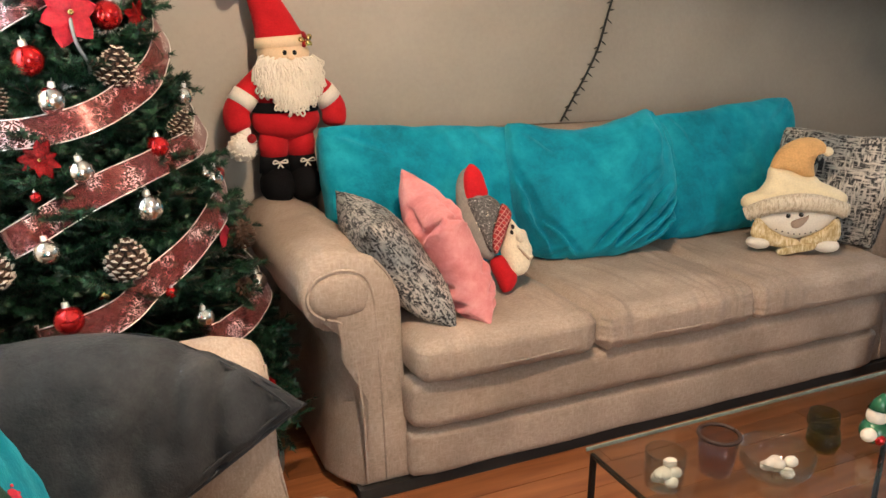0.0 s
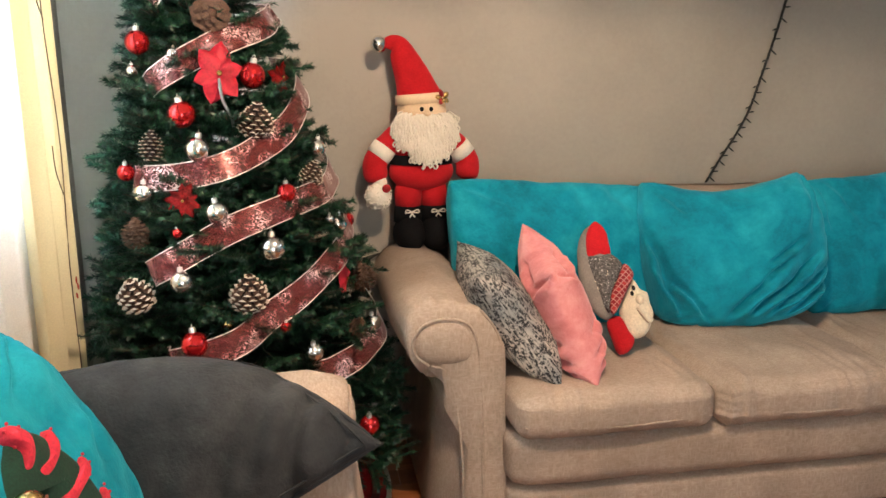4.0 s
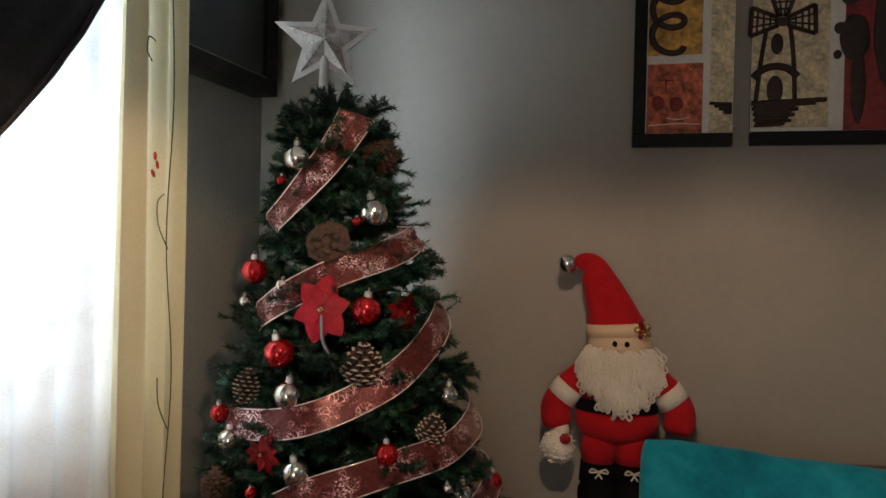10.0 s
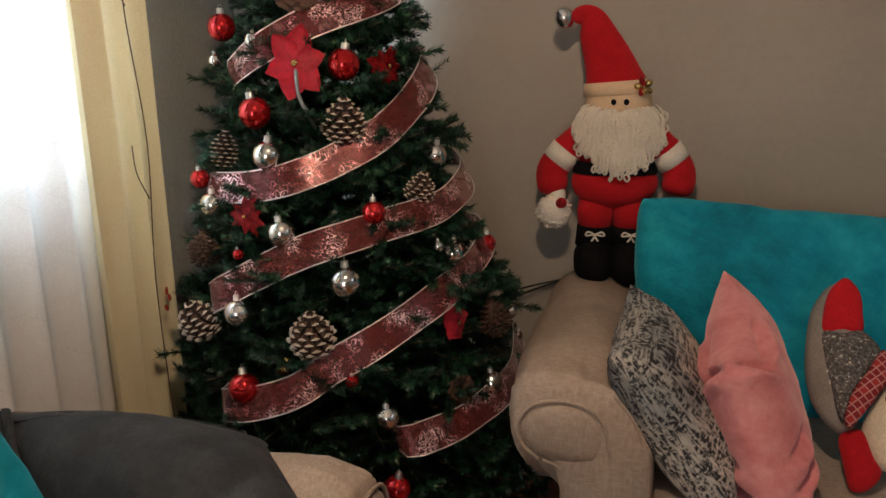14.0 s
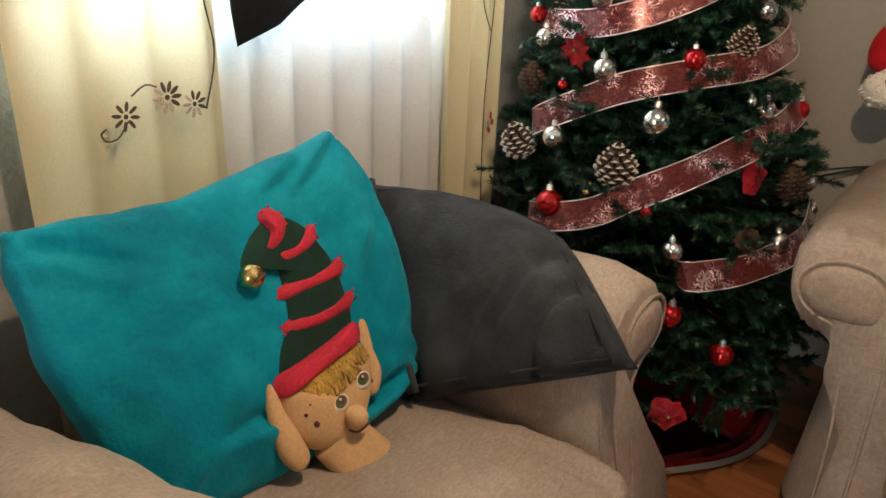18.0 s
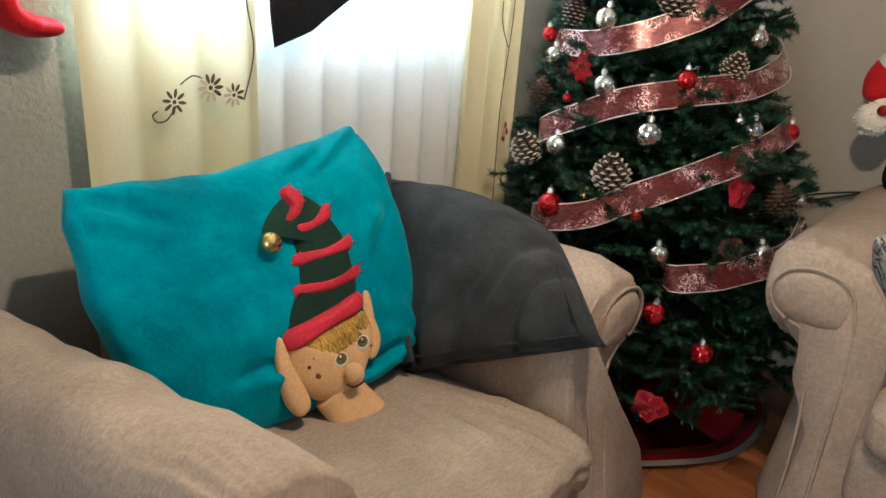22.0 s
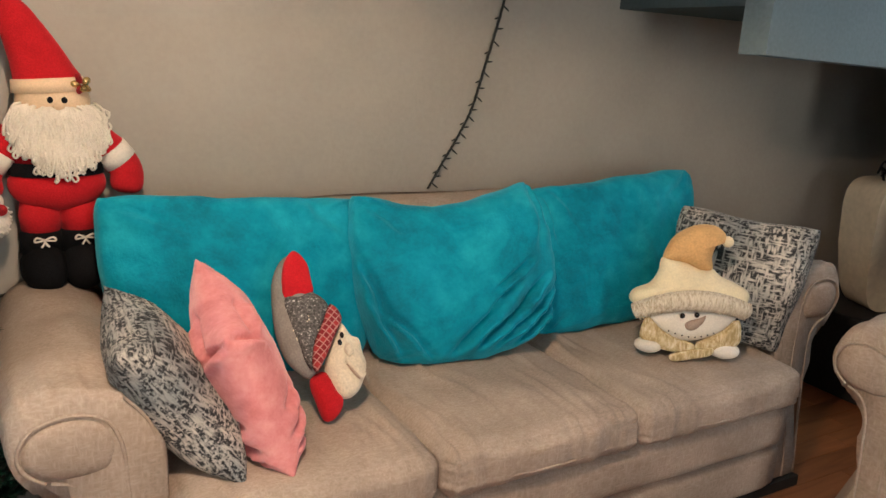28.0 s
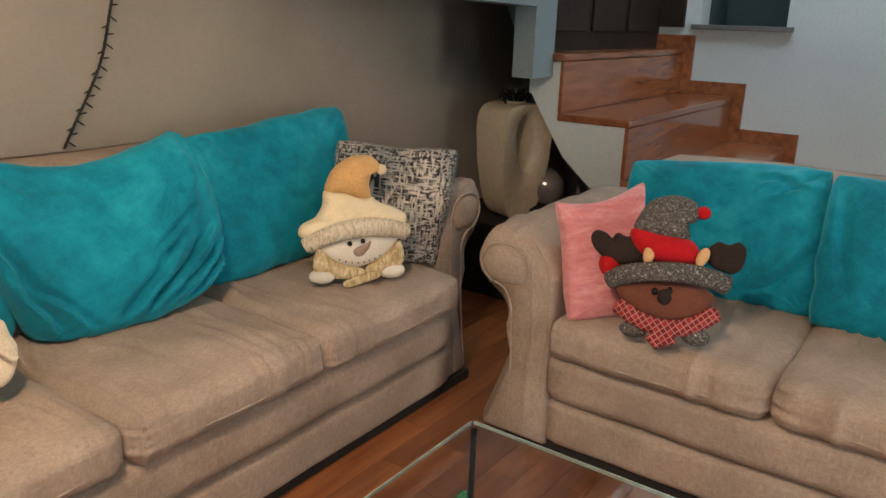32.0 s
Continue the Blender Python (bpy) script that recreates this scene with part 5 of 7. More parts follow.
def needles(base, way, length, count, reach, size, verts, faces, droop=0.0):
    """Thin blades set all round a twig."""
    base, way = np.array(base), np.array(way) / np.linalg.norm(way)
    side = np.cross(way, (0.3, 0.2, 1.0))
    side /= np.linalg.norm(side)
    up = np.cross(side, way)
    s = np.sort(rng.random(count)) * length
    a = rng.random(count) * 2 * math.pi
    l = reach * (0.75 + 0.5 * rng.random(count))
    out = np.cos(a)[:, None] * side + np.sin(a)[:, None] * up
    lean = 0.35 + 0.35 * rng.random(count)[:, None]
    tip = out * (1 - lean * 0.5) + way * lean
    p = base + s[:, None] * way - np.array([0, 0, 1]) * (droop * (s / length) ** 2)[:, None]
    across = np.cross(tip, out + 0.01) * 1.0
    across /= np.linalg.norm(across, axis=1)[:, None] + 1e-9
    k = len(verts)
    q = np.concatenate([p - across * size, p + across * size, p + tip * l[:, None]], axis=0)
    verts.extend(map(tuple, q))
    faces.extend((k + i, k + count + i, k + 2 * count + i) for i in range(count))


def tier(z, n):
    """One ring of wire branches with their bushy twigs."""
    verts, faces, twigs = [], [], bmesh.new()
    off = rng.random() * 6.28
    base = tree.location
    for k in range(n):
        a = off + 2 * math.pi * k / n + rng.normal(0, 0.12)
        back = math.sin(a) > 0.45
        r = (tree_radius(z) + 0.012) * (0.74 + 0.30 * rng.random()) * (1 - 0.26 * max(0.0, -math.cos(a) - 0.1))
        rise = 0.02 + 0.05 * rng.random() - 0.05 * (z < 0.5)
        root = np.array(tree_axis(z - 0.02) - base)
        d = np.array([math.cos(a), math.sin(a), 0.0])
        tip = root + d * r + np.array([0, 0, rise])
        sweep(twigs, [root, (root + tip) / 2 + np.array([0, 0, 0.015]), tip], [0.004, 0.003, 0.0015], 5)
        lo = 0.32 if r > 0.2 else 0.15
        start = root + (tip - root) * lo
        dens = 0.45 if back else 1.0
        needles(start, tip - start, np.linalg.norm(tip - start), int(230 * dens * (0.5 + r)), 0.021, 0.0019, verts, faces)
        m = 5 if r > 0.22 else 4
        for j in range(m):
            f = lo + (1 - lo) * (j + 0.6) / m
            p = root + (tip - root) * f
            for s in (-1, 1):
                w = d * (0.55 + 0.3 * rng.random()) + s * np.array([-d[1], d[0], 0]) * (0.6 + 0.4 * rng.random()) + np.array([0, 0, rng.normal(0.05, 0.25)])
                w /= np.linalg.norm(w)
                ln = (0.055 + 0.045 * rng.random()) * (0.7 + r)
                sweep(twigs, [p, p + w * ln], [0.002, 0.001], 4)
                needles(p, w, ln * 1.1, int((135 if not back else 30) * (0.6 + ln * 6)), 0.020, 0.0019, verts, faces)
        if not back:
            for s in (-1, 0, 1):
                w = d * 0.9 + s * 0.55 * np.array([-d[1], d[0], 0]) + np.array([0, 0, 0.35 + 0.25 * rng.random()])
                w /= np.linalg.norm(w)
                sweep(twigs, [tip - d * 0.01, tip + w * 0.045], [0.0018, 0.001], 4)
                needles(tip - d * 0.015, w, 0.052, 105, 0.017, 0.0019, verts, faces)
    me = bpy.data.meshes.new("branch_tier")
    me.from_pydata(verts, [], faces)
    me.materials.append(NEEDLE)
    ob = new("branch_tier", me)
    ob.parent = tree
    part("twig_wire", twigs, STEM, ob)


z = 0.25
while z < 1.70:
    tier(z, int(7 + 24 * tree_radius(z) / 0.47))
    z += 0.062
verts, faces = [], []
for k in range(26):
    a, e = rng.random() * 6.28, rng.random()
    d = np.array([math.cos(a) * (1 - 0.6 * e), math.sin(a) * (1 - 0.6 * e), 0.2 + e])
    p = np.array(tree_axis(1.66 + 0.06 * rng.random()) - tree.location)
    needles(p, d, 0.085, 130, 0.020, 0.0019, verts, faces)
me = bpy.data.meshes.new("crown_tip")
me.from_pydata(verts, [], faces)
me.materials.append(NEEDLE)
new("crown_tip", me).parent = tree

# star on the top, faceted, on a plain tube
star = thing("tree_star", "silver five-pointed star with a white rim on the treetop", "star", m=axes((-0.298, 2.35, 1.885), (0.93, 0.36, -0.02), (0, 0, 1)))
for name, r0, r1, depth, mt in (("rim", 0.128, 0.056, 0.010, WHITE_PLASTIC), ("facet_star", 0.096, 0.040, 0.030, SILVER_LEAF)):
    bm = bmesh.new()
    ring = [bm.verts.new(((r0 if k % 2 == 0 else r1) * math.sin(k * math.pi / 5), -0.004 if name == "facet_star" else 0.0, (r0 if k % 2 == 0 else r1) * math.cos(k * math.pi / 5))) for k in range(10)]
    if name == "facet_star":
        for s in (-1, 1):
            c = bm.verts.new((0, s * depth, 0))
            for k in range(10):
                bm.faces.new((ring[k], ring[(k + 1) % 10], c))
    else:
        ring2 = [bm.verts.new(v.co + Vector((0, 0.008, 0))) for v in ring]
        bm.faces.new(ring)
        bm.faces.new(ring2[::-1])
        for k in range(10):
            bm.faces.new((ring[k], ring2[k], ring2[(k + 1) % 10], ring[(k + 1) % 10]))
    bmesh.ops.recalc_face_normals(bm, faces=bm.faces)
    part(name, bm, mt, star, smooth=False)
bm = bmesh.new()
lathe(bm, [(0.011, -0.16), (0.011, -0.05), (0.008, -0.03)], 14)
part("tube", bm, WHITE_PLASTIC, star)


# baubles
def bauble(kind, material, label, group):
    ob = thing(kind, label, "bauble", group)
    bm = bmesh.new()
    blob(bm, (0, 0, 0), (1, 1, 1), u=24, v=16)
    part("ball", bm, material, ob)
    bm = bmesh.new()
    lathe(bm, [(0.0, 1.34), (0.22, 1.32), (0.25, 1.27), (0.27, 1.0), (0.31, 0.94)], 14)
    sweep(bm, [(0.14 * math.cos(a), 0, 1.42 + 0.14 * math.sin(a)) for a in [k * math.pi / 6 for k in range(13)]], 0.03, 5, caps=False)
    part("cap", bm, CAP, ob)
    return ob


def hang_all(first, rows, off):
    for k, (a, z, r) in enumerate(rows):
        m = Matrix.Translation(on_tree(a, z, off)) @ pose(0, 0, 0, 8 * math.sin(k * 2.1), 10 * math.sin(k * 1.3), a) @ Matrix.Diagonal((1.14 * r, 1.14 * r, 1.14 * r, 1))
        if k == 0:
            first.matrix_world = m
        else:
            c = copy_thing(first, Matrix())
            c.matrix_world = m


hang_all(bauble("red_bauble", RED_BALL, "shiny red glass bauble with a silver cap on the tree", "red baubles"),
         [(-116, 1.335, 0.025), (-92, 1.17, 0.028), (-53, 1.26, 0.028), (-50, 0.975, 0.021), (-92, 0.65, 0.027), (-55, 0.455, 0.024), (-63, 0.665, 0.012), (-96, 0.90, 0.010), (-54, 1.45, 0.009), (-109, 1.54, 0.009), (-41, 0.37, 0.023), (-118, 1.035, 0.018), (8, 0.845, 0.021)], 0.036)
hang_all(bauble("silver_bauble", SILVER, "shiny silver glass bauble with a silver cap on the tree", "silver baubles"),
         [(-109, 0.99, 0.021), (-81, 0.945, 0.024), (-86, 1.09, 0.026), (-62, 0.85, 0.028), (-95, 0.79, 0.024), (-22, 0.87, 0.022), (-16, 1.07, 0.021), (-55, 0.59, 0.021), (12, 0.67, 0.018), (-20, 0.59, 0.021), (-28, 0.89, 0.011), (14, 0.60, 0.011), (-97, 1.59, 0.026), (-42, 1.47, 0.029), (-95, 1.31, 0.012), (-118, 1.27, 0.012)], 0.036)


# pine cones: rows of scales round a core, pale at the tips
def pine_cone():
    bm = bmesh.new()
    blob(bm, (0, 0, 0), (0.45, 0.45, 0.9), 2, u=12, v=8)
    rows = 9
    for i in range(rows):
        t = i / (rows - 1)
        zz = -0.9 + 1.85 * t
        rr = 0.98 * math.sin(math.pi * (0.16 + 0.78 * (1 - t) ** 0.85)) ** 0.8
        n = max(5, int(11 * rr))
        for j in range(n):
            a = 2 * math.pi * (j + 0.5 * (i % 2)) / n
            d, s = Vector((math.cos(a), math.sin(a), 0)), Vector((-math.sin(a), math.cos(a), 0))
            w = 0.20 * (0.6 + 0.5 * rr)
            root = d * rr * 0.45 + Vector((0, 0, zz - 0.05))
            lip = d * rr * (1.0 + 0.06 * math.sin(j * 5.1 + i)) + Vector((0, 0, zz + 0.07))
            v = [bm.verts.new(p) for p in (root - s * w * 0.5, root + s * w * 0.5, lip + s * w - d * 0.12, lip - s * w - d * 0.12,
                                           lip + s * w * 0.5 + d * 0.04 - Vector((0, 0, 0.05)), lip - s * w * 0.5 + d * 0.04 - Vector((0, 0, 0.05)),
                                           lip - d * 0.10 - Vector((0, 0, 0.10)))]
            bm.faces.new((v[0], v[1], v[2], v[3]))
            bm.faces.new((v[3], v[2], v[4], v[5])).material_index = 1
            bm.faces.new((v[5], v[4], v[6])).material_index = 1
            bm.faces.new((v[0], v[3], v[6]))
            bm.faces.new((v[1], v[6], v[2]))
            bm.faces.new((v[3], v[5], v[6])).material_index = 1
            bm.faces.new((v[4], v[2], v[6])).material_index = 1
    return mesh_from("pine_cone", bm, [CONE, CONE_TIP, DARK_FELT], smooth=False)


cone_mesh = pine_cone()
bare = cone_mesh.copy()
bare.materials.clear()
bare.materials.append(CONE)
bare.materials.append(CONE_BROWN)
bare.materials.append(DARK_FELT)
for k, (a, z, r, tall, tilt, plain) in enumerate([(-56, 1.155, 0.046, 1.0, 15, 0), (-107, 1.10, 0.030, 1.25, -10, 0), (-73, 0.755, 0.047, 1.05, 12, 0), (-112, 0.76, 0.044, 1.0, 25, 0),
                                                  (-113, 0.90, 0.034, 1.1, 0, 1), (-28, 1.01, 0.033, 1.1, 20, 0), (-6, 0.70, 0.040, 1.1, -15, 1), (-32, 0.60, 0.032, 0.8, 80, 1), (-71, 1.40, 0.046, 0.7, 75, 1), (-21, 1.61, 0.045, 0.9, 40, 1)]):
    ob = new("pine_cone", bare if plain else cone_mesh)
    ob.matrix_world = Matrix.Translation(on_tree(a, z, 0.028)) @ pose(0, 0, 0, 0, 0, a) @ pose(0, 0, 0, 180 if tilt < 60 else 0, tilt, 0) @ Matrix.Diagonal((r, r, r * tall, 1))
    tagged(ob, "dark brown pine cone wired to the tree" if plain else "brown pine cone with frosted scale tips on the tree", "pine cone", "pine cones on the tree")


# poinsettias
def poinsettia(name, label, material, angle, z, size, petals, off, width=0.42, spin=0.0):
    p = on_tree(angle, z, off)
    out = Vector((math.cos(radians(angle)), math.sin(radians(angle)), 0.12))
    ob = thing(name, label, "artificial flower", "poinsettias on the tree", m=axes(p, Vector((0, 0, 1)).cross(out), (0, 0, 1)))
    for k in range(petals):
        bm = bmesh.new()
        a = 2 * math.pi * k / petals + spin + 0.12 * math.sin(k * 2.3)
        ln = size * (0.85 + 0.3 * ((k * 37) % 10) / 10)
        d, s = Vector((math.cos(a), 0, math.sin(a))), Vector((-math.sin(a), 0, math.cos(a)))
        rows = []
        for i in range(7):
            t = i / 6
            w = ln * width * math.sin(math.pi * min(1, 0.08 + 0.9 * t ** 0.9)) * (1 if t < 1 else 0)
            y = 0.10 * ln * math.sin(t * 3) - 0.25 * ln * t * t * (0.5 + 0.5 * math.sin(k * 1.9)) * -1
            rows.append([bm.verts.new(d * ln * t + s * w * c + Vector((0, y + abs(c) * 0.06 * ln, 0))) for c in (-1, 0, 1)])
        for r0, r1 in zip(rows, rows[1:]):
            for j in range(2):
                bm.faces.new((r0[j], r0[j + 1], r1[j + 1], r1[j]))
        bmesh.ops.solidify(bm, geom=bm.faces[:], thickness=0.0012)
        part("petal", bm, material, ob)
    bm = bmesh.new()
    for k in range(6):
        blob(bm, (0.05 * size * math.cos(k), -0.06 * size, 0.05 * size * math.sin(k)), (0.05 * size,) * 3, u=8, v=6)
    part("centre", bm, GOLD, ob)
    return ob


big = poinsettia("poinsettia", "large red silk poinsettia with a grey stem on the tree", PETAL, -73, 1.265, 0.070, 6, 0.070, width=0.37, spin=0.25)
bm = bmesh.new()
sweep(bm, spline([(0, 0.01, 0), (0.004, 0.0, -0.06), (0.022, 0.0, -0.10), (0.03, 0.02, -0.125)], 6), 0.004, 8)
part("stem", bm, METAL_GREY, big)
poinsettia("glitter_poinsettia", "small dark red glitter poinsettia on the tree", GLITTER, -32, 1.255, 0.044, 9, 0.045, 0.26)
poinsettia("glitter_poinsettia", "small dark red glitter poinsettia on the tree", GLITTER, -93, 0.975, 0.042, 9, 0.048, 0.26, 0.3)
poinsettia("felt_flower", "flat red felt bow flower on the tree", PETAL, -25, 0.725, 0.050, 5, 0.02, 0.5, 0.2)
bell = thing("gold_bell", "small gold bell on the tree", "bell", m=Matrix.Translation(on_tree(-81, 0.692, 0.02)) @ pose(0, 0, 0, 0, 12, 0))
bm = bmesh.new()
lathe(bm, [(0.0, 0.018), (0.006, 0.017), (0.009, 0.008), (0.010, -0.004), (0.016, -0.014), (0.014, -0.013), (0.0, -0.008)], 16)
blob(bm, (0, 0, -0.013), (0.004,) * 3, u=8, v=6)
part("body", bm, GOLD, bell)


# ribbon bands that wind down the tree
def ribbon_band(stops, width=0.058, label="sheer wine-red ribbon with silver scrolls and wired edges on the tree", seed=0.0):
    ob = thing("ribbon", label, "ribbon", "ribbon bands on the tree", m=Matrix.Translation(on_tree(*stops[len(stops) // 2])))
    path = spline([(a, z, 0) for a, z in stops], 12)
    lo, mid, hi = [], [], []
    n = len(path)
    for k, p in enumerate(path):
        q = path[min(k + 1, n - 1)] - path[max(k - 1, 0)]
        r = tree_radius(p.y)
        run = Vector((radians(q.x) * r, q.y)).normalized()
        ends = min(k, n - 1 - k) / n
        off = 0.040 + 0.006 * math.sin(k * 0.21 + seed) - (0.05 if ends < 0.02 else 0.02 * max(0, 1 - ends * 12))
        for row, s in ((lo, -1), (mid, 0), (hi, 1)):
            da, dz = -run.y * s * width / 2, run.x * s * width / 2
            if dz * s < 0:
                da, dz = -da, -dz
            row.append(on_tree(p.x + math.degrees(da / r), p.y + dz, off + 0.004 * math.sin(k * 0.33 + 0.6 * s + seed) - 0.004 * s) - ob.location)
    bm = bmesh.new()
    rows = [[bm.verts.new(p) for p in row] for row in (lo, mid, hi)]
    for r0, r1 in zip(rows, rows[1:]):
        for k in range(n - 1):
            bm.faces.new((r0[k], r0[k + 1], r1[k + 1], r1[k]))
    part("organza", bm, RIBBON, ob)
    for row in (lo, hi):
        bm = bmesh.new()
        sweep(bm, row, 0.0016, 5)
        part("wired_edge", bm, RIBBON_EDGE, ob)


for k, stops in enumerate([[(-45, 1.70), (-52, 1.67), (-87, 1.53), (-113, 1.43)], [(-5, 1.415), (-11, 1.41), (-61, 1.35), (-90, 1.29), (-112, 1.23)], [(12, 1.29), (4, 1.26), (-24, 1.18), (-48, 1.11), (-71, 1.06), (-92, 1.03), (-118, 1.02)],
                           [(20, 1.05), (0, 1.0), (-19, 0.97), (-47, 0.95), (-70, 0.92), (-91, 0.86), (-108, 0.80)], [(20, 0.88), (0, 0.845), (-25, 0.81), (-48, 0.76), (-66, 0.70), (-79, 0.65), (-102, 0.60)], [(24, 0.60), (0, 0.575), (-23, 0.56), (-37, 0.545), (-52, 0.53)]]):
    ribbon_band(stops, seed=k * 1.7)

# skirt on the floor: red felt with a striped border
skirt = thing("tree_skirt", "red felt tree skirt with a striped white border on the floor", "tree skirt", at=(-0.22, 2.38, 0))
for name, r0, r1, zz, mt in (("felt", 0.03, 0.40, 0.012, RED_FELT), ("dark_band", 0.40, 0.425, 0.013, PAINT_RED), ("red_band", 0.425, 0.445, 0.012, RED_FELT), ("white_edge", 0.445, 0.46, 0.012, WHITE_FELT)):
    bm = bmesh.new()
    n = 72
    a = [bm.verts.new((r0 * math.cos(2 * math.pi * k / n), r0 * math.sin(2 * math.pi * k / n), zz + 0.006 * math.sin(7 * 2 * math.pi * k / n) * (r0 > 0.1) + 0.006)) for k in range(n)]
    b = [bm.verts.new((r1 * math.cos(2 * math.pi * k / n), r1 * math.sin(2 * math.pi * k / n), zz + 0.006 * math.sin(7 * 2 * math.pi * k / n))) for k in range(n)]
    for k in range(n):
        j = (k + 1) % n
        bm.faces.new((a[k], b[k], b[j], a[j]))
    bmesh.ops.solidify(bm, geom=bm.faces[:], thickness=0.004)
    part(name, bm, mt, skirt)
poinsettia("felt_flower", "red felt flower lying low under the tree", PETAL, -52, 0.2, 0.05, 5, -0.03, 0.5, 0.9)

# ---- curtains ----
def drape(name, material, parent, y0, y1, z0, z1, x_of, folds, amp, seed=0.0, gather=0.0, ny=90, nz=26, label=""):
    """A hanging cloth with soft vertical folds, closer together at the top."""
    bm = bmesh.new()
    rows = []
    for j in range(nz + 1):
        v = j / nz
        z = z0 + (z1 - z0) * v
        row = []
        for i in range(ny + 1):
            u = i / ny
            y = y0 + (y1 - y0) * u
            ph = 2 * math.pi * folds * (u + 0.02 * math.sin(3 * v + seed)) + seed
            wob = noise.noise(Vector((u * folds * 0.9, v * 1.3, seed)))
            x = x_of(y) + amp * (0.5 + 0.5 * (1 - v)) * (math.sin(ph) + 0.9 * wob)
            y += 0.35 * amp * math.cos(ph) + gather * (0.5 - u) * (1 - v) ** 2 + 0.01 * noise.noise(Vector((u * 4, v * 2, seed + 5)))
            row.append(bm.verts.new((x, y, z)))
        rows.append(row)
    for a, b in zip(rows, rows[1:]):
        for i in range(ny):
            bm.faces.new((a[i], a[i + 1], b[i + 1], b[i]))
    return part(name, bm, material, parent, label)


def cloth_x(y):
    return -0.69 + 0.085 * (y - 1.0)


curtain = thing("lace_curtain", "white lace voile curtain over the window", "curtain", at=(0, 0, 0))
drape("panel", LACE, curtain, 1.36, 2.06, 0.25, 2.22, lambda y: cloth_x(y) - 0.015, 7, 0.016, 1.0)
c2 = thing("yellow_curtain", "pale yellow embroidered curtain at the window's far side", "curtain", "yellow curtains", at=(0, 0, 0))
drape("panel", YELLOW_CLOTH, c2, 2.0, 2.19, 0.22, 2.22, lambda y: cloth_x(y) + 0.012, 3, 0.020, 2.0, ny=50)
c3 = thing("yellow_curtain", "pale yellow embroidered curtain at the window's near side", "curtain", "yellow curtains", at=(0, 0, 0))
drape("panel", YELLOW_CLOTH, c3, 1.03, 1.40, 0.22, 2.22, lambda y: cloth_x(y) + 0.006, 3.2, 0.017, 3.4, ny=60)


def embroider(parent, y, z, r, petals, mt, label, spin=0.0, pale=None):
    """A stitched flower: long petals and a round heart."""
    bm, light = bmesh.new(), bmesh.new()
    x = cloth_x(y) + 0.034
    for k in range(petals):
        a = spin + 2 * math.pi * k / petals
        blob(light if pale and math.sin(a + 0.9) < 0.25 else bm, (x, y + 0.62 * r * math.cos(a), z + 0.62 * r * math.sin(a)), (0.0012, r * 0.34, r * 0.13), rot=(math.degrees(a), 0, 0), u=8, v=6)
    blob(bm, (x, y, z), (0.0014, r * 0.16, r * 0.16), u=8, v=6)
    part("flower", bm, mt, parent, label)
    if pale:
        part("flower_petals", light, pale, parent, "pale pink stitched petals")


embroider(c3, 1.262, 0.930, 0.030, 10, THREAD, "brown stitched flower", 0.0, THREAD_PALE)
embroider(c3, 1.312, 0.912, 0.026, 9, THREAD, "brown stitched flower", 0.3, THREAD_PALE)
embroider(c3, 1.186, 0.908, 0.027, 8, THREAD, "brown stitched flower", 0.6)
bm = bmesh.new()
for pts in ([(1.19, 0.90), (1.17, 0.875), (1.15, 0.872), (1.142, 0.885), (1.152, 0.893)], [(1.335, 0.90), (1.36, 1.0), (1.345, 1.12), (1.36, 1.3)], [(1.20, 0.94), (1.225, 0.955), (1.245, 0.95)]):
    sweep(bm, spline([(cloth_x(y) + 0.033, y, z) for y, z in pts], 6), 0.0016, 5)
part("stitched_vine", bm, THREAD, c3, "brown stitched vine")
bm = bmesh.new()
for pts in ([(2.13, 0.45), (2.12, 0.8), (2.14, 1.1), (2.115, 1.4), (2.13, 1.7), (2.12, 1.95)], [(2.12, 1.38), (2.09, 1.43), (2.085, 1.48), (2.105, 1.50)], [(2.06, 1.78), (2.045, 1.80), (2.05, 1.83), (2.07, 1.825)], [(2.13, 0.98), (2.10, 1.04), (2.095, 1.10)]):
    sweep(bm, spline([(cloth_x(y) + 0.036, y, z) for y, z in pts], 6), 0.0014, 5)
part("stitched_vine", bm, THREAD, c2, "brown stitched vine")
for y, z in ((2.075, 1.56), (2.15, 0.745)):
    bm = bmesh.new()
    for k, (dy, dz) in enumerate(((0, 0.02), (0.008, 0.002), (-0.006, -0.018))):
        blob(bm, (cloth_x(y) + 0.036, y + dy, z + dz), (0.0015, 0.006, 0.010), rot=(20 * k, 0, 0), u=8, v=6)
    part("stitched_berry", bm, THREAD_RED, c2, "red stitched berries")
bm = bmesh.new()
sweep(bm, [(-0.67, 0.7, 2.235), (-0.62, 2.3, 2.235)], 0.012, 10)
rod = thing("curtain_rod", "dark metal curtain rod above the window", "curtain rod")
part("pole", bm, BLACK_WOOD, rod)
bm = bmesh.new()
for y in (0.69, 2.31):
    blob(bm, (cloth_x(y) + 0.02 if y < 1 else -0.62, y, 2.235), (0.022,) * 3)
part("finial", bm, BLACK_WOOD, rod)
bm = bmesh.new()
for y in (0.8, 2.22):
    sweep(bm, [(WX, y, 2.235), (-0.65, y, 2.235)], 0.006, 6)
part("bracket", bm, BLACK_WOOD, rod)

# black satin swag with a hanging tail
swag = thing("satin_swag", "black satin swag hanging from the curtain rod", "valance", at=(0, 0, 0))


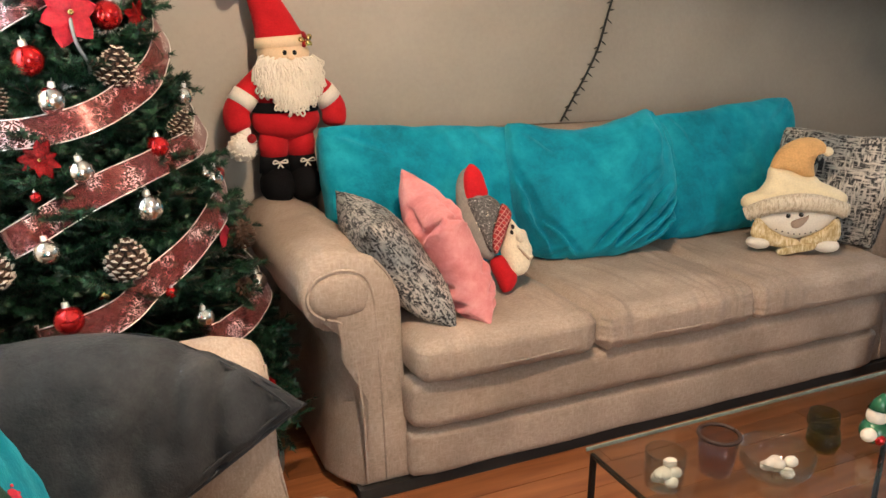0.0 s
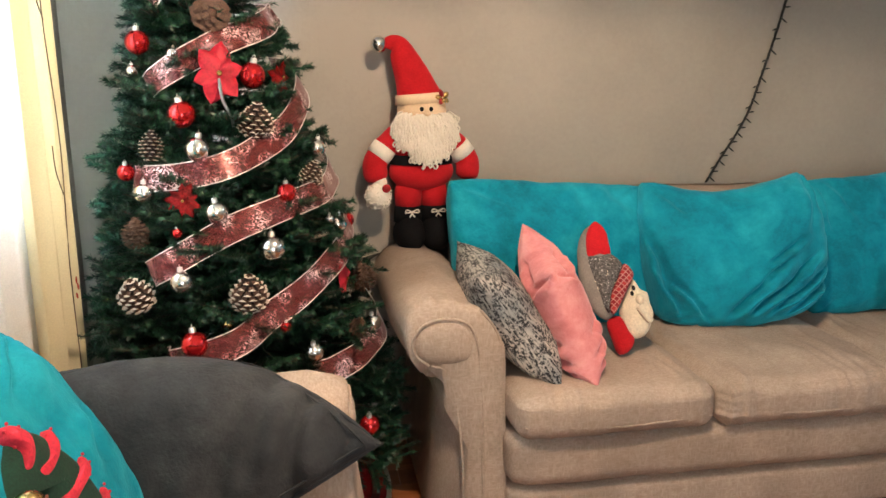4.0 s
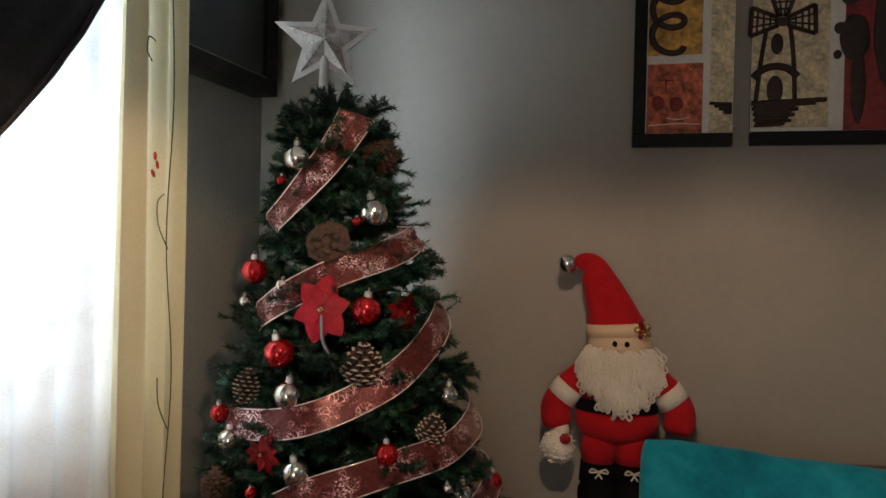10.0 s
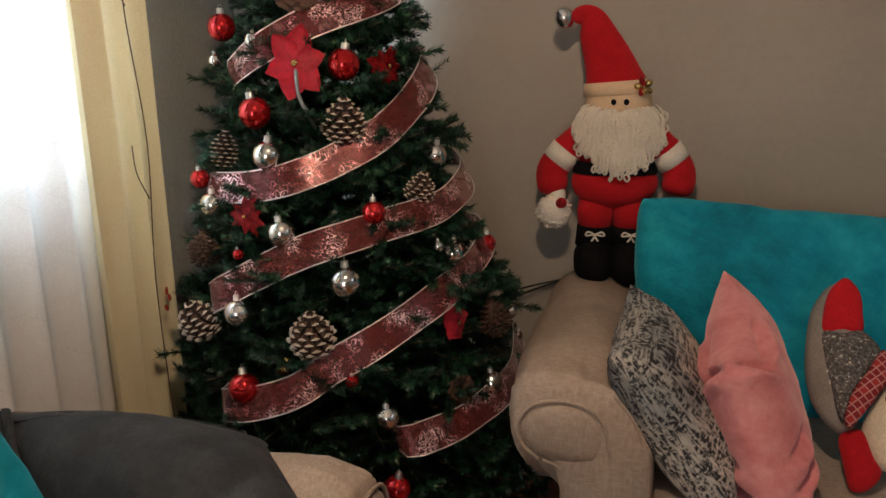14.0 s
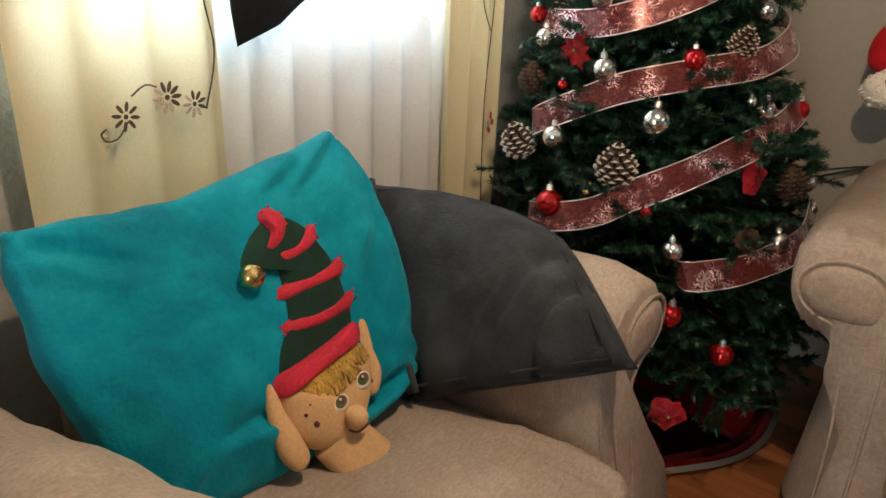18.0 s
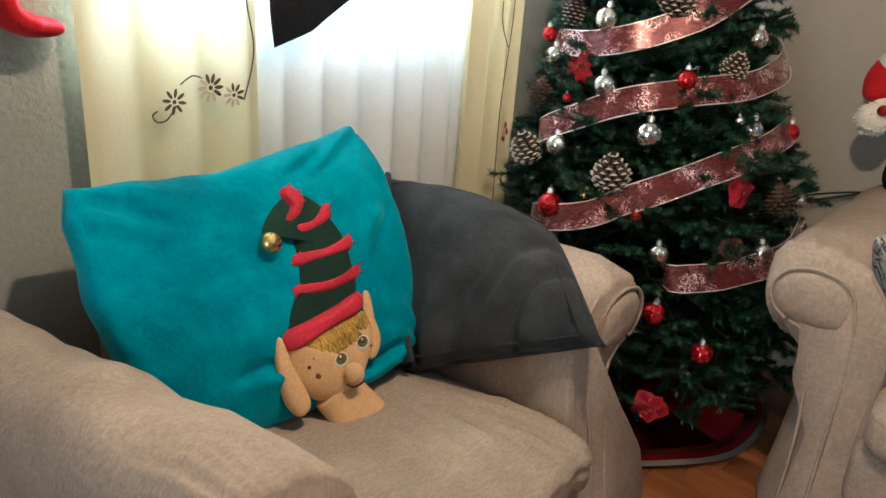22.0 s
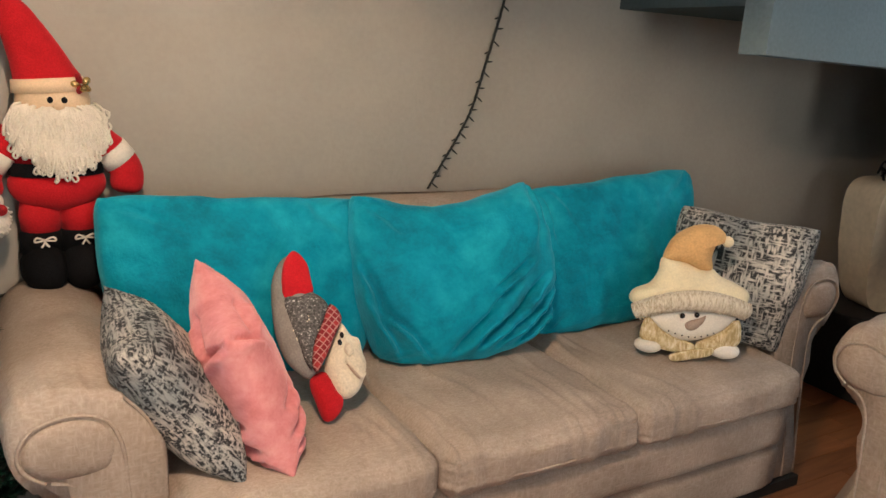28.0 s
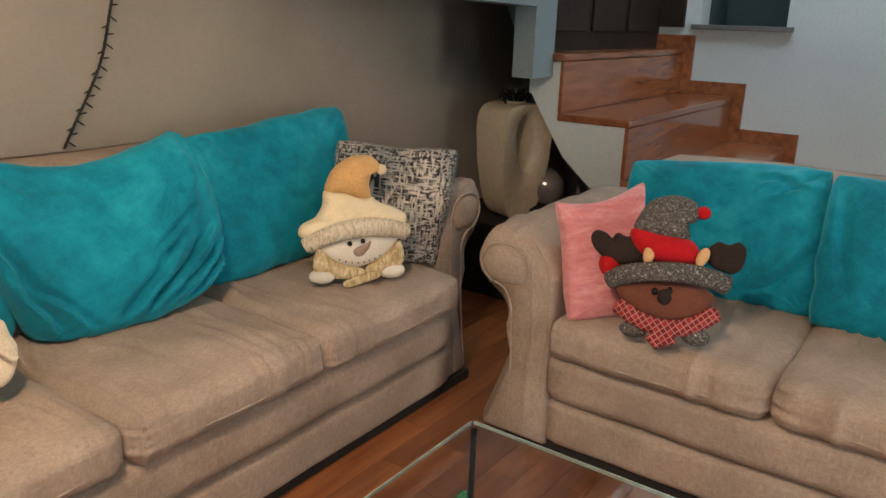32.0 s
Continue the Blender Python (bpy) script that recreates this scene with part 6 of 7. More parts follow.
def swag_low(y):
    pts = [(1.02, 2.08), (1.2, 1.95), (1.37, 1.62), (1.40, 1.0), (1.5, 1.035), (1.60, 1.10), (1.655, 1.12), (1.668, 1.40), (1.688, 1.56), (1.737, 1.615), (1.80, 1.69), (1.872, 1.79), (1.93, 1.89), (2.04, 2.01), (2.15, 2.09)]
    for (a, b), (c, d) in zip(pts, pts[1:]):
        if a <= y <= c:
            return b + (d - b) * (y - a) / (c - a)
    return pts[-1][1]


bm = bmesh.new()
ny, nz, rows = 120, 16, []
for j in range(nz + 1):
    v = j / nz
    row = []
    for i in range(ny + 1):
        y = 1.02 + 1.13 * i / ny
        low = swag_low(y)
        z = low + (2.24 - low) * v
        fold = 0.010 * math.sin(62 * (z - low) - 9 * y) * min(1.0, 8 * (z - low)) + 0.007 * noise.noise(Vector((y * 9, z * 5, 1)))
        row.append(bm.verts.new((cloth_x(y) + 0.036 + fold, y, z)))
    rows.append(row)
for a, b in zip(rows, rows[1:]):
    for i in range(ny):
        bm.faces.new((a[i], a[i + 1], b[i + 1], b[i]))
bmesh.ops.solidify(bm, geom=bm.faces[:], thickness=0.003)
part("cloth", bm, SATIN, swag)
bm = bmesh.new()
sweep(bm, [(cloth_x(y) + 0.038, y, swag_low(y) + 0.002) for y in [1.66 + 0.035 * k for k in range(15)]], 0.006, 8)
part("hem", bm, SATIN, swag)

# red felt stocking on the wall beside the curtain
st = thing("christmas_stocking", "red felt Christmas stocking hung on the wall", "stocking", at=(WX + 0.035, 0.93, 0.995))
bm = bmesh.new()
sweep(bm, spline([(0, -0.02, 0.34), (0, -0.02, 0.2), (0, -0.01, 0.09), (0, 0.03, 0.055), (0, 0.085, 0.05)], 8), [0.065] * 16 + [0.062] * 9 + [0.055, 0.053, 0.05, 0.048, 0.045, 0.04, 0.03, 0.02], 14, flat=0.35)
part("foot", bm, RED_FELT, st)
bm = bmesh.new()
sweep(bm, [(0, -0.02, 0.33), (0, -0.02, 0.41)], 0.074, 16, flat=0.4)
part("cuff", bm, WHITE_FELT, st, "white felt cuff")

# ---- stuffed Christmas figures: each one plain mesh ----
def figure(name, label, m, bm, mats, category="stuffed figure"):
    return solid(name, bm, mats, label, category, "Christmas figures", m=m)


# tall red-suited doll standing on the sofa arm
bm = bmesh.new()
R_, W_, B_, S_, G_ = 0, 1, 2, 3, 4
for s in (-1, 1):
    blob(bm, (0.047 * s, -0.02, 0.055), (0.056, 0.085, 0.075), B_, u=14, rough=0.05, seed=s)
    sweep(bm, [(0.047 * s, 0, 0.10), (0.046 * s, 0, 0.165)], [0.052, 0.048], 14, B_)
    sweep(bm, [(0.046 * s, 0, 0.16), (0.046 * s, 0, 0.21), (0.042 * s, 0, 0.26)], [0.045, 0.05, 0.045], 14, R_)
    for a in (-0.018, 0.018):
        sweep(bm, spline([(0.047 * s, -0.062, 0.148), (0.047 * s + a, -0.068, 0.158), (0.047 * s + a * 1.3, -0.066, 0.146), (0.047 * s, -0.062, 0.146), (0.047 * s + a * 0.5, -0.066, 0.128)], 5), 0.0028, 5, W_)
blob(bm, (0, -0.005, 0.295), (0.115, 0.078, 0.072), R_, u=22, v=14)
sweep(bm, [(0, 0, 0.29), (0, 0, 0.34), (0, 0, 0.40), (0, 0, 0.45)], [0.108, 0.104, 0.092, 0.06], 24, R_, flat=0.68)
sweep(bm, [(0, -0.002, 0.322), (0, -0.002, 0.356)], [0.112, 0.108], 26, B_, flat=0.72, caps=False)
for s in (-1, 1):
    arm = spline([(0.075 * s, 0, 0.43), (0.125 * s, -0.008, 0.385), (0.165 * s, -0.012, 0.325), (0.158 * s, -0.025, 0.265)], 6)
    k = len(arm)
    sweep(bm, arm, [0.040] * (k // 3) + [0.042] * (k - k // 3 - 3) + [0.040, 0.034, 0.02], 14, R_)
    c = arm[8]
    d = (arm[9] - arm[7]).normalized()
    sweep(bm, [c - d * 0.022, c + d * 0.022], 0.0445, 16, W_)
blob(bm, (-0.158, -0.035, 0.212), (0.045, 0.042, 0.050), W_, rough=0.10)
blob(bm, (-0.150, -0.030, 0.262), (0.022, 0.024, 0.030), W_, rough=0.15)
blob(bm, (-0.138, -0.075, 0.246), (0.015, 0.009, 0.016), G_)
rnd = random.Random(5)
for k in range(160):
    a, e = rnd.uniform(2.2, 7.2), rnd.uniform(-1.2, 1.2)
    p = Vector((-0.158 + 0.043 * math.cos(a) * math.cos(e), -0.035 + 0.040 * math.sin(a) * math.cos(e), 0.212 + 0.048 * math.sin(e)))
    o = (p - Vector((-0.158, -0.03, 0.215))).normalized() * 0.003
    w = Vector((rnd.uniform(-0.007, 0.007), rnd.uniform(-0.002, 0.002), rnd.uniform(-0.007, 0.004)))
    sweep(bm, spline([p, p + o + w * 0.5, p + o * 0.5 + w], 3), 0.0034, 4, W_)
blob(bm, (0.002, -0.008, 0.510), (0.086, 0.066, 0.066), S_, u=22, v=14)
sweep(bm, [(-0.003, -0.006, 0.530), (-0.005, -0.005, 0.562)], [0.087, 0.083], 24, S_, flat=0.80)
for x in (-0.016, 0.016):
    blob(bm, (x + 0.002, -0.073, 0.514), (0.0072, 0.005, 0.008), B_, u=10, v=8)
blob(bm, (0.003, -0.080, 0.500), (0.014, 0.012, 0.010), S_, u=12, v=8)
hat = spline([(-0.006, -0.004, 0.55), (-0.02, -0.002, 0.60), (-0.04, 0.0, 0.652), (-0.058, 0.002, 0.692), (-0.078, 0.004, 0.708), (-0.104, 0.006, 0.706)], 6)
sweep(bm, hat, [0.082 - 0.066 * (i / (len(hat) - 1)) ** 0.85 for i in range(len(hat))], 22, R_, flat=0.8)
blob(bm, (-0.130, -0.004, 0.703), (0.028, 0.028, 0.028), 5, u=20, v=14)
for k in range(5):
    a = 0.6 + k * 1.25
    blob(bm, (0.060 + 0.014 * math.cos(a), -0.066, 0.552 + 0.013 * math.sin(a)), (0.012, 0.005, 0.008), G_ if k % 2 else 6, rot=(0, -math.degrees(a), 0), u=10, v=6)
blob(bm, (0.062, -0.074, 0.543), (0.009,) * 3, 6, u=10, v=6)
rnd = random.Random(3)
blob(bm, (0.004, -0.056, 0.430), (0.088, 0.034, 0.075), W_, u=22, v=14, rough=0.05)
for k in range(520):
    a, lift = rnd.uniform(-1, 1), rnd.random()
    top = Vector((0.004 + 0.090 * a, -0.070 + 0.046 * a * a, 0.486 + 0.018 * a * a - 0.100 * lift * (1 - 0.35 * abs(a))))
    ln = rnd.uniform(0.040, 0.085) * (1 - 0.20 * abs(a))
    low = top + Vector((0.10 * top.x + rnd.uniform(-0.022, 0.022), -0.014 - 0.010 * lift + rnd.uniform(-0.008, 0.004), -ln))
    mid = (top + low) / 2 + Vector((0.08 * top.x + rnd.uniform(-0.014, 0.014), -0.016 + rnd.uniform(-0.008, 0.004), 0.006))
    turn = rnd.choice((-1, 1))
    sweep(bm, spline([top, mid, low, low + Vector((turn * 0.009, -0.004, 0.006)), low + Vector((turn * 0.003, -0.005, 0.018))], 3), 0.0031, 4, W_)
for k in range(90):
    a = rnd.uniform(-1, 1)
    p = Vector((0.004 + 0.080 * a, -0.074 + 0.036 * a * a, 0.490 + 0.010 * a * a + rnd.uniform(-0.008, 0.006)))
    sweep(bm, spline([p, p + Vector((0.02 * a, -0.012, -0.006)), p + Vector((0.032 * a + rnd.uniform(-0.01, 0.01), -0.008, -0.034))], 3), 0.0034, 4, W_)
for v in bm.verts:
    f = max(0.0, min(1.0, (0.70 - v.co.z) / 0.15))
    v.co.x = v.co.x * (1 + 0.02 * f) + 0.018 * f
    v.co.z -= 0.026 * min(1.0, v.co.z / 0.25) * f
figure("santa_doll", "red-suited Santa doll with a yarn beard on the sofa arm", pose(0.375, 2.755, 0.690, 0, 0, 6) @ Matrix.Scale(0.955, 4), bm, [RED_FELT, WHITE_FELT, BLACK_FELT, SKIN_PALE, GLITTER, SILVER, GOLD], "doll")

def puff(bm, outline, front, back=None, y=0.0, mi=0, mid=None, per=5, rings=8, power=0.5, rough=0.0):
    """A flat sewn shape stuffed from both sides; the outline runs round (x, z) points, mid is its fattest point."""
    back = front if back is None else back
    rim = spline([(x, 0, z) for x, z in outline], per, True)
    c = Vector((mid[0], 0, mid[1])) if mid else sum(rim, Vector()) / len(rim)
    edge = [bm.verts.new((p.x, y, p.z)) for p in rim]
    for side, deep in ((-1, front), (1, back)):
        last = edge
        for k in range(1, rings + 1):
            f = 1 - (k / (rings + 0.6)) ** 1.25
            ring = []
            for p in rim:
                q = c + (p - c) * f
                w = rough * noise.noise(Vector((q.x * 22, side * 2.0, q.z * 22)))
                ring.append(bm.verts.new((q.x, y + side * (deep * (1 - f ** 2.4) ** power + w * (1 - f)), q.z)))
            for i in range(len(rim)):
                j = (i + 1) % len(rim)
                q = (last[i], last[j], ring[j], ring[i])
                bm.faces.new(q if side < 0 else q[::-1]).material_index = mi
            last = ring
        bm.faces.new(last if side < 0 else last[::-1]).material_index = mi


# green-hatted elf head leaning on the armchair pillow: bent hat with crimped red braids, fringe, long ears, open neck
bm = bmesh.new()
puff(bm, [(-0.006, 0.190), (0.034, 0.226), (0.066, 0.254), (0.090, 0.288), (0.106, 0.330), (0.104, 0.362), (0.084, 0.367), (0.062, 0.358), (0.052, 0.374), (0.086, 0.394), (0.130, 0.406), (0.168, 0.400), (0.198, 0.360), (0.207, 0.312), (0.209, 0.266), (0.194, 0.210), (0.165, 0.150), (0.080, 0.155), (0.0, 0.168)], 0.036, 0.034, 0.0, 0, (0.142, 0.295), rough=0.003, power=0.35)
puff(bm, [(-0.010, 0.194), (0.041, 0.187), (0.103, 0.177), (0.172, 0.168), (0.159, 0.136), (0.098, 0.142), (0.034, 0.150), (-0.022, 0.160)], 0.050, 0.03, 0.0, 1, rough=0.003, power=0.3)
for pts in ([(0.056, 0.254), (0.101, 0.232), (0.152, 0.217), (0.203, 0.212), (0.189, 0.192), (0.140, 0.197), (0.090, 0.213), (0.046, 0.237)],
            [(0.087, 0.302), (0.140, 0.283), (0.195, 0.273), (0.221, 0.270), (0.210, 0.246), (0.157, 0.255), (0.080, 0.280)],
            [(0.112, 0.348), (0.155, 0.337), (0.211, 0.348), (0.203, 0.322), (0.160, 0.317), (0.114, 0.328)],
            [(0.136, 0.410), (0.158, 0.416), (0.172, 0.384), (0.149, 0.359), (0.118, 0.352), (0.106, 0.363), (0.132, 0.381)]):
    puff(bm, pts, 0.041, 0.038, 0.0, 1, rough=0.004, power=0.25)
    rim = spline([(x, -0.026, z) for x, z in pts], 3, True)
    for k, p in enumerate(rim):
        if k % 2:
            blob(bm, p, (0.003, 0.0025, 0.0025), 1, u=6, v=5)
blob(bm, (0.056, -0.034, 0.346), (0.021, 0.021, 0.021), 5, u=18, v=12)
sweep(bm, [(0.047, -0.0545, 0.341), (0.056, -0.0565, 0.340), (0.066, -0.0545, 0.341)], 0.0022, 5, 6)
puff(bm, [(-0.018, 0.168), (0.016, 0.160), (0.098, 0.152), (0.160, 0.140), (0.162, 0.099), (0.136, 0.060), (0.100, 0.034), (0.066, 0.018), (0.032, 0.020), (-0.010, 0.038), (-0.033, 0.075), (-0.036, 0.121)], 0.048, 0.036, 0.0, 2, (0.055, 0.085), rough=0.005)
# the neck ends in a flat, turned-in hem
neck = spline([(0.042, 0.0, -0.056), (0.042, 0.0, -0.050), (0.034, 0.0, -0.005), (0.026, 0.0, 0.045)], 5)
sweep(bm, neck, [0.060 - 0.010 * k / (len(neck) - 1) for k in range(len(neck))], 22, 2, flat=0.6)
for pts, mid in (([(-0.016, 0.194), (-0.024, 0.163), (-0.027, 0.119), (-0.034, 0.062), (-0.052, 0.045), (-0.071, 0.052), (-0.077, 0.083), (-0.065, 0.124), (-0.047, 0.164), (-0.026, 0.194)], (-0.050, 0.085)),
                 ([(0.188, 0.178), (0.174, 0.162), (0.156, 0.135), (0.142, 0.091), (0.118, 0.048), (0.132, 0.036), (0.160, 0.058), (0.172, 0.093), (0.178, 0.125), (0.197, 0.160)], (0.152, 0.080))):
    puff(bm, pts, 0.020, 0.016, -0.008, 2, mid, per=4, rough=0.004)
blob(bm, (0.047, -0.060, 0.060), (0.019, 0.018, 0.020), 2)
sweep(bm, spline([(0.026, -0.050, 0.050), (0.036, -0.053, 0.036), (0.064, -0.050, 0.030)], 5), 0.0022, 5, 6)
for x, z, lean in ((0.045, 0.092, 8), (0.103, 0.090, -4)):
    blob(bm, (x, -0.046, z), (0.017, 0.006, 0.014), 3, rot=(0, lean, 0), u=14, v=10)
    blob(bm, (x, -0.049, z + 0.002), (0.013, 0.005, 0.010), 7, u=12, v=8)
    blob(bm, (x + 0.001, -0.0525, z + 0.006), (0.008, 0.003, 0.007), 6, u=8, v=6)
    blob(bm, (x - 0.002, -0.0555, z + 0.009), (0.0028, 0.0015, 0.0028), 3, u=6, v=5)
for k in range(64):
    f = k / 63
    p = Vector((-0.012 + 0.168 * f, -0.036 + 0.030 * (2 * f - 1) ** 2, 0.160 - 0.026 * f))
    drop = rnd.uniform(0.030, 0.050) * (1 - 0.35 * abs(2 * f - 1))
    sweep(bm, spline([p, p + Vector((0.003, -0.012, -0.4 * drop)), p + Vector((rnd.uniform(-0.010, 0.014), -0.012, -drop))], 3), 0.0040, 5, 4)
for x, z, r in ((-0.006, 0.094, 0.006), (0.004, 0.126, 0.004), (-0.012, 0.118, 0.003), (0.126, 0.068, 0.004)):
    blob(bm, (x, -0.037 + 0.08 * abs(x), z), (r, 0.004, r), 6, u=8, v=6)
figure("elf_head", "stuffed elf head in a striped green hat on the armchair", axes((-0.230, 1.248, 0.377), (-0.015, 0.216, 0.066), (-0.46, -0.26, 0.863)), bm, [GREEN_FELT, RED_CLOTH, SKIN, WHITE_FELT, YARN, GOLD, BROWN_FELT, OLIVE_FELT])

# gnome-shaped pillow in profile: felt hood, red tip, flecked cap, plaid band, fleece face and beard
bm = bmesh.new()
puff(bm, [(-0.035, 0.428), (-0.068, 0.408), (-0.097, 0.355), (-0.109, 0.275), (-0.107, 0.200), (-0.085, 0.140), (-0.036, 0.104), (0.012, 0.165), (0.040, 0.262), (0.002, 0.318), (0.004, 0.372), (-0.010, 0.415)], 0.044, 0.05, 0.0, 0, (-0.045, 0.24), rough=0.006)
puff(bm, [(-0.034, 0.429), (-0.014, 0.420), (0.002, 0.390), (0.004, 0.350), (0.002, 0.313), (-0.040, 0.306), (-0.078, 0.304), (-0.076, 0.350), (-0.062, 0.398)], 0.024, 0.006, -0.030, 1, (-0.034, 0.355))
puff(bm, [(-0.078, 0.305), (-0.038, 0.307), (0.002, 0.314), (0.038, 0.272), (0.008, 0.222), (-0.022, 0.172), (-0.040, 0.118), (-0.060, 0.170), (-0.076, 0.240)], 0.030, 0.006, -0.032, 2, (-0.028, 0.245), rough=0.004)
puff(bm, [(0.038, 0.274), (0.062, 0.236), (0.032, 0.190), (0.002, 0.146), (-0.030, 0.108), (-0.040, 0.128), (-0.024, 0.180), (0.006, 0.226)], 0.020, 0.008, -0.052, 3, (0.010, 0.190))
puff(bm, [(-0.042, 0.100), (0.0, 0.116), (0.022, 0.066), (0.036, 0.036), (0.012, 0.004), (-0.022, -0.002), (-0.036, 0.048)], 0.036, 0.04, 0.0, 1, (-0.004, 0.05))
puff(bm, [(0.062, 0.236), (0.085, 0.200), (0.108, 0.186), (0.110, 0.150), (0.114, 0.112), (0.086, 0.062), (0.052, 0.042), (0.022, 0.052), (0.000, 0.118), (0.026, 0.178)], 0.046, 0.03, -0.008, 4, (0.062, 0.125), rough=0.008)
blob(bm, (0.062, -0.062, 0.152), (0.014, 0.014, 0.016), 4, u=12, v=9)
sweep(bm, spline([(0.052, -0.054, 0.128), (0.068, -0.060, 0.104), (0.084, -0.052, 0.086), (0.094, -0.042, 0.092)], 5), 0.007, 8, 4)
sweep(bm, spline([(0.050, -0.056, 0.118), (0.064, -0.058, 0.092), (0.078, -0.051, 0.078)], 5), 0.0025, 5, 6)
for x, z in ((0.044, 0.174), (0.053, 0.192)):
    blob(bm, (x, -0.050, z), (0.006, 0.005, 0.008), 5, u=10, v=8)
rnd = random.Random(11)
for k in range(34):
    x, z = rnd.uniform(-0.072, 0.012), rnd.uniform(0.150, 0.300)
    blob(bm, (x, -0.0605 + 9 * ((x + 0.028) ** 2 + 0.35 * (z - 0.245) ** 2), z), (0.0028, 0.002, 0.0028), 4, u=6, v=4)
figure("gnome_pillow", "gnome-shaped pillow with a grey cap and white beard, on the sofa", axes((0.898, 2.150, 0.486), (1, -0.04, 0.0), (0.10, 0.62, 0.78)) @ Matrix.Diagonal((0.90, 0.72, 0.97, 1)), bm, [GREY_FELT, RED_FELT, GREY_KNIT, PLAID, CREAM, BEAD, NOSE_TAN])

# snowman-shaped pillow: ochre tip, pale cap with two points, ribbed band, wide face, straw scarf and feet
bm = bmesh.new()
puff(bm, [(-0.090, 0.290), (-0.078, 0.338), (-0.050, 0.372), (-0.002, 0.396), (0.050, 0.397), (0.084, 0.376), (0.088, 0.352), (0.062, 0.340), (0.052, 0.305), (0.056, 0.264), (0.020, 0.262), (-0.030, 0.282)], 0.040, 0.04, -0.002, 1, (-0.012, 0.325), rough=0.005)
blob(bm, (0.090, -0.010, 0.352), (0.017, 0.017, 0.017), 0, rough=0.25, u=14, v=10)
puff(bm, [(-0.092, 0.296), (-0.034, 0.288), (0.018, 0.268), (0.058, 0.268), (0.086, 0.246), (0.136, 0.226), (0.172, 0.204), (0.176, 0.178), (0.150, 0.160), (0.0, 0.155), (-0.140, 0.148), (-0.178, 0.160), (-0.172, 0.192), (-0.128, 0.212), (-0.102, 0.250)], 0.050, 0.045, 0.0, 0, (-0.008, 0.215), rough=0.005)
puff(bm, [(-0.132, 0.120), (-0.090, 0.150), (0.0, 0.165), (0.090, 0.160), (0.146, 0.142), (0.118, 0.094), (0.060, 0.060), (-0.012, 0.046), (-0.075, 0.066)], 0.052, 0.045, -0.006, 3, (0.006, 0.112))
band = spline([(-0.166, -0.018, 0.130), (-0.105, -0.046, 0.160), (-0.030, -0.058, 0.177), (0.045, -0.058, 0.178), (0.115, -0.046, 0.165), (0.168, -0.018, 0.148)], 7)
sweep(bm, band, [0.024 + 0.008 * math.sin(math.pi * k / (len(band) - 1)) for k in range(len(band))], 14, 2, flat=0.75)
for k in range(1, len(band) - 1):
    d = (band[k + 1] - band[k - 1]).normalized()
    side = d.cross(Vector((0, 1, 0))).normalized()
    sweep(bm, [band[k] + side * 0.026 + Vector((0, -0.012, 0)), band[k] + Vector((0, -0.0245, 0)), band[k] - side * 0.026 + Vector((0, -0.012, 0))], 0.0035, 5, 2)
for pts in ([(-0.132, 0.122), (-0.088, 0.086), (-0.036, 0.060), (0.012, 0.046), (0.016, 0.016), (-0.050, 0.018), (-0.110, 0.034), (-0.150, 0.064)], [(0.136, 0.126), (0.096, 0.092), (0.052, 0.066), (0.018, 0.046), (0.030, 0.022), (0.090, 0.032), (0.140, 0.048), (0.150, 0.080)]):
    puff(bm, pts, 0.014, 0.03, -0.042, 4, rough=0.004)
puff(bm, [(-0.058, 0.016), (0.010, 0.034), (0.064, 0.040), (0.060, 0.018), (0.006, 0.004), (-0.050, -0.006)], 0.010, 0.012, -0.058, 4, rough=0.004)
blob(bm, (-0.118, -0.030, 0.034), (0.042, 0.034, 0.024), 3, rough=0.05)
blob(bm, (0.108, -0.030, 0.030), (0.046, 0.036, 0.026), 3, rough=0.05)
for x, z in ((-0.034, 0.132), (0.008, 0.137)):
    blob(bm, (x, -0.057, z), (0.0080, 0.006, 0.0080), 5, u=12, v=8)
puff(bm, [(-0.024, 0.112), (-0.006, 0.122), (0.020, 0.130), (0.036, 0.136), (0.030, 0.116), (0.010, 0.094), (-0.010, 0.088), (-0.024, 0.098)], 0.014, 0.004, -0.052, 6, per=4)
for k in range(8):
    blob(bm, (-0.066 + 0.019 * k, -0.0545 + 0.9 * (k - 3.5) ** 2 / 1000, 0.082 - 0.013 * math.sin(math.pi * k / 7)), (0.0026, 0.0026, 0.0026), 5, u=6, v=5)
figure("snowman_pillow", "cream snowman-shaped pillow with an ochre cap, on the sofa seat", axes((2.022, 2.150, 0.472), (0.86, -0.50, 0), (0.05, 0.10, 1)), bm, [CAP_CREAM, OCHRE, KNIT, WHITE_FELT, SCARF_TAN, BEAD, NOSE_TAN])

# reindeer-shaped pillow: flecked cap with a red pompom, felt antlers, knitted band, plaid scarf
bm = bmesh.new()
puff(bm, [(-0.128, 0.310), (-0.116, 0.360), (-0.084, 0.402), (-0.026, 0.420), (0.022, 0.410), (0.046, 0.382), (0.040, 0.350), (0.020, 0.338), (0.024, 0.296), (-0.050, 0.290)], 0.048, 0.045, 0.0, 1, (-0.048, 0.345), rough=0.005)
blob(bm, (0.056, -0.010, 0.376), (0.019, 0.018, 0.019), 2, rough=0.12)
puff(bm, [(-0.130, 0.318), (-0.055, 0.310), (0.026, 0.298), (0.056, 0.270), (0.072, 0.240), (0.010, 0.222), (-0.070, 0.228), (-0.132, 0.270)], 0.056, 0.045, -0.004, 2, (-0.035, 0.268))
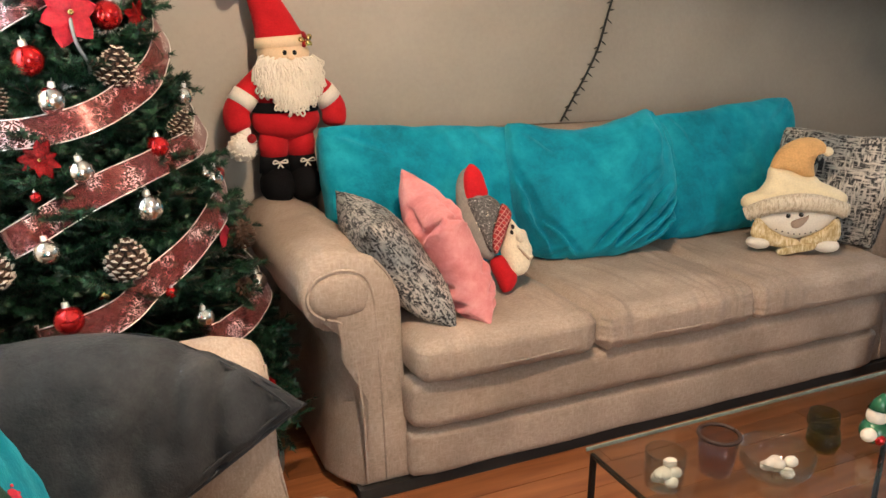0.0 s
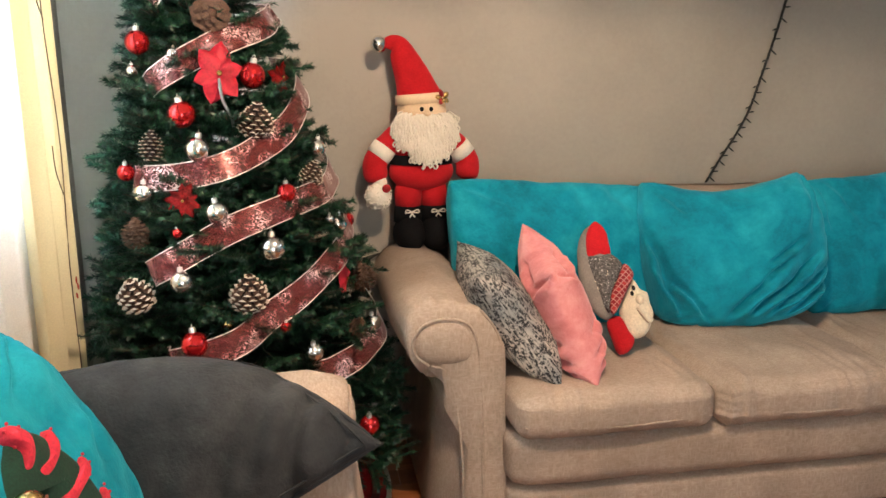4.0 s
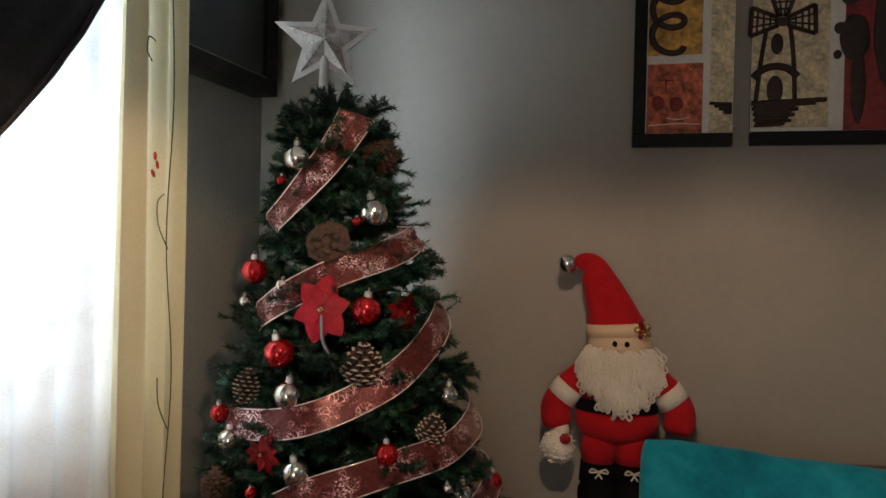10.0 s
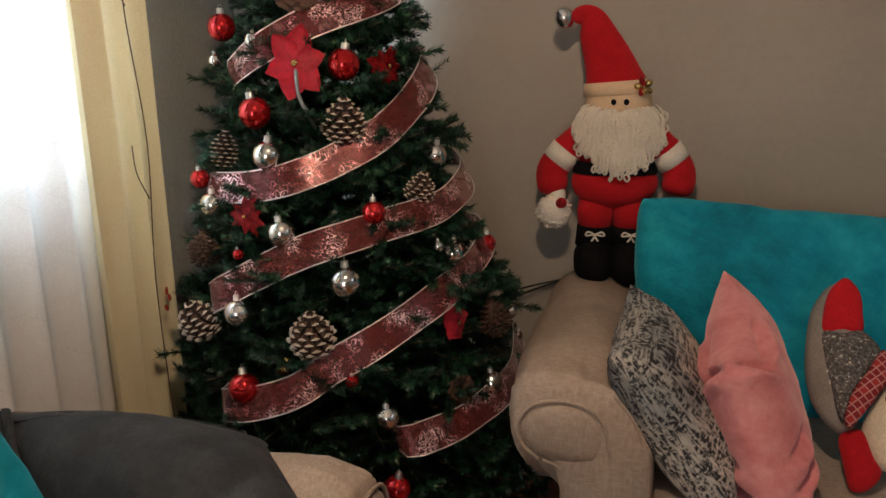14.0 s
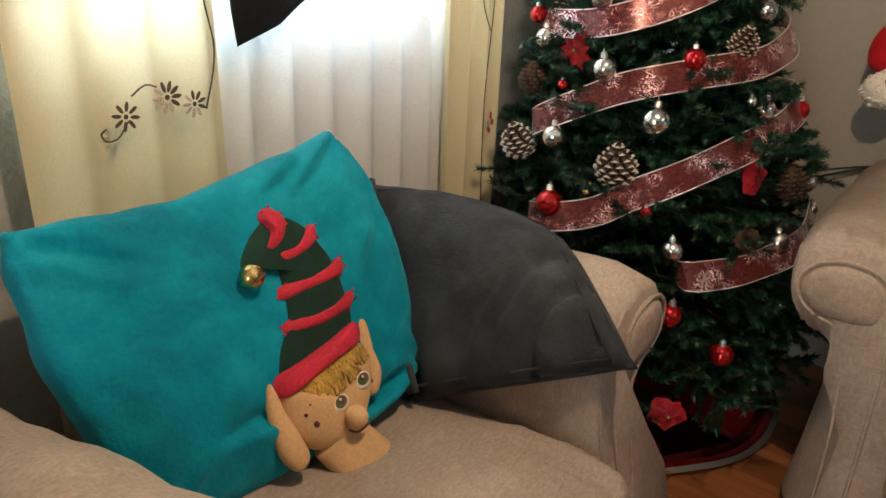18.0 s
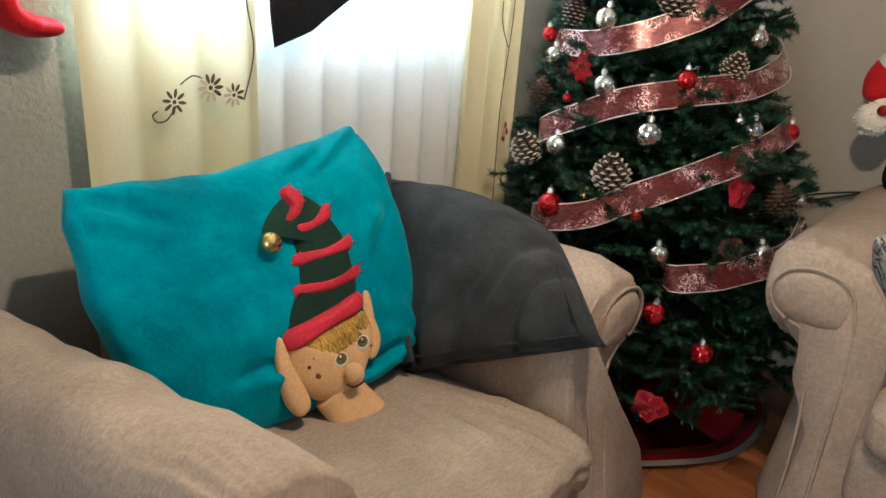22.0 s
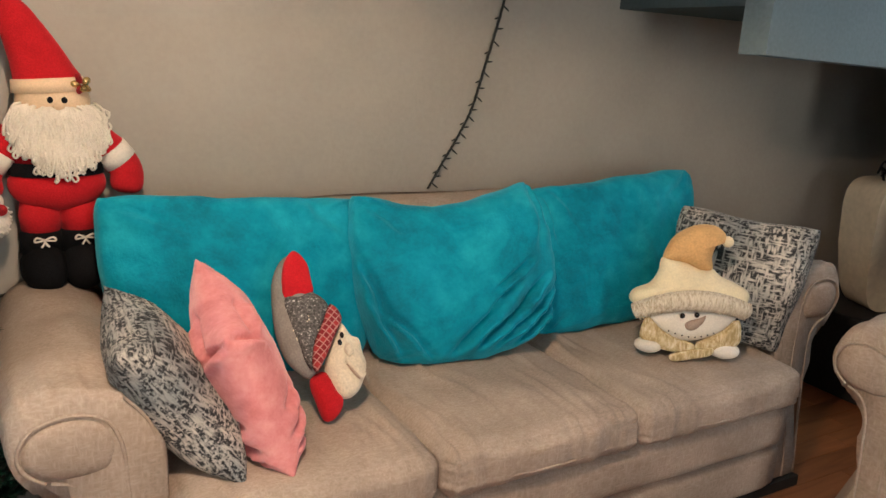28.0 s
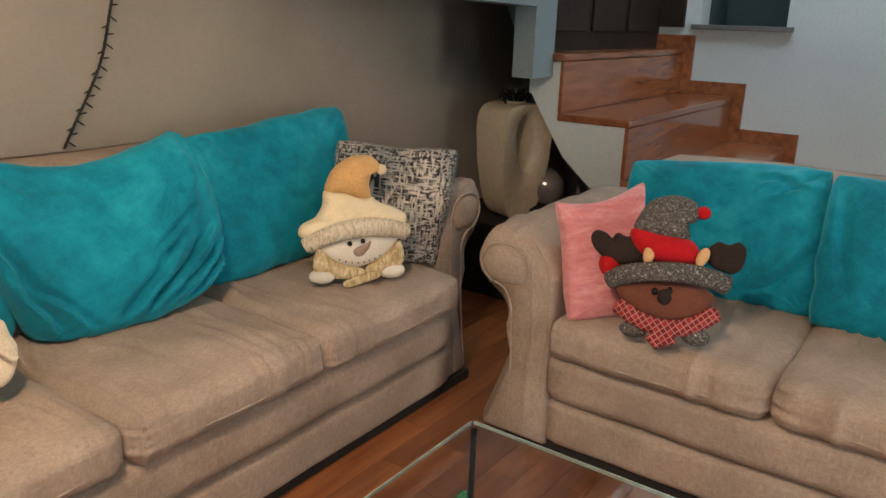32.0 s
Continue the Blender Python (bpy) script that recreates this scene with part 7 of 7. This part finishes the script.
blob(bm, (-0.188, -0.002, 0.205), (0.032, 0.030, 0.036), 2)
for pts, mid in (([(-0.248, 0.276), (-0.236, 0.300), (-0.206, 0.296), (-0.192, 0.276), (-0.174, 0.298), (-0.146, 0.290), (-0.122, 0.294), (-0.092, 0.270), (-0.090, 0.226), (-0.134, 0.210), (-0.188, 0.216), (-0.230, 0.242)], (-0.160, 0.256)),
                 ([(0.080, 0.238), (0.078, 0.276), (0.104, 0.300), (0.130, 0.294), (0.158, 0.304), (0.178, 0.284), (0.174, 0.238), (0.150, 0.214), (0.116, 0.220)], (0.126, 0.258))):
    puff(bm, pts, 0.020, 0.018, -0.012, 4, mid, per=4)
for x, z, lean in ((-0.078, 0.246, 6), (0.066, 0.254, 22)):
    blob(bm, (x, -0.048, z), (0.016, 0.010, 0.028), 5, rot=(0, lean, 0), u=14)
puff(bm, [(-0.165, 0.142), (-0.132, 0.092), (-0.070, 0.060), (-0.022, 0.050), (0.040, 0.058), (0.088, 0.086), (0.108, 0.145), (0.060, 0.172), (-0.022, 0.176), (-0.110, 0.164)], 0.062, 0.05, -0.002, 0, (-0.025, 0.112), rough=0.004)
band = spline([(-0.182, -0.010, 0.160), (-0.130, -0.044, 0.186), (-0.060, -0.060, 0.200), (0.015, -0.062, 0.206), (0.085, -0.046, 0.198), (0.136, -0.010, 0.182)], 7)
sweep(bm, band, 0.028, 14, 3, flat=0.8)
for x, z in ((-0.052, 0.146), (-0.012, 0.152)):
    blob(bm, (x, -0.062, z), (0.0085, 0.006, 0.011), 6, u=10, v=8)
blob(bm, (-0.024, -0.068, 0.134), (0.020, 0.012, 0.022), 4, u=14)
sweep(bm, spline([(-0.150, -0.028, 0.092), (-0.090, -0.056, 0.062), (-0.020, -0.066, 0.048), (0.050, -0.056, 0.060), (0.118, -0.024, 0.100)], 6), 0.024, 12, 7, flat=0.8)
for dx, dz in ((-0.034, -0.040), (0.012, -0.036)):
    sweep(bm, spline([(-0.012, -0.078, 0.044), (-0.012 + dx * 0.6, -0.092, 0.020), (-0.012 + dx, -0.100, 0.044 + dz)], 4), [0.012, 0.016, 0.018, 0.020, 0.021, 0.022, 0.022, 0.022, 0.021], 10, 7, flat=0.45)
blob(bm, (-0.010, -0.082, 0.046), (0.016, 0.014, 0.014), 7, u=12, v=8)
for x in (-0.100, 0.070):
    blob(bm, (x, -0.040, 0.030), (0.040, 0.032, 0.024), 1, rough=0.05)
figure("reindeer_pillow", "brown reindeer-shaped pillow in a grey and red cap, on the loveseat", axes((2.205, 1.190, 0.468), (0.30, -1, 0.02), (0.24, 0.06, 1)) @ Matrix.Scale(0.94, 4), bm, [BROWN_FELT, GREY_KNIT, RED_FELT, GREY_KNIT, DARK_FELT, SKIN, BEAD, PLAID])

# ---- pictures on the walls ----
def stroke(ob, name, pts, r, mt, y=-0.022):
    """One raised brush stroke along (x, z) points."""
    bm = bmesh.new()
    sweep(bm, spline([(x, y, z) for x, z in pts], 5) if len(pts) > 2 else [(x, y, z) for x, z in pts], r, 6, flat=0.5)
    return part(name, bm, mt, ob)


def dab(ob, name, x, z, rx, rz, mt, rough=0.0):
    """One flat oval of paint."""
    bm = bmesh.new()
    blob(bm, (x, -0.021, z), (rx, 0.003, rz), rough=rough)
    return part(name, bm, mt, ob)


def framed(x0, x1, z0, z1, label, bare):
    """bare: the side on which the canvas runs to the edge without a bar."""
    ob = thing("painting", label, "painting", "pair of paintings", at=(x0, WY - 0.002, z0))
    w, h, b = x1 - x0, z1 - z0, 0.034
    for a in [(0, 0, w, b), (0, h - b, w, h)] + ([(0, b, b, h - b)] if bare > 0 else [(w - b, b, w, h - b)]):
        bm = bmesh.new()
        box(bm, a[0], -0.036, a[1], a[2], 0, a[3], bev=0.003)
        part("frame_bar", bm, BLACK_WOOD, ob, smooth=False)
    return ob, w, h, b


def field(ob, name, x0, z0, x1, z1, mt, proud):
    bm = bmesh.new()
    box(bm, x0, -0.018 - proud, z0, x1, -0.012, z1)
    return part(name, bm, mt, ob, smooth=False)


p1, w, h, b = framed(0.412, 0.672, 1.686, 2.29, "framed canvas with ochre and brick blocks and dark brown coils", 1)
field(p1, "canvas", b, b, w, h - b, CANVAS_WHITE, 0)
field(p1, "ochre_block", b + 0.003, 0.25, 0.178, h - b - 0.003, CANVAS_OCHRE, 0.002)
field(p1, "brick_block", b + 0.003, b + 0.003, 0.182, 0.226, CANVAS_RED, 0.002)
field(p1, "buff_strip", 0.2, b + 0.003, w - 0.001, h - b - 0.003, CANVAS, 0.002)
stroke(p1, "painted_coil", [(0.088 - 0.042 * math.cos(t), 0.272 + 0.0111 * (t - math.pi) + 0.033 * math.sin(t)) for t in [math.pi + 0.4 * k for k in range(60)]], 0.0085, PAINT_DARK)
for k in range(4):
    stroke(p1, "painted_ripple", [(0.200 + 0.012 * k, 0.116 - 0.008 * k), (0.228 + 0.006 * k, 0.114 - 0.008 * k), (w - 0.003, 0.113 - 0.008 * k)], 0.0042, PAINT_DARK)
for x, z, rx, rz in ((0.112, 0.116, 0.018, 0.020), (0.066, 0.120, 0.016, 0.020), (0.116, 0.118, 0.008, 0.009)):
    dab(p1, "painted_disc", x, z, rx, rz, PAINT_RED if rx > 0.01 else CANVAS_RED, 0.2)
for pts in ([(0.066, 0.182), (0.106, 0.180)], [(0.086, 0.180), (0.086, 0.150)], [(0.042, 0.058), (0.110, 0.062), (0.178, 0.060)], [(0.090, 0.078), (0.120, 0.074), (0.150, 0.079)]):
    stroke(p1, "scratched_mark", pts, 0.0016, CANVAS_WHITE if pts[0][1] < 0.1 else PAINT_RED)

p2, w, h, b = framed(0.716, 1.17, 1.688, 2.29, "framed canvas of a dark brown windmill on buff and wine red", -1)
field(p2, "canvas", 0, b, w - b, h - b, CANVAS_WHITE, 0)
field(p2, "buff_field", 0.001, b + 0.012, 0.188, h - b - 0.003, CANVAS, 0.002)
field(p2, "wine_field", 0.224, b + 0.003, w - b - 0.003, h - b - 0.003, PAINT_RED, 0.002)
for pts in ([(0.034, 0.308), (0.022, 0.220), (0.012, 0.116)], [(0.092, 0.308), (0.102, 0.220), (0.107, 0.116)]):
    stroke(p2, "painted_tower_line", pts, 0.0055, PAINT_DARK)
stroke(p2, "painted_balcony", [(0.003, 0.178), (0.028, 0.200), (0.058, 0.207), (0.088, 0.200), (0.114, 0.178)], 0.0095, PAINT_DARK)
# three sails: a rim of four strokes with a lattice inside
for ang, near in ((90, 1.0), (2, 1.0), (178, 0.98)):
    a = radians(ang)
    d, q = Vector((math.cos(a), math.sin(a))), Vector((-math.sin(a), math.cos(a)))
    at = lambda l, o: (0.073 + (d.x * l * near + q.x * o) * 0.92, 0.324 + d.y * l * near + q.y * o)
    for l0, o0, l1, o1 in ((0.012, 0.010, 0.086, 0.038), (0.012, -0.010, 0.086, -0.038), (0.086, 0.038, 0.086, -0.038)):
        stroke(p2, "painted_sail_rim", [at(l0, o0), at(l1, o1)], 0.0055, PAINT_DARK)
    for l0, o0, l1, o1 in ((0.034, 0.018, 0.034, -0.018), (0.052, 0.024, 0.052, -0.024), (0.069, 0.030, 0.069, -0.030), (0.014, 0.003, 0.086, 0.014), (0.014, -0.003, 0.086, -0.014)):
        stroke(p2, "painted_lattice", [at(l0, o0), at(l1, o1)], 0.0026, PAINT_DARK)
dab(p2, "painted_hub", 0.073, 0.324, 0.020, 0.012, PAINT_DARK)
dab(p2, "painted_window", 0.061, 0.266, 0.015, 0.028, PAINT_DARK)
dab(p2, "painted_door", 0.058, 0.145, 0.020, 0.038, PAINT_DARK)
for k in range(9):
    z = 0.114 - 0.0075 * k
    stroke(p2, "painted_ripple", [(0.001 + 0.004 * (k % 2) + 0.001 * k, z - 0.003), (0.07, z - 0.001), (0.184 - 0.034 * min(k, 2) - 0.004 * k + 0.012 * (k % 2), z + 0.003)], 0.0062 - 0.0003 * k, PAINT_DARK)
for x, z, rx, rz in ((0.232, 0.385, 0.022, 0.026), (0.258, 0.405, 0.030, 0.030), (0.212, 0.300, 0.016, 0.016), (0.246, 0.275, 0.036, 0.060), (0.206, 0.232, 0.010, 0.012), (0.256, 0.150, 0.018, 0.100), (0.33, 0.30, 0.040, 0.160)):
    dab(p2, "painted_shape", x, z, rx, rz, PAINT_DARK, 0.12)

p0 = thing("dark_picture", "dark landscape print in a black frame on the window wall", "picture", at=(WX + 0.001, 2.26, 1.845))
w, h, b = 0.53, 0.46, 0.045
for a in ((0, 0, w, b), (0, h - b, w, h), (0, b, b, h - b), (w - b, b, w, h - b)):
    bm = bmesh.new()
    box(bm, 0, a[0], a[1], 0.085, a[2], a[3], bev=0.004)
    part("frame_bar", bm, BLACK_WOOD, p0, smooth=False)
bm = bmesh.new()
box(bm, 0, b, b, 0.07, w - b, h - b)
part("print", bm, DARK_PICTURE, p0, smooth=False)
bm = bmesh.new()
box(bm, 0.07, b, b, 0.073, w - b, b + 0.006)
part("slip", bm, METAL_GREY, p0, smooth=False)

# ---- unlit light string on the wall, cables by the sofa ----
gar = thing("light_string", "dark green unlit light string hung slantwise on the wall", "light string", at=(1.488, WY, 0.876))
line = spline([(0, -0.012, 0), (0.05, -0.016, 0.09), (0.105, -0.012, 0.175), (0.15, -0.015, 0.27), (0.19, -0.012, 0.40), (0.24, -0.012, 0.58), (0.28, -0.012, 0.78), (0.32, -0.012, 1.1), (0.33, -0.012, 1.66)], 10)
bm = bmesh.new()
for ph in (0, 2.1, 4.2):
    sweep(bm, [p + Vector((0.003 * math.cos(k * 1.1 + ph), 0.003 * math.sin(k * 1.1 + ph), 0)) for k, p in enumerate(line)], 0.0022, 5)
part("wire", bm, CABLE, gar)
for k in range(3, len(line) - 2, 2):
    bm = bmesh.new()
    s = 1 if (k // 2) % 3 else -1
    d = Vector((0.022 * s, -0.004, -0.018 + 0.01 * (k % 3)))
    sweep(bm, [line[k], line[k] + d * 0.6, line[k] + d], [0.0022, 0.003, 0.0018], 6)
    part("bulb", bm, CABLE, gar)
cab = thing("cable_pair", "pair of dark cables between the tree and the sofa", "cable", at=(0.05, WY - 0.03, 0.55))
for dz in (0, -0.022):
    bm = bmesh.new()
    sweep(bm, spline([(-0.1, -0.2, 0.0 + dz), (0.03, -0.03, 0.045 + dz), (0.12, 0.0, 0.075 + dz * 0.6), (0.22, 0.01, 0.10), (0.26, 0.0, 0.105)], 8), 0.003, 6)
    part("cable", bm, CABLE, cab)

# ---- glass table and what stands on it ----
TX0, TX1, TY0, TY1, TZ = 0.675, 1.60, 0.86, 1.42, 0.42
tab = thing("coffee_table", "low glass coffee table with thin black metal legs", "table", at=(TX0, TY0, 0))
bm = bmesh.new()
box(bm, 0, 0, TZ - 0.01, TX1 - TX0, TY1 - TY0, TZ, bev=0.002)
part("glass_top", bm, GLASS, tab, smooth=False)
for x in (0.012, TX1 - TX0 - 0.012):
    for y in (0.012, TY1 - TY0 - 0.012):
        bm = bmesh.new()
        box(bm, x - 0.005, y - 0.005, 0, x + 0.005, y + 0.005, TZ - 0.011)
        part("leg", bm, BLACK_WOOD, tab, smooth=False)
for x0, y0, x1, y1 in ((0.003, TY1 - TY0 + 0.0005, TX1 - TX0 - 0.003, TY1 - TY0 + 0.0025), (TX1 - TX0 + 0.0005, 0.003, TX1 - TX0 + 0.0025, TY1 - TY0 - 0.003)):
    bm = bmesh.new()
    box(bm, x0, y0, TZ - 0.009, x1, y1, TZ - 0.001)
    part("polished_edge", bm, GLASS_EDGE, tab, "pale green ground edge of the glass", smooth=False)
for x in (0.012,):
    bm = bmesh.new()
    box(bm, x - 0.004, 0.018, TZ - 0.019, x + 0.004, TY1 - TY0 - 0.018, TZ - 0.0112)
    part("side_bar", bm, BLACK_WOOD, tab, smooth=False)


def vessel(name, label, x, y, prof, mt, wall=0.0025, stones=0, rim=None):
    ob = thing(name, label, "glassware", at=(x, y, TZ + 0.0005))
    bm = bmesh.new()
    lathe(bm, prof + [(max(0.0, r - wall), z + (wall if z < 0.004 else 0)) for r, z in reversed(prof)], 28)
    bmesh.ops.recalc_face_normals(bm, faces=bm.faces)
    part("bowl", bm, mt, ob)
    if rim:
        bm = bmesh.new()
        r, z = prof[-1]
        sweep(bm, [(r * math.cos(a), r * math.sin(a), z) for a in [2 * math.pi * k / 28 for k in range(29)]], 0.004, 6)
        part("rim", bm, rim, ob)
    if stones:
        s = thing("pebbles", "white pebbles in a glass", "pebbles", at=(x, y, TZ + 0.004))
        for k in range(stones):
            bm = bmesh.new()
            blob(bm, (prof[1][0] * 0.55 * math.cos(k * 2.4) * (k % 3) / 2, prof[1][0] * 0.55 * math.sin(k * 2.4) * (k % 3) / 2, 0.011 + 0.012 * (k // 4)), (0.015, 0.012, 0.010), u=10, v=7, rough=0.2, seed=k)
            part("pebble", bm, STONE, s)
    return ob


vessel("glass_tumbler", "clear glass tumbler with white pebbles", 0.735, 1.255, [(0.0, 0.0), (0.034, 0.001), (0.036, 0.03), (0.038, 0.07)], GLASS, stones=9)
vessel("violet_glass", "smoked violet glass with a dark rim", 0.855, 1.25, [(0.0, 0.0), (0.030, 0.001), (0.034, 0.03), (0.038, 0.08)], BROWN_GLASS, rim=PAINT_DARK)
vessel("glass_bowl", "wide clear glass bowl with white pebbles", 0.955, 1.20, [(0.0, 0.0), (0.05, 0.001), (0.065, 0.02), (0.07, 0.05)], GLASS, stones=8)
vessel("olive_glass", "olive green glass candle cup", 1.11, 1.225, [(0.0, 0.0), (0.026, 0.001), (0.033, 0.02), (0.030, 0.045)], OLIVE_GLASS)
vessel("olive_glass", "olive green glass candle cup", 1.17, 1.275, [(0.0, 0.0), (0.026, 0.001), (0.033, 0.02), (0.030, 0.045)], OLIVE_GLASS)
bm = bmesh.new()
blob(bm, (0, 0, 0.028), (0.032, 0.028, 0.028), 0)
blob(bm, (0, 0, 0.062), (0.022, 0.02, 0.022), 1)
sweep(bm, [(0, 0, 0.075), (0.004, 0, 0.095), (0.012, 0, 0.108)], [0.020, 0.012, 0.004], 12, 0)
blob(bm, (-0.03, -0.01, 0.03), (0.018, 0.014, 0.014), 1)
blob(bm, (-0.01, -0.022, 0.02), (0.012, 0.01, 0.012), 2)
solid("table_figurine", bm, [GREEN_GLAZE, WHITE_FELT, RED_BALL], "small glazed green, white and red Christmas figurine", "figurine", m=pose(1.225, 1.20, TZ + 0.001))
bm = bmesh.new()
soft_box(bm, -0.06, -0.035, 0, 0.06, 0.035, 0.018, 0.008, 4)
solid("figurine_base", bm, CREAM, "cream oblong dish on the table", "dish", m=pose(1.24, 1.11, TZ + 0.001, 0, 0, 20))

# ---- understair nook ----
bm = bmesh.new()
box(bm, 3.25, 2.25, 0.0, 3.95, 2.75, 0.36, bev=0.01)
solid("low_chest", bm, DARK, "dark low chest in the understair nook", "chest", smooth=False)
vase = thing("ring_vase", "tall cream glazed ring vase with a pierced oval", "vase", m=pose(3.47, 2.44, 0.36, 0, 0, -20))
bm = bmesh.new()
n = 48
outer, inner = [], []
for k in range(n):
    a = 2 * math.pi * k / n
    c, q = math.cos(a), math.sin(a)
    oz = 0.275 + 0.275 * math.copysign(abs(q) ** 0.3, q)
    outer.append((0.148 * math.copysign(abs(c) ** 0.55, c) * (0.58 + 0.42 * math.sin(math.pi * min(1.0, oz / 0.56) ** 0.8 * 0.60)), oz))
    inner.append((0.056 * c * (1 + 0.2 * q), 0.37 + 0.125 * q))
ring = []
for y in (-0.108, 0.108):
    ring.append(([bm.verts.new((x, y * (0.7 + 0.3 * math.sin(math.pi * min(1.0, z / 0.56) * 0.62)), z)) for x, z in outer], [bm.verts.new((x, y * 0.55, z)) for x, z in inner]))
rim = [[bm.verts.new((x * 1.2, s * 0.098, 0.36 + (z - 0.36) * 1.13)) for x, z in inner] for s in (-1, 1)]
for k in range(n):
    j = (k + 1) % n
    for (o, i), m, flip in zip(ring, rim, (False, True)):
        for q in ((o[k], o[j], m[j], m[k]), (m[k], m[j], i[j], i[k])):
            bm.faces.new(q[::-1] if flip else q)
    bm.faces.new((ring[0][0][k], ring[1][0][k], ring[1][0][j], ring[0][0][j]))
    bm.faces.new((ring[0][1][k], ring[0][1][j], ring[1][1][j], ring[1][1][k]))
bmesh.ops.recalc_face_normals(bm, faces=bm.faces)
for o, i in ring:
    for k in range(n):
        bm.edges.get((o[k], o[(k + 1) % n])).smooth = False
part("body", bm, CERAMIC, vase)
bm = bmesh.new()
lathe(bm, [(0.045, 0.548), (0.05, 0.556), (0.036, 0.558), (0.034, 0.545)], 20)
part("mouth", bm, CERAMIC, vase)
tw = thing("twig_bundle", "tangled dark twigs on the vase", "twigs", at=(3.47, 2.44, 0.905))
for k in range(9):
    bm = bmesh.new()
    a = k * 0.75
    sweep(bm, spline([(0.02 * math.cos(a), 0.02 * math.sin(a), 0.0), (0.06 * math.cos(a + 0.5), 0.05 * math.sin(a), 0.05 + 0.012 * (k % 3)), (0.11 * math.cos(a + 1), 0.06 * math.sin(a + 1), 0.03 - 0.02 * (k % 2))], 5), 0.005, 6)
    part("twig", bm, BLACK_FELT, tw)
bm = bmesh.new()
blob(bm, (0, 0, 0.09), (0.092, 0.092, 0.094), u=24, v=16)
lathe(bm, [(0.012, -0.002), (0.006, 0.006), (0.0, 0.008)], 10)
solid("grey_balloon", bm, SMOKE, "small dark grey balloon in the understair nook", "balloon", m=pose(3.62, 2.33, 0.405))
bm = bmesh.new()
soft_box(bm, 3.5, 2.27, 0.36, 3.78, 2.42, 0.415, 0.02, 5, 0.01, 0.01)
solid("dark_cloth", bm, DARK, "folded dark cloth on the low chest", "cloth")

# ---- floor planks, last ----
plank_w, plank_l = 0.095, 0.62
meshes = []
for ln in (plank_l, plank_l * 0.55):
    bm = bmesh.new()
    box(bm, 0, 0.0008, -0.012, ln - 0.0016, plank_w - 0.0008, 0.0, bev=0.0012)
    meshes.append((ln, mesh_from("plank", bm, PLANK, smooth=False)))
near, far = [], bmesh.new()
for r in range(int((WY + 0.4) / plank_w)):
    y = WY - (r + 1) * plank_w
    x = WX + 0.001
    if r % 3:
        cut = 0.12 + 0.09 * ((r * 7) % 5)
        box(far, x, y + 0.0008, -0.012, x + cut - 0.0016, y + plank_w - 0.0008, 0.0)
        x += cut
    while x < 4.9:
        if x > WX - 0.15 and y > 0.55 and x < 2.9:
            near.append((x, y, 0 if (r + int(x * 3)) % 4 else 1))
            x += meshes[near[-1][2]][0]
        else:
            box(far, x, y + 0.0008, -0.012, min(x + plank_l - 0.0016, 4.899), y + plank_w - 0.0008, 0.0)
            x += plank_l
for x, y, k in near:
    ob = new("plank", meshes[k][1])
    ob.location = (x, y, 0)
    ob.parent = floor
y = WY - int((WY + 0.4) / plank_w) * plank_w
while y > -3.1:
    x = WX + 0.001
    while x < 4.9:
        box(far, x, y - plank_w + 0.0008, -0.012, min(x + 1.2, 4.899), y - 0.0008, 0.0)
        x += 1.2016
    y -= plank_w
part("far_planks", far, PLANK, floor, smooth=False)["kind"] = "stuff"
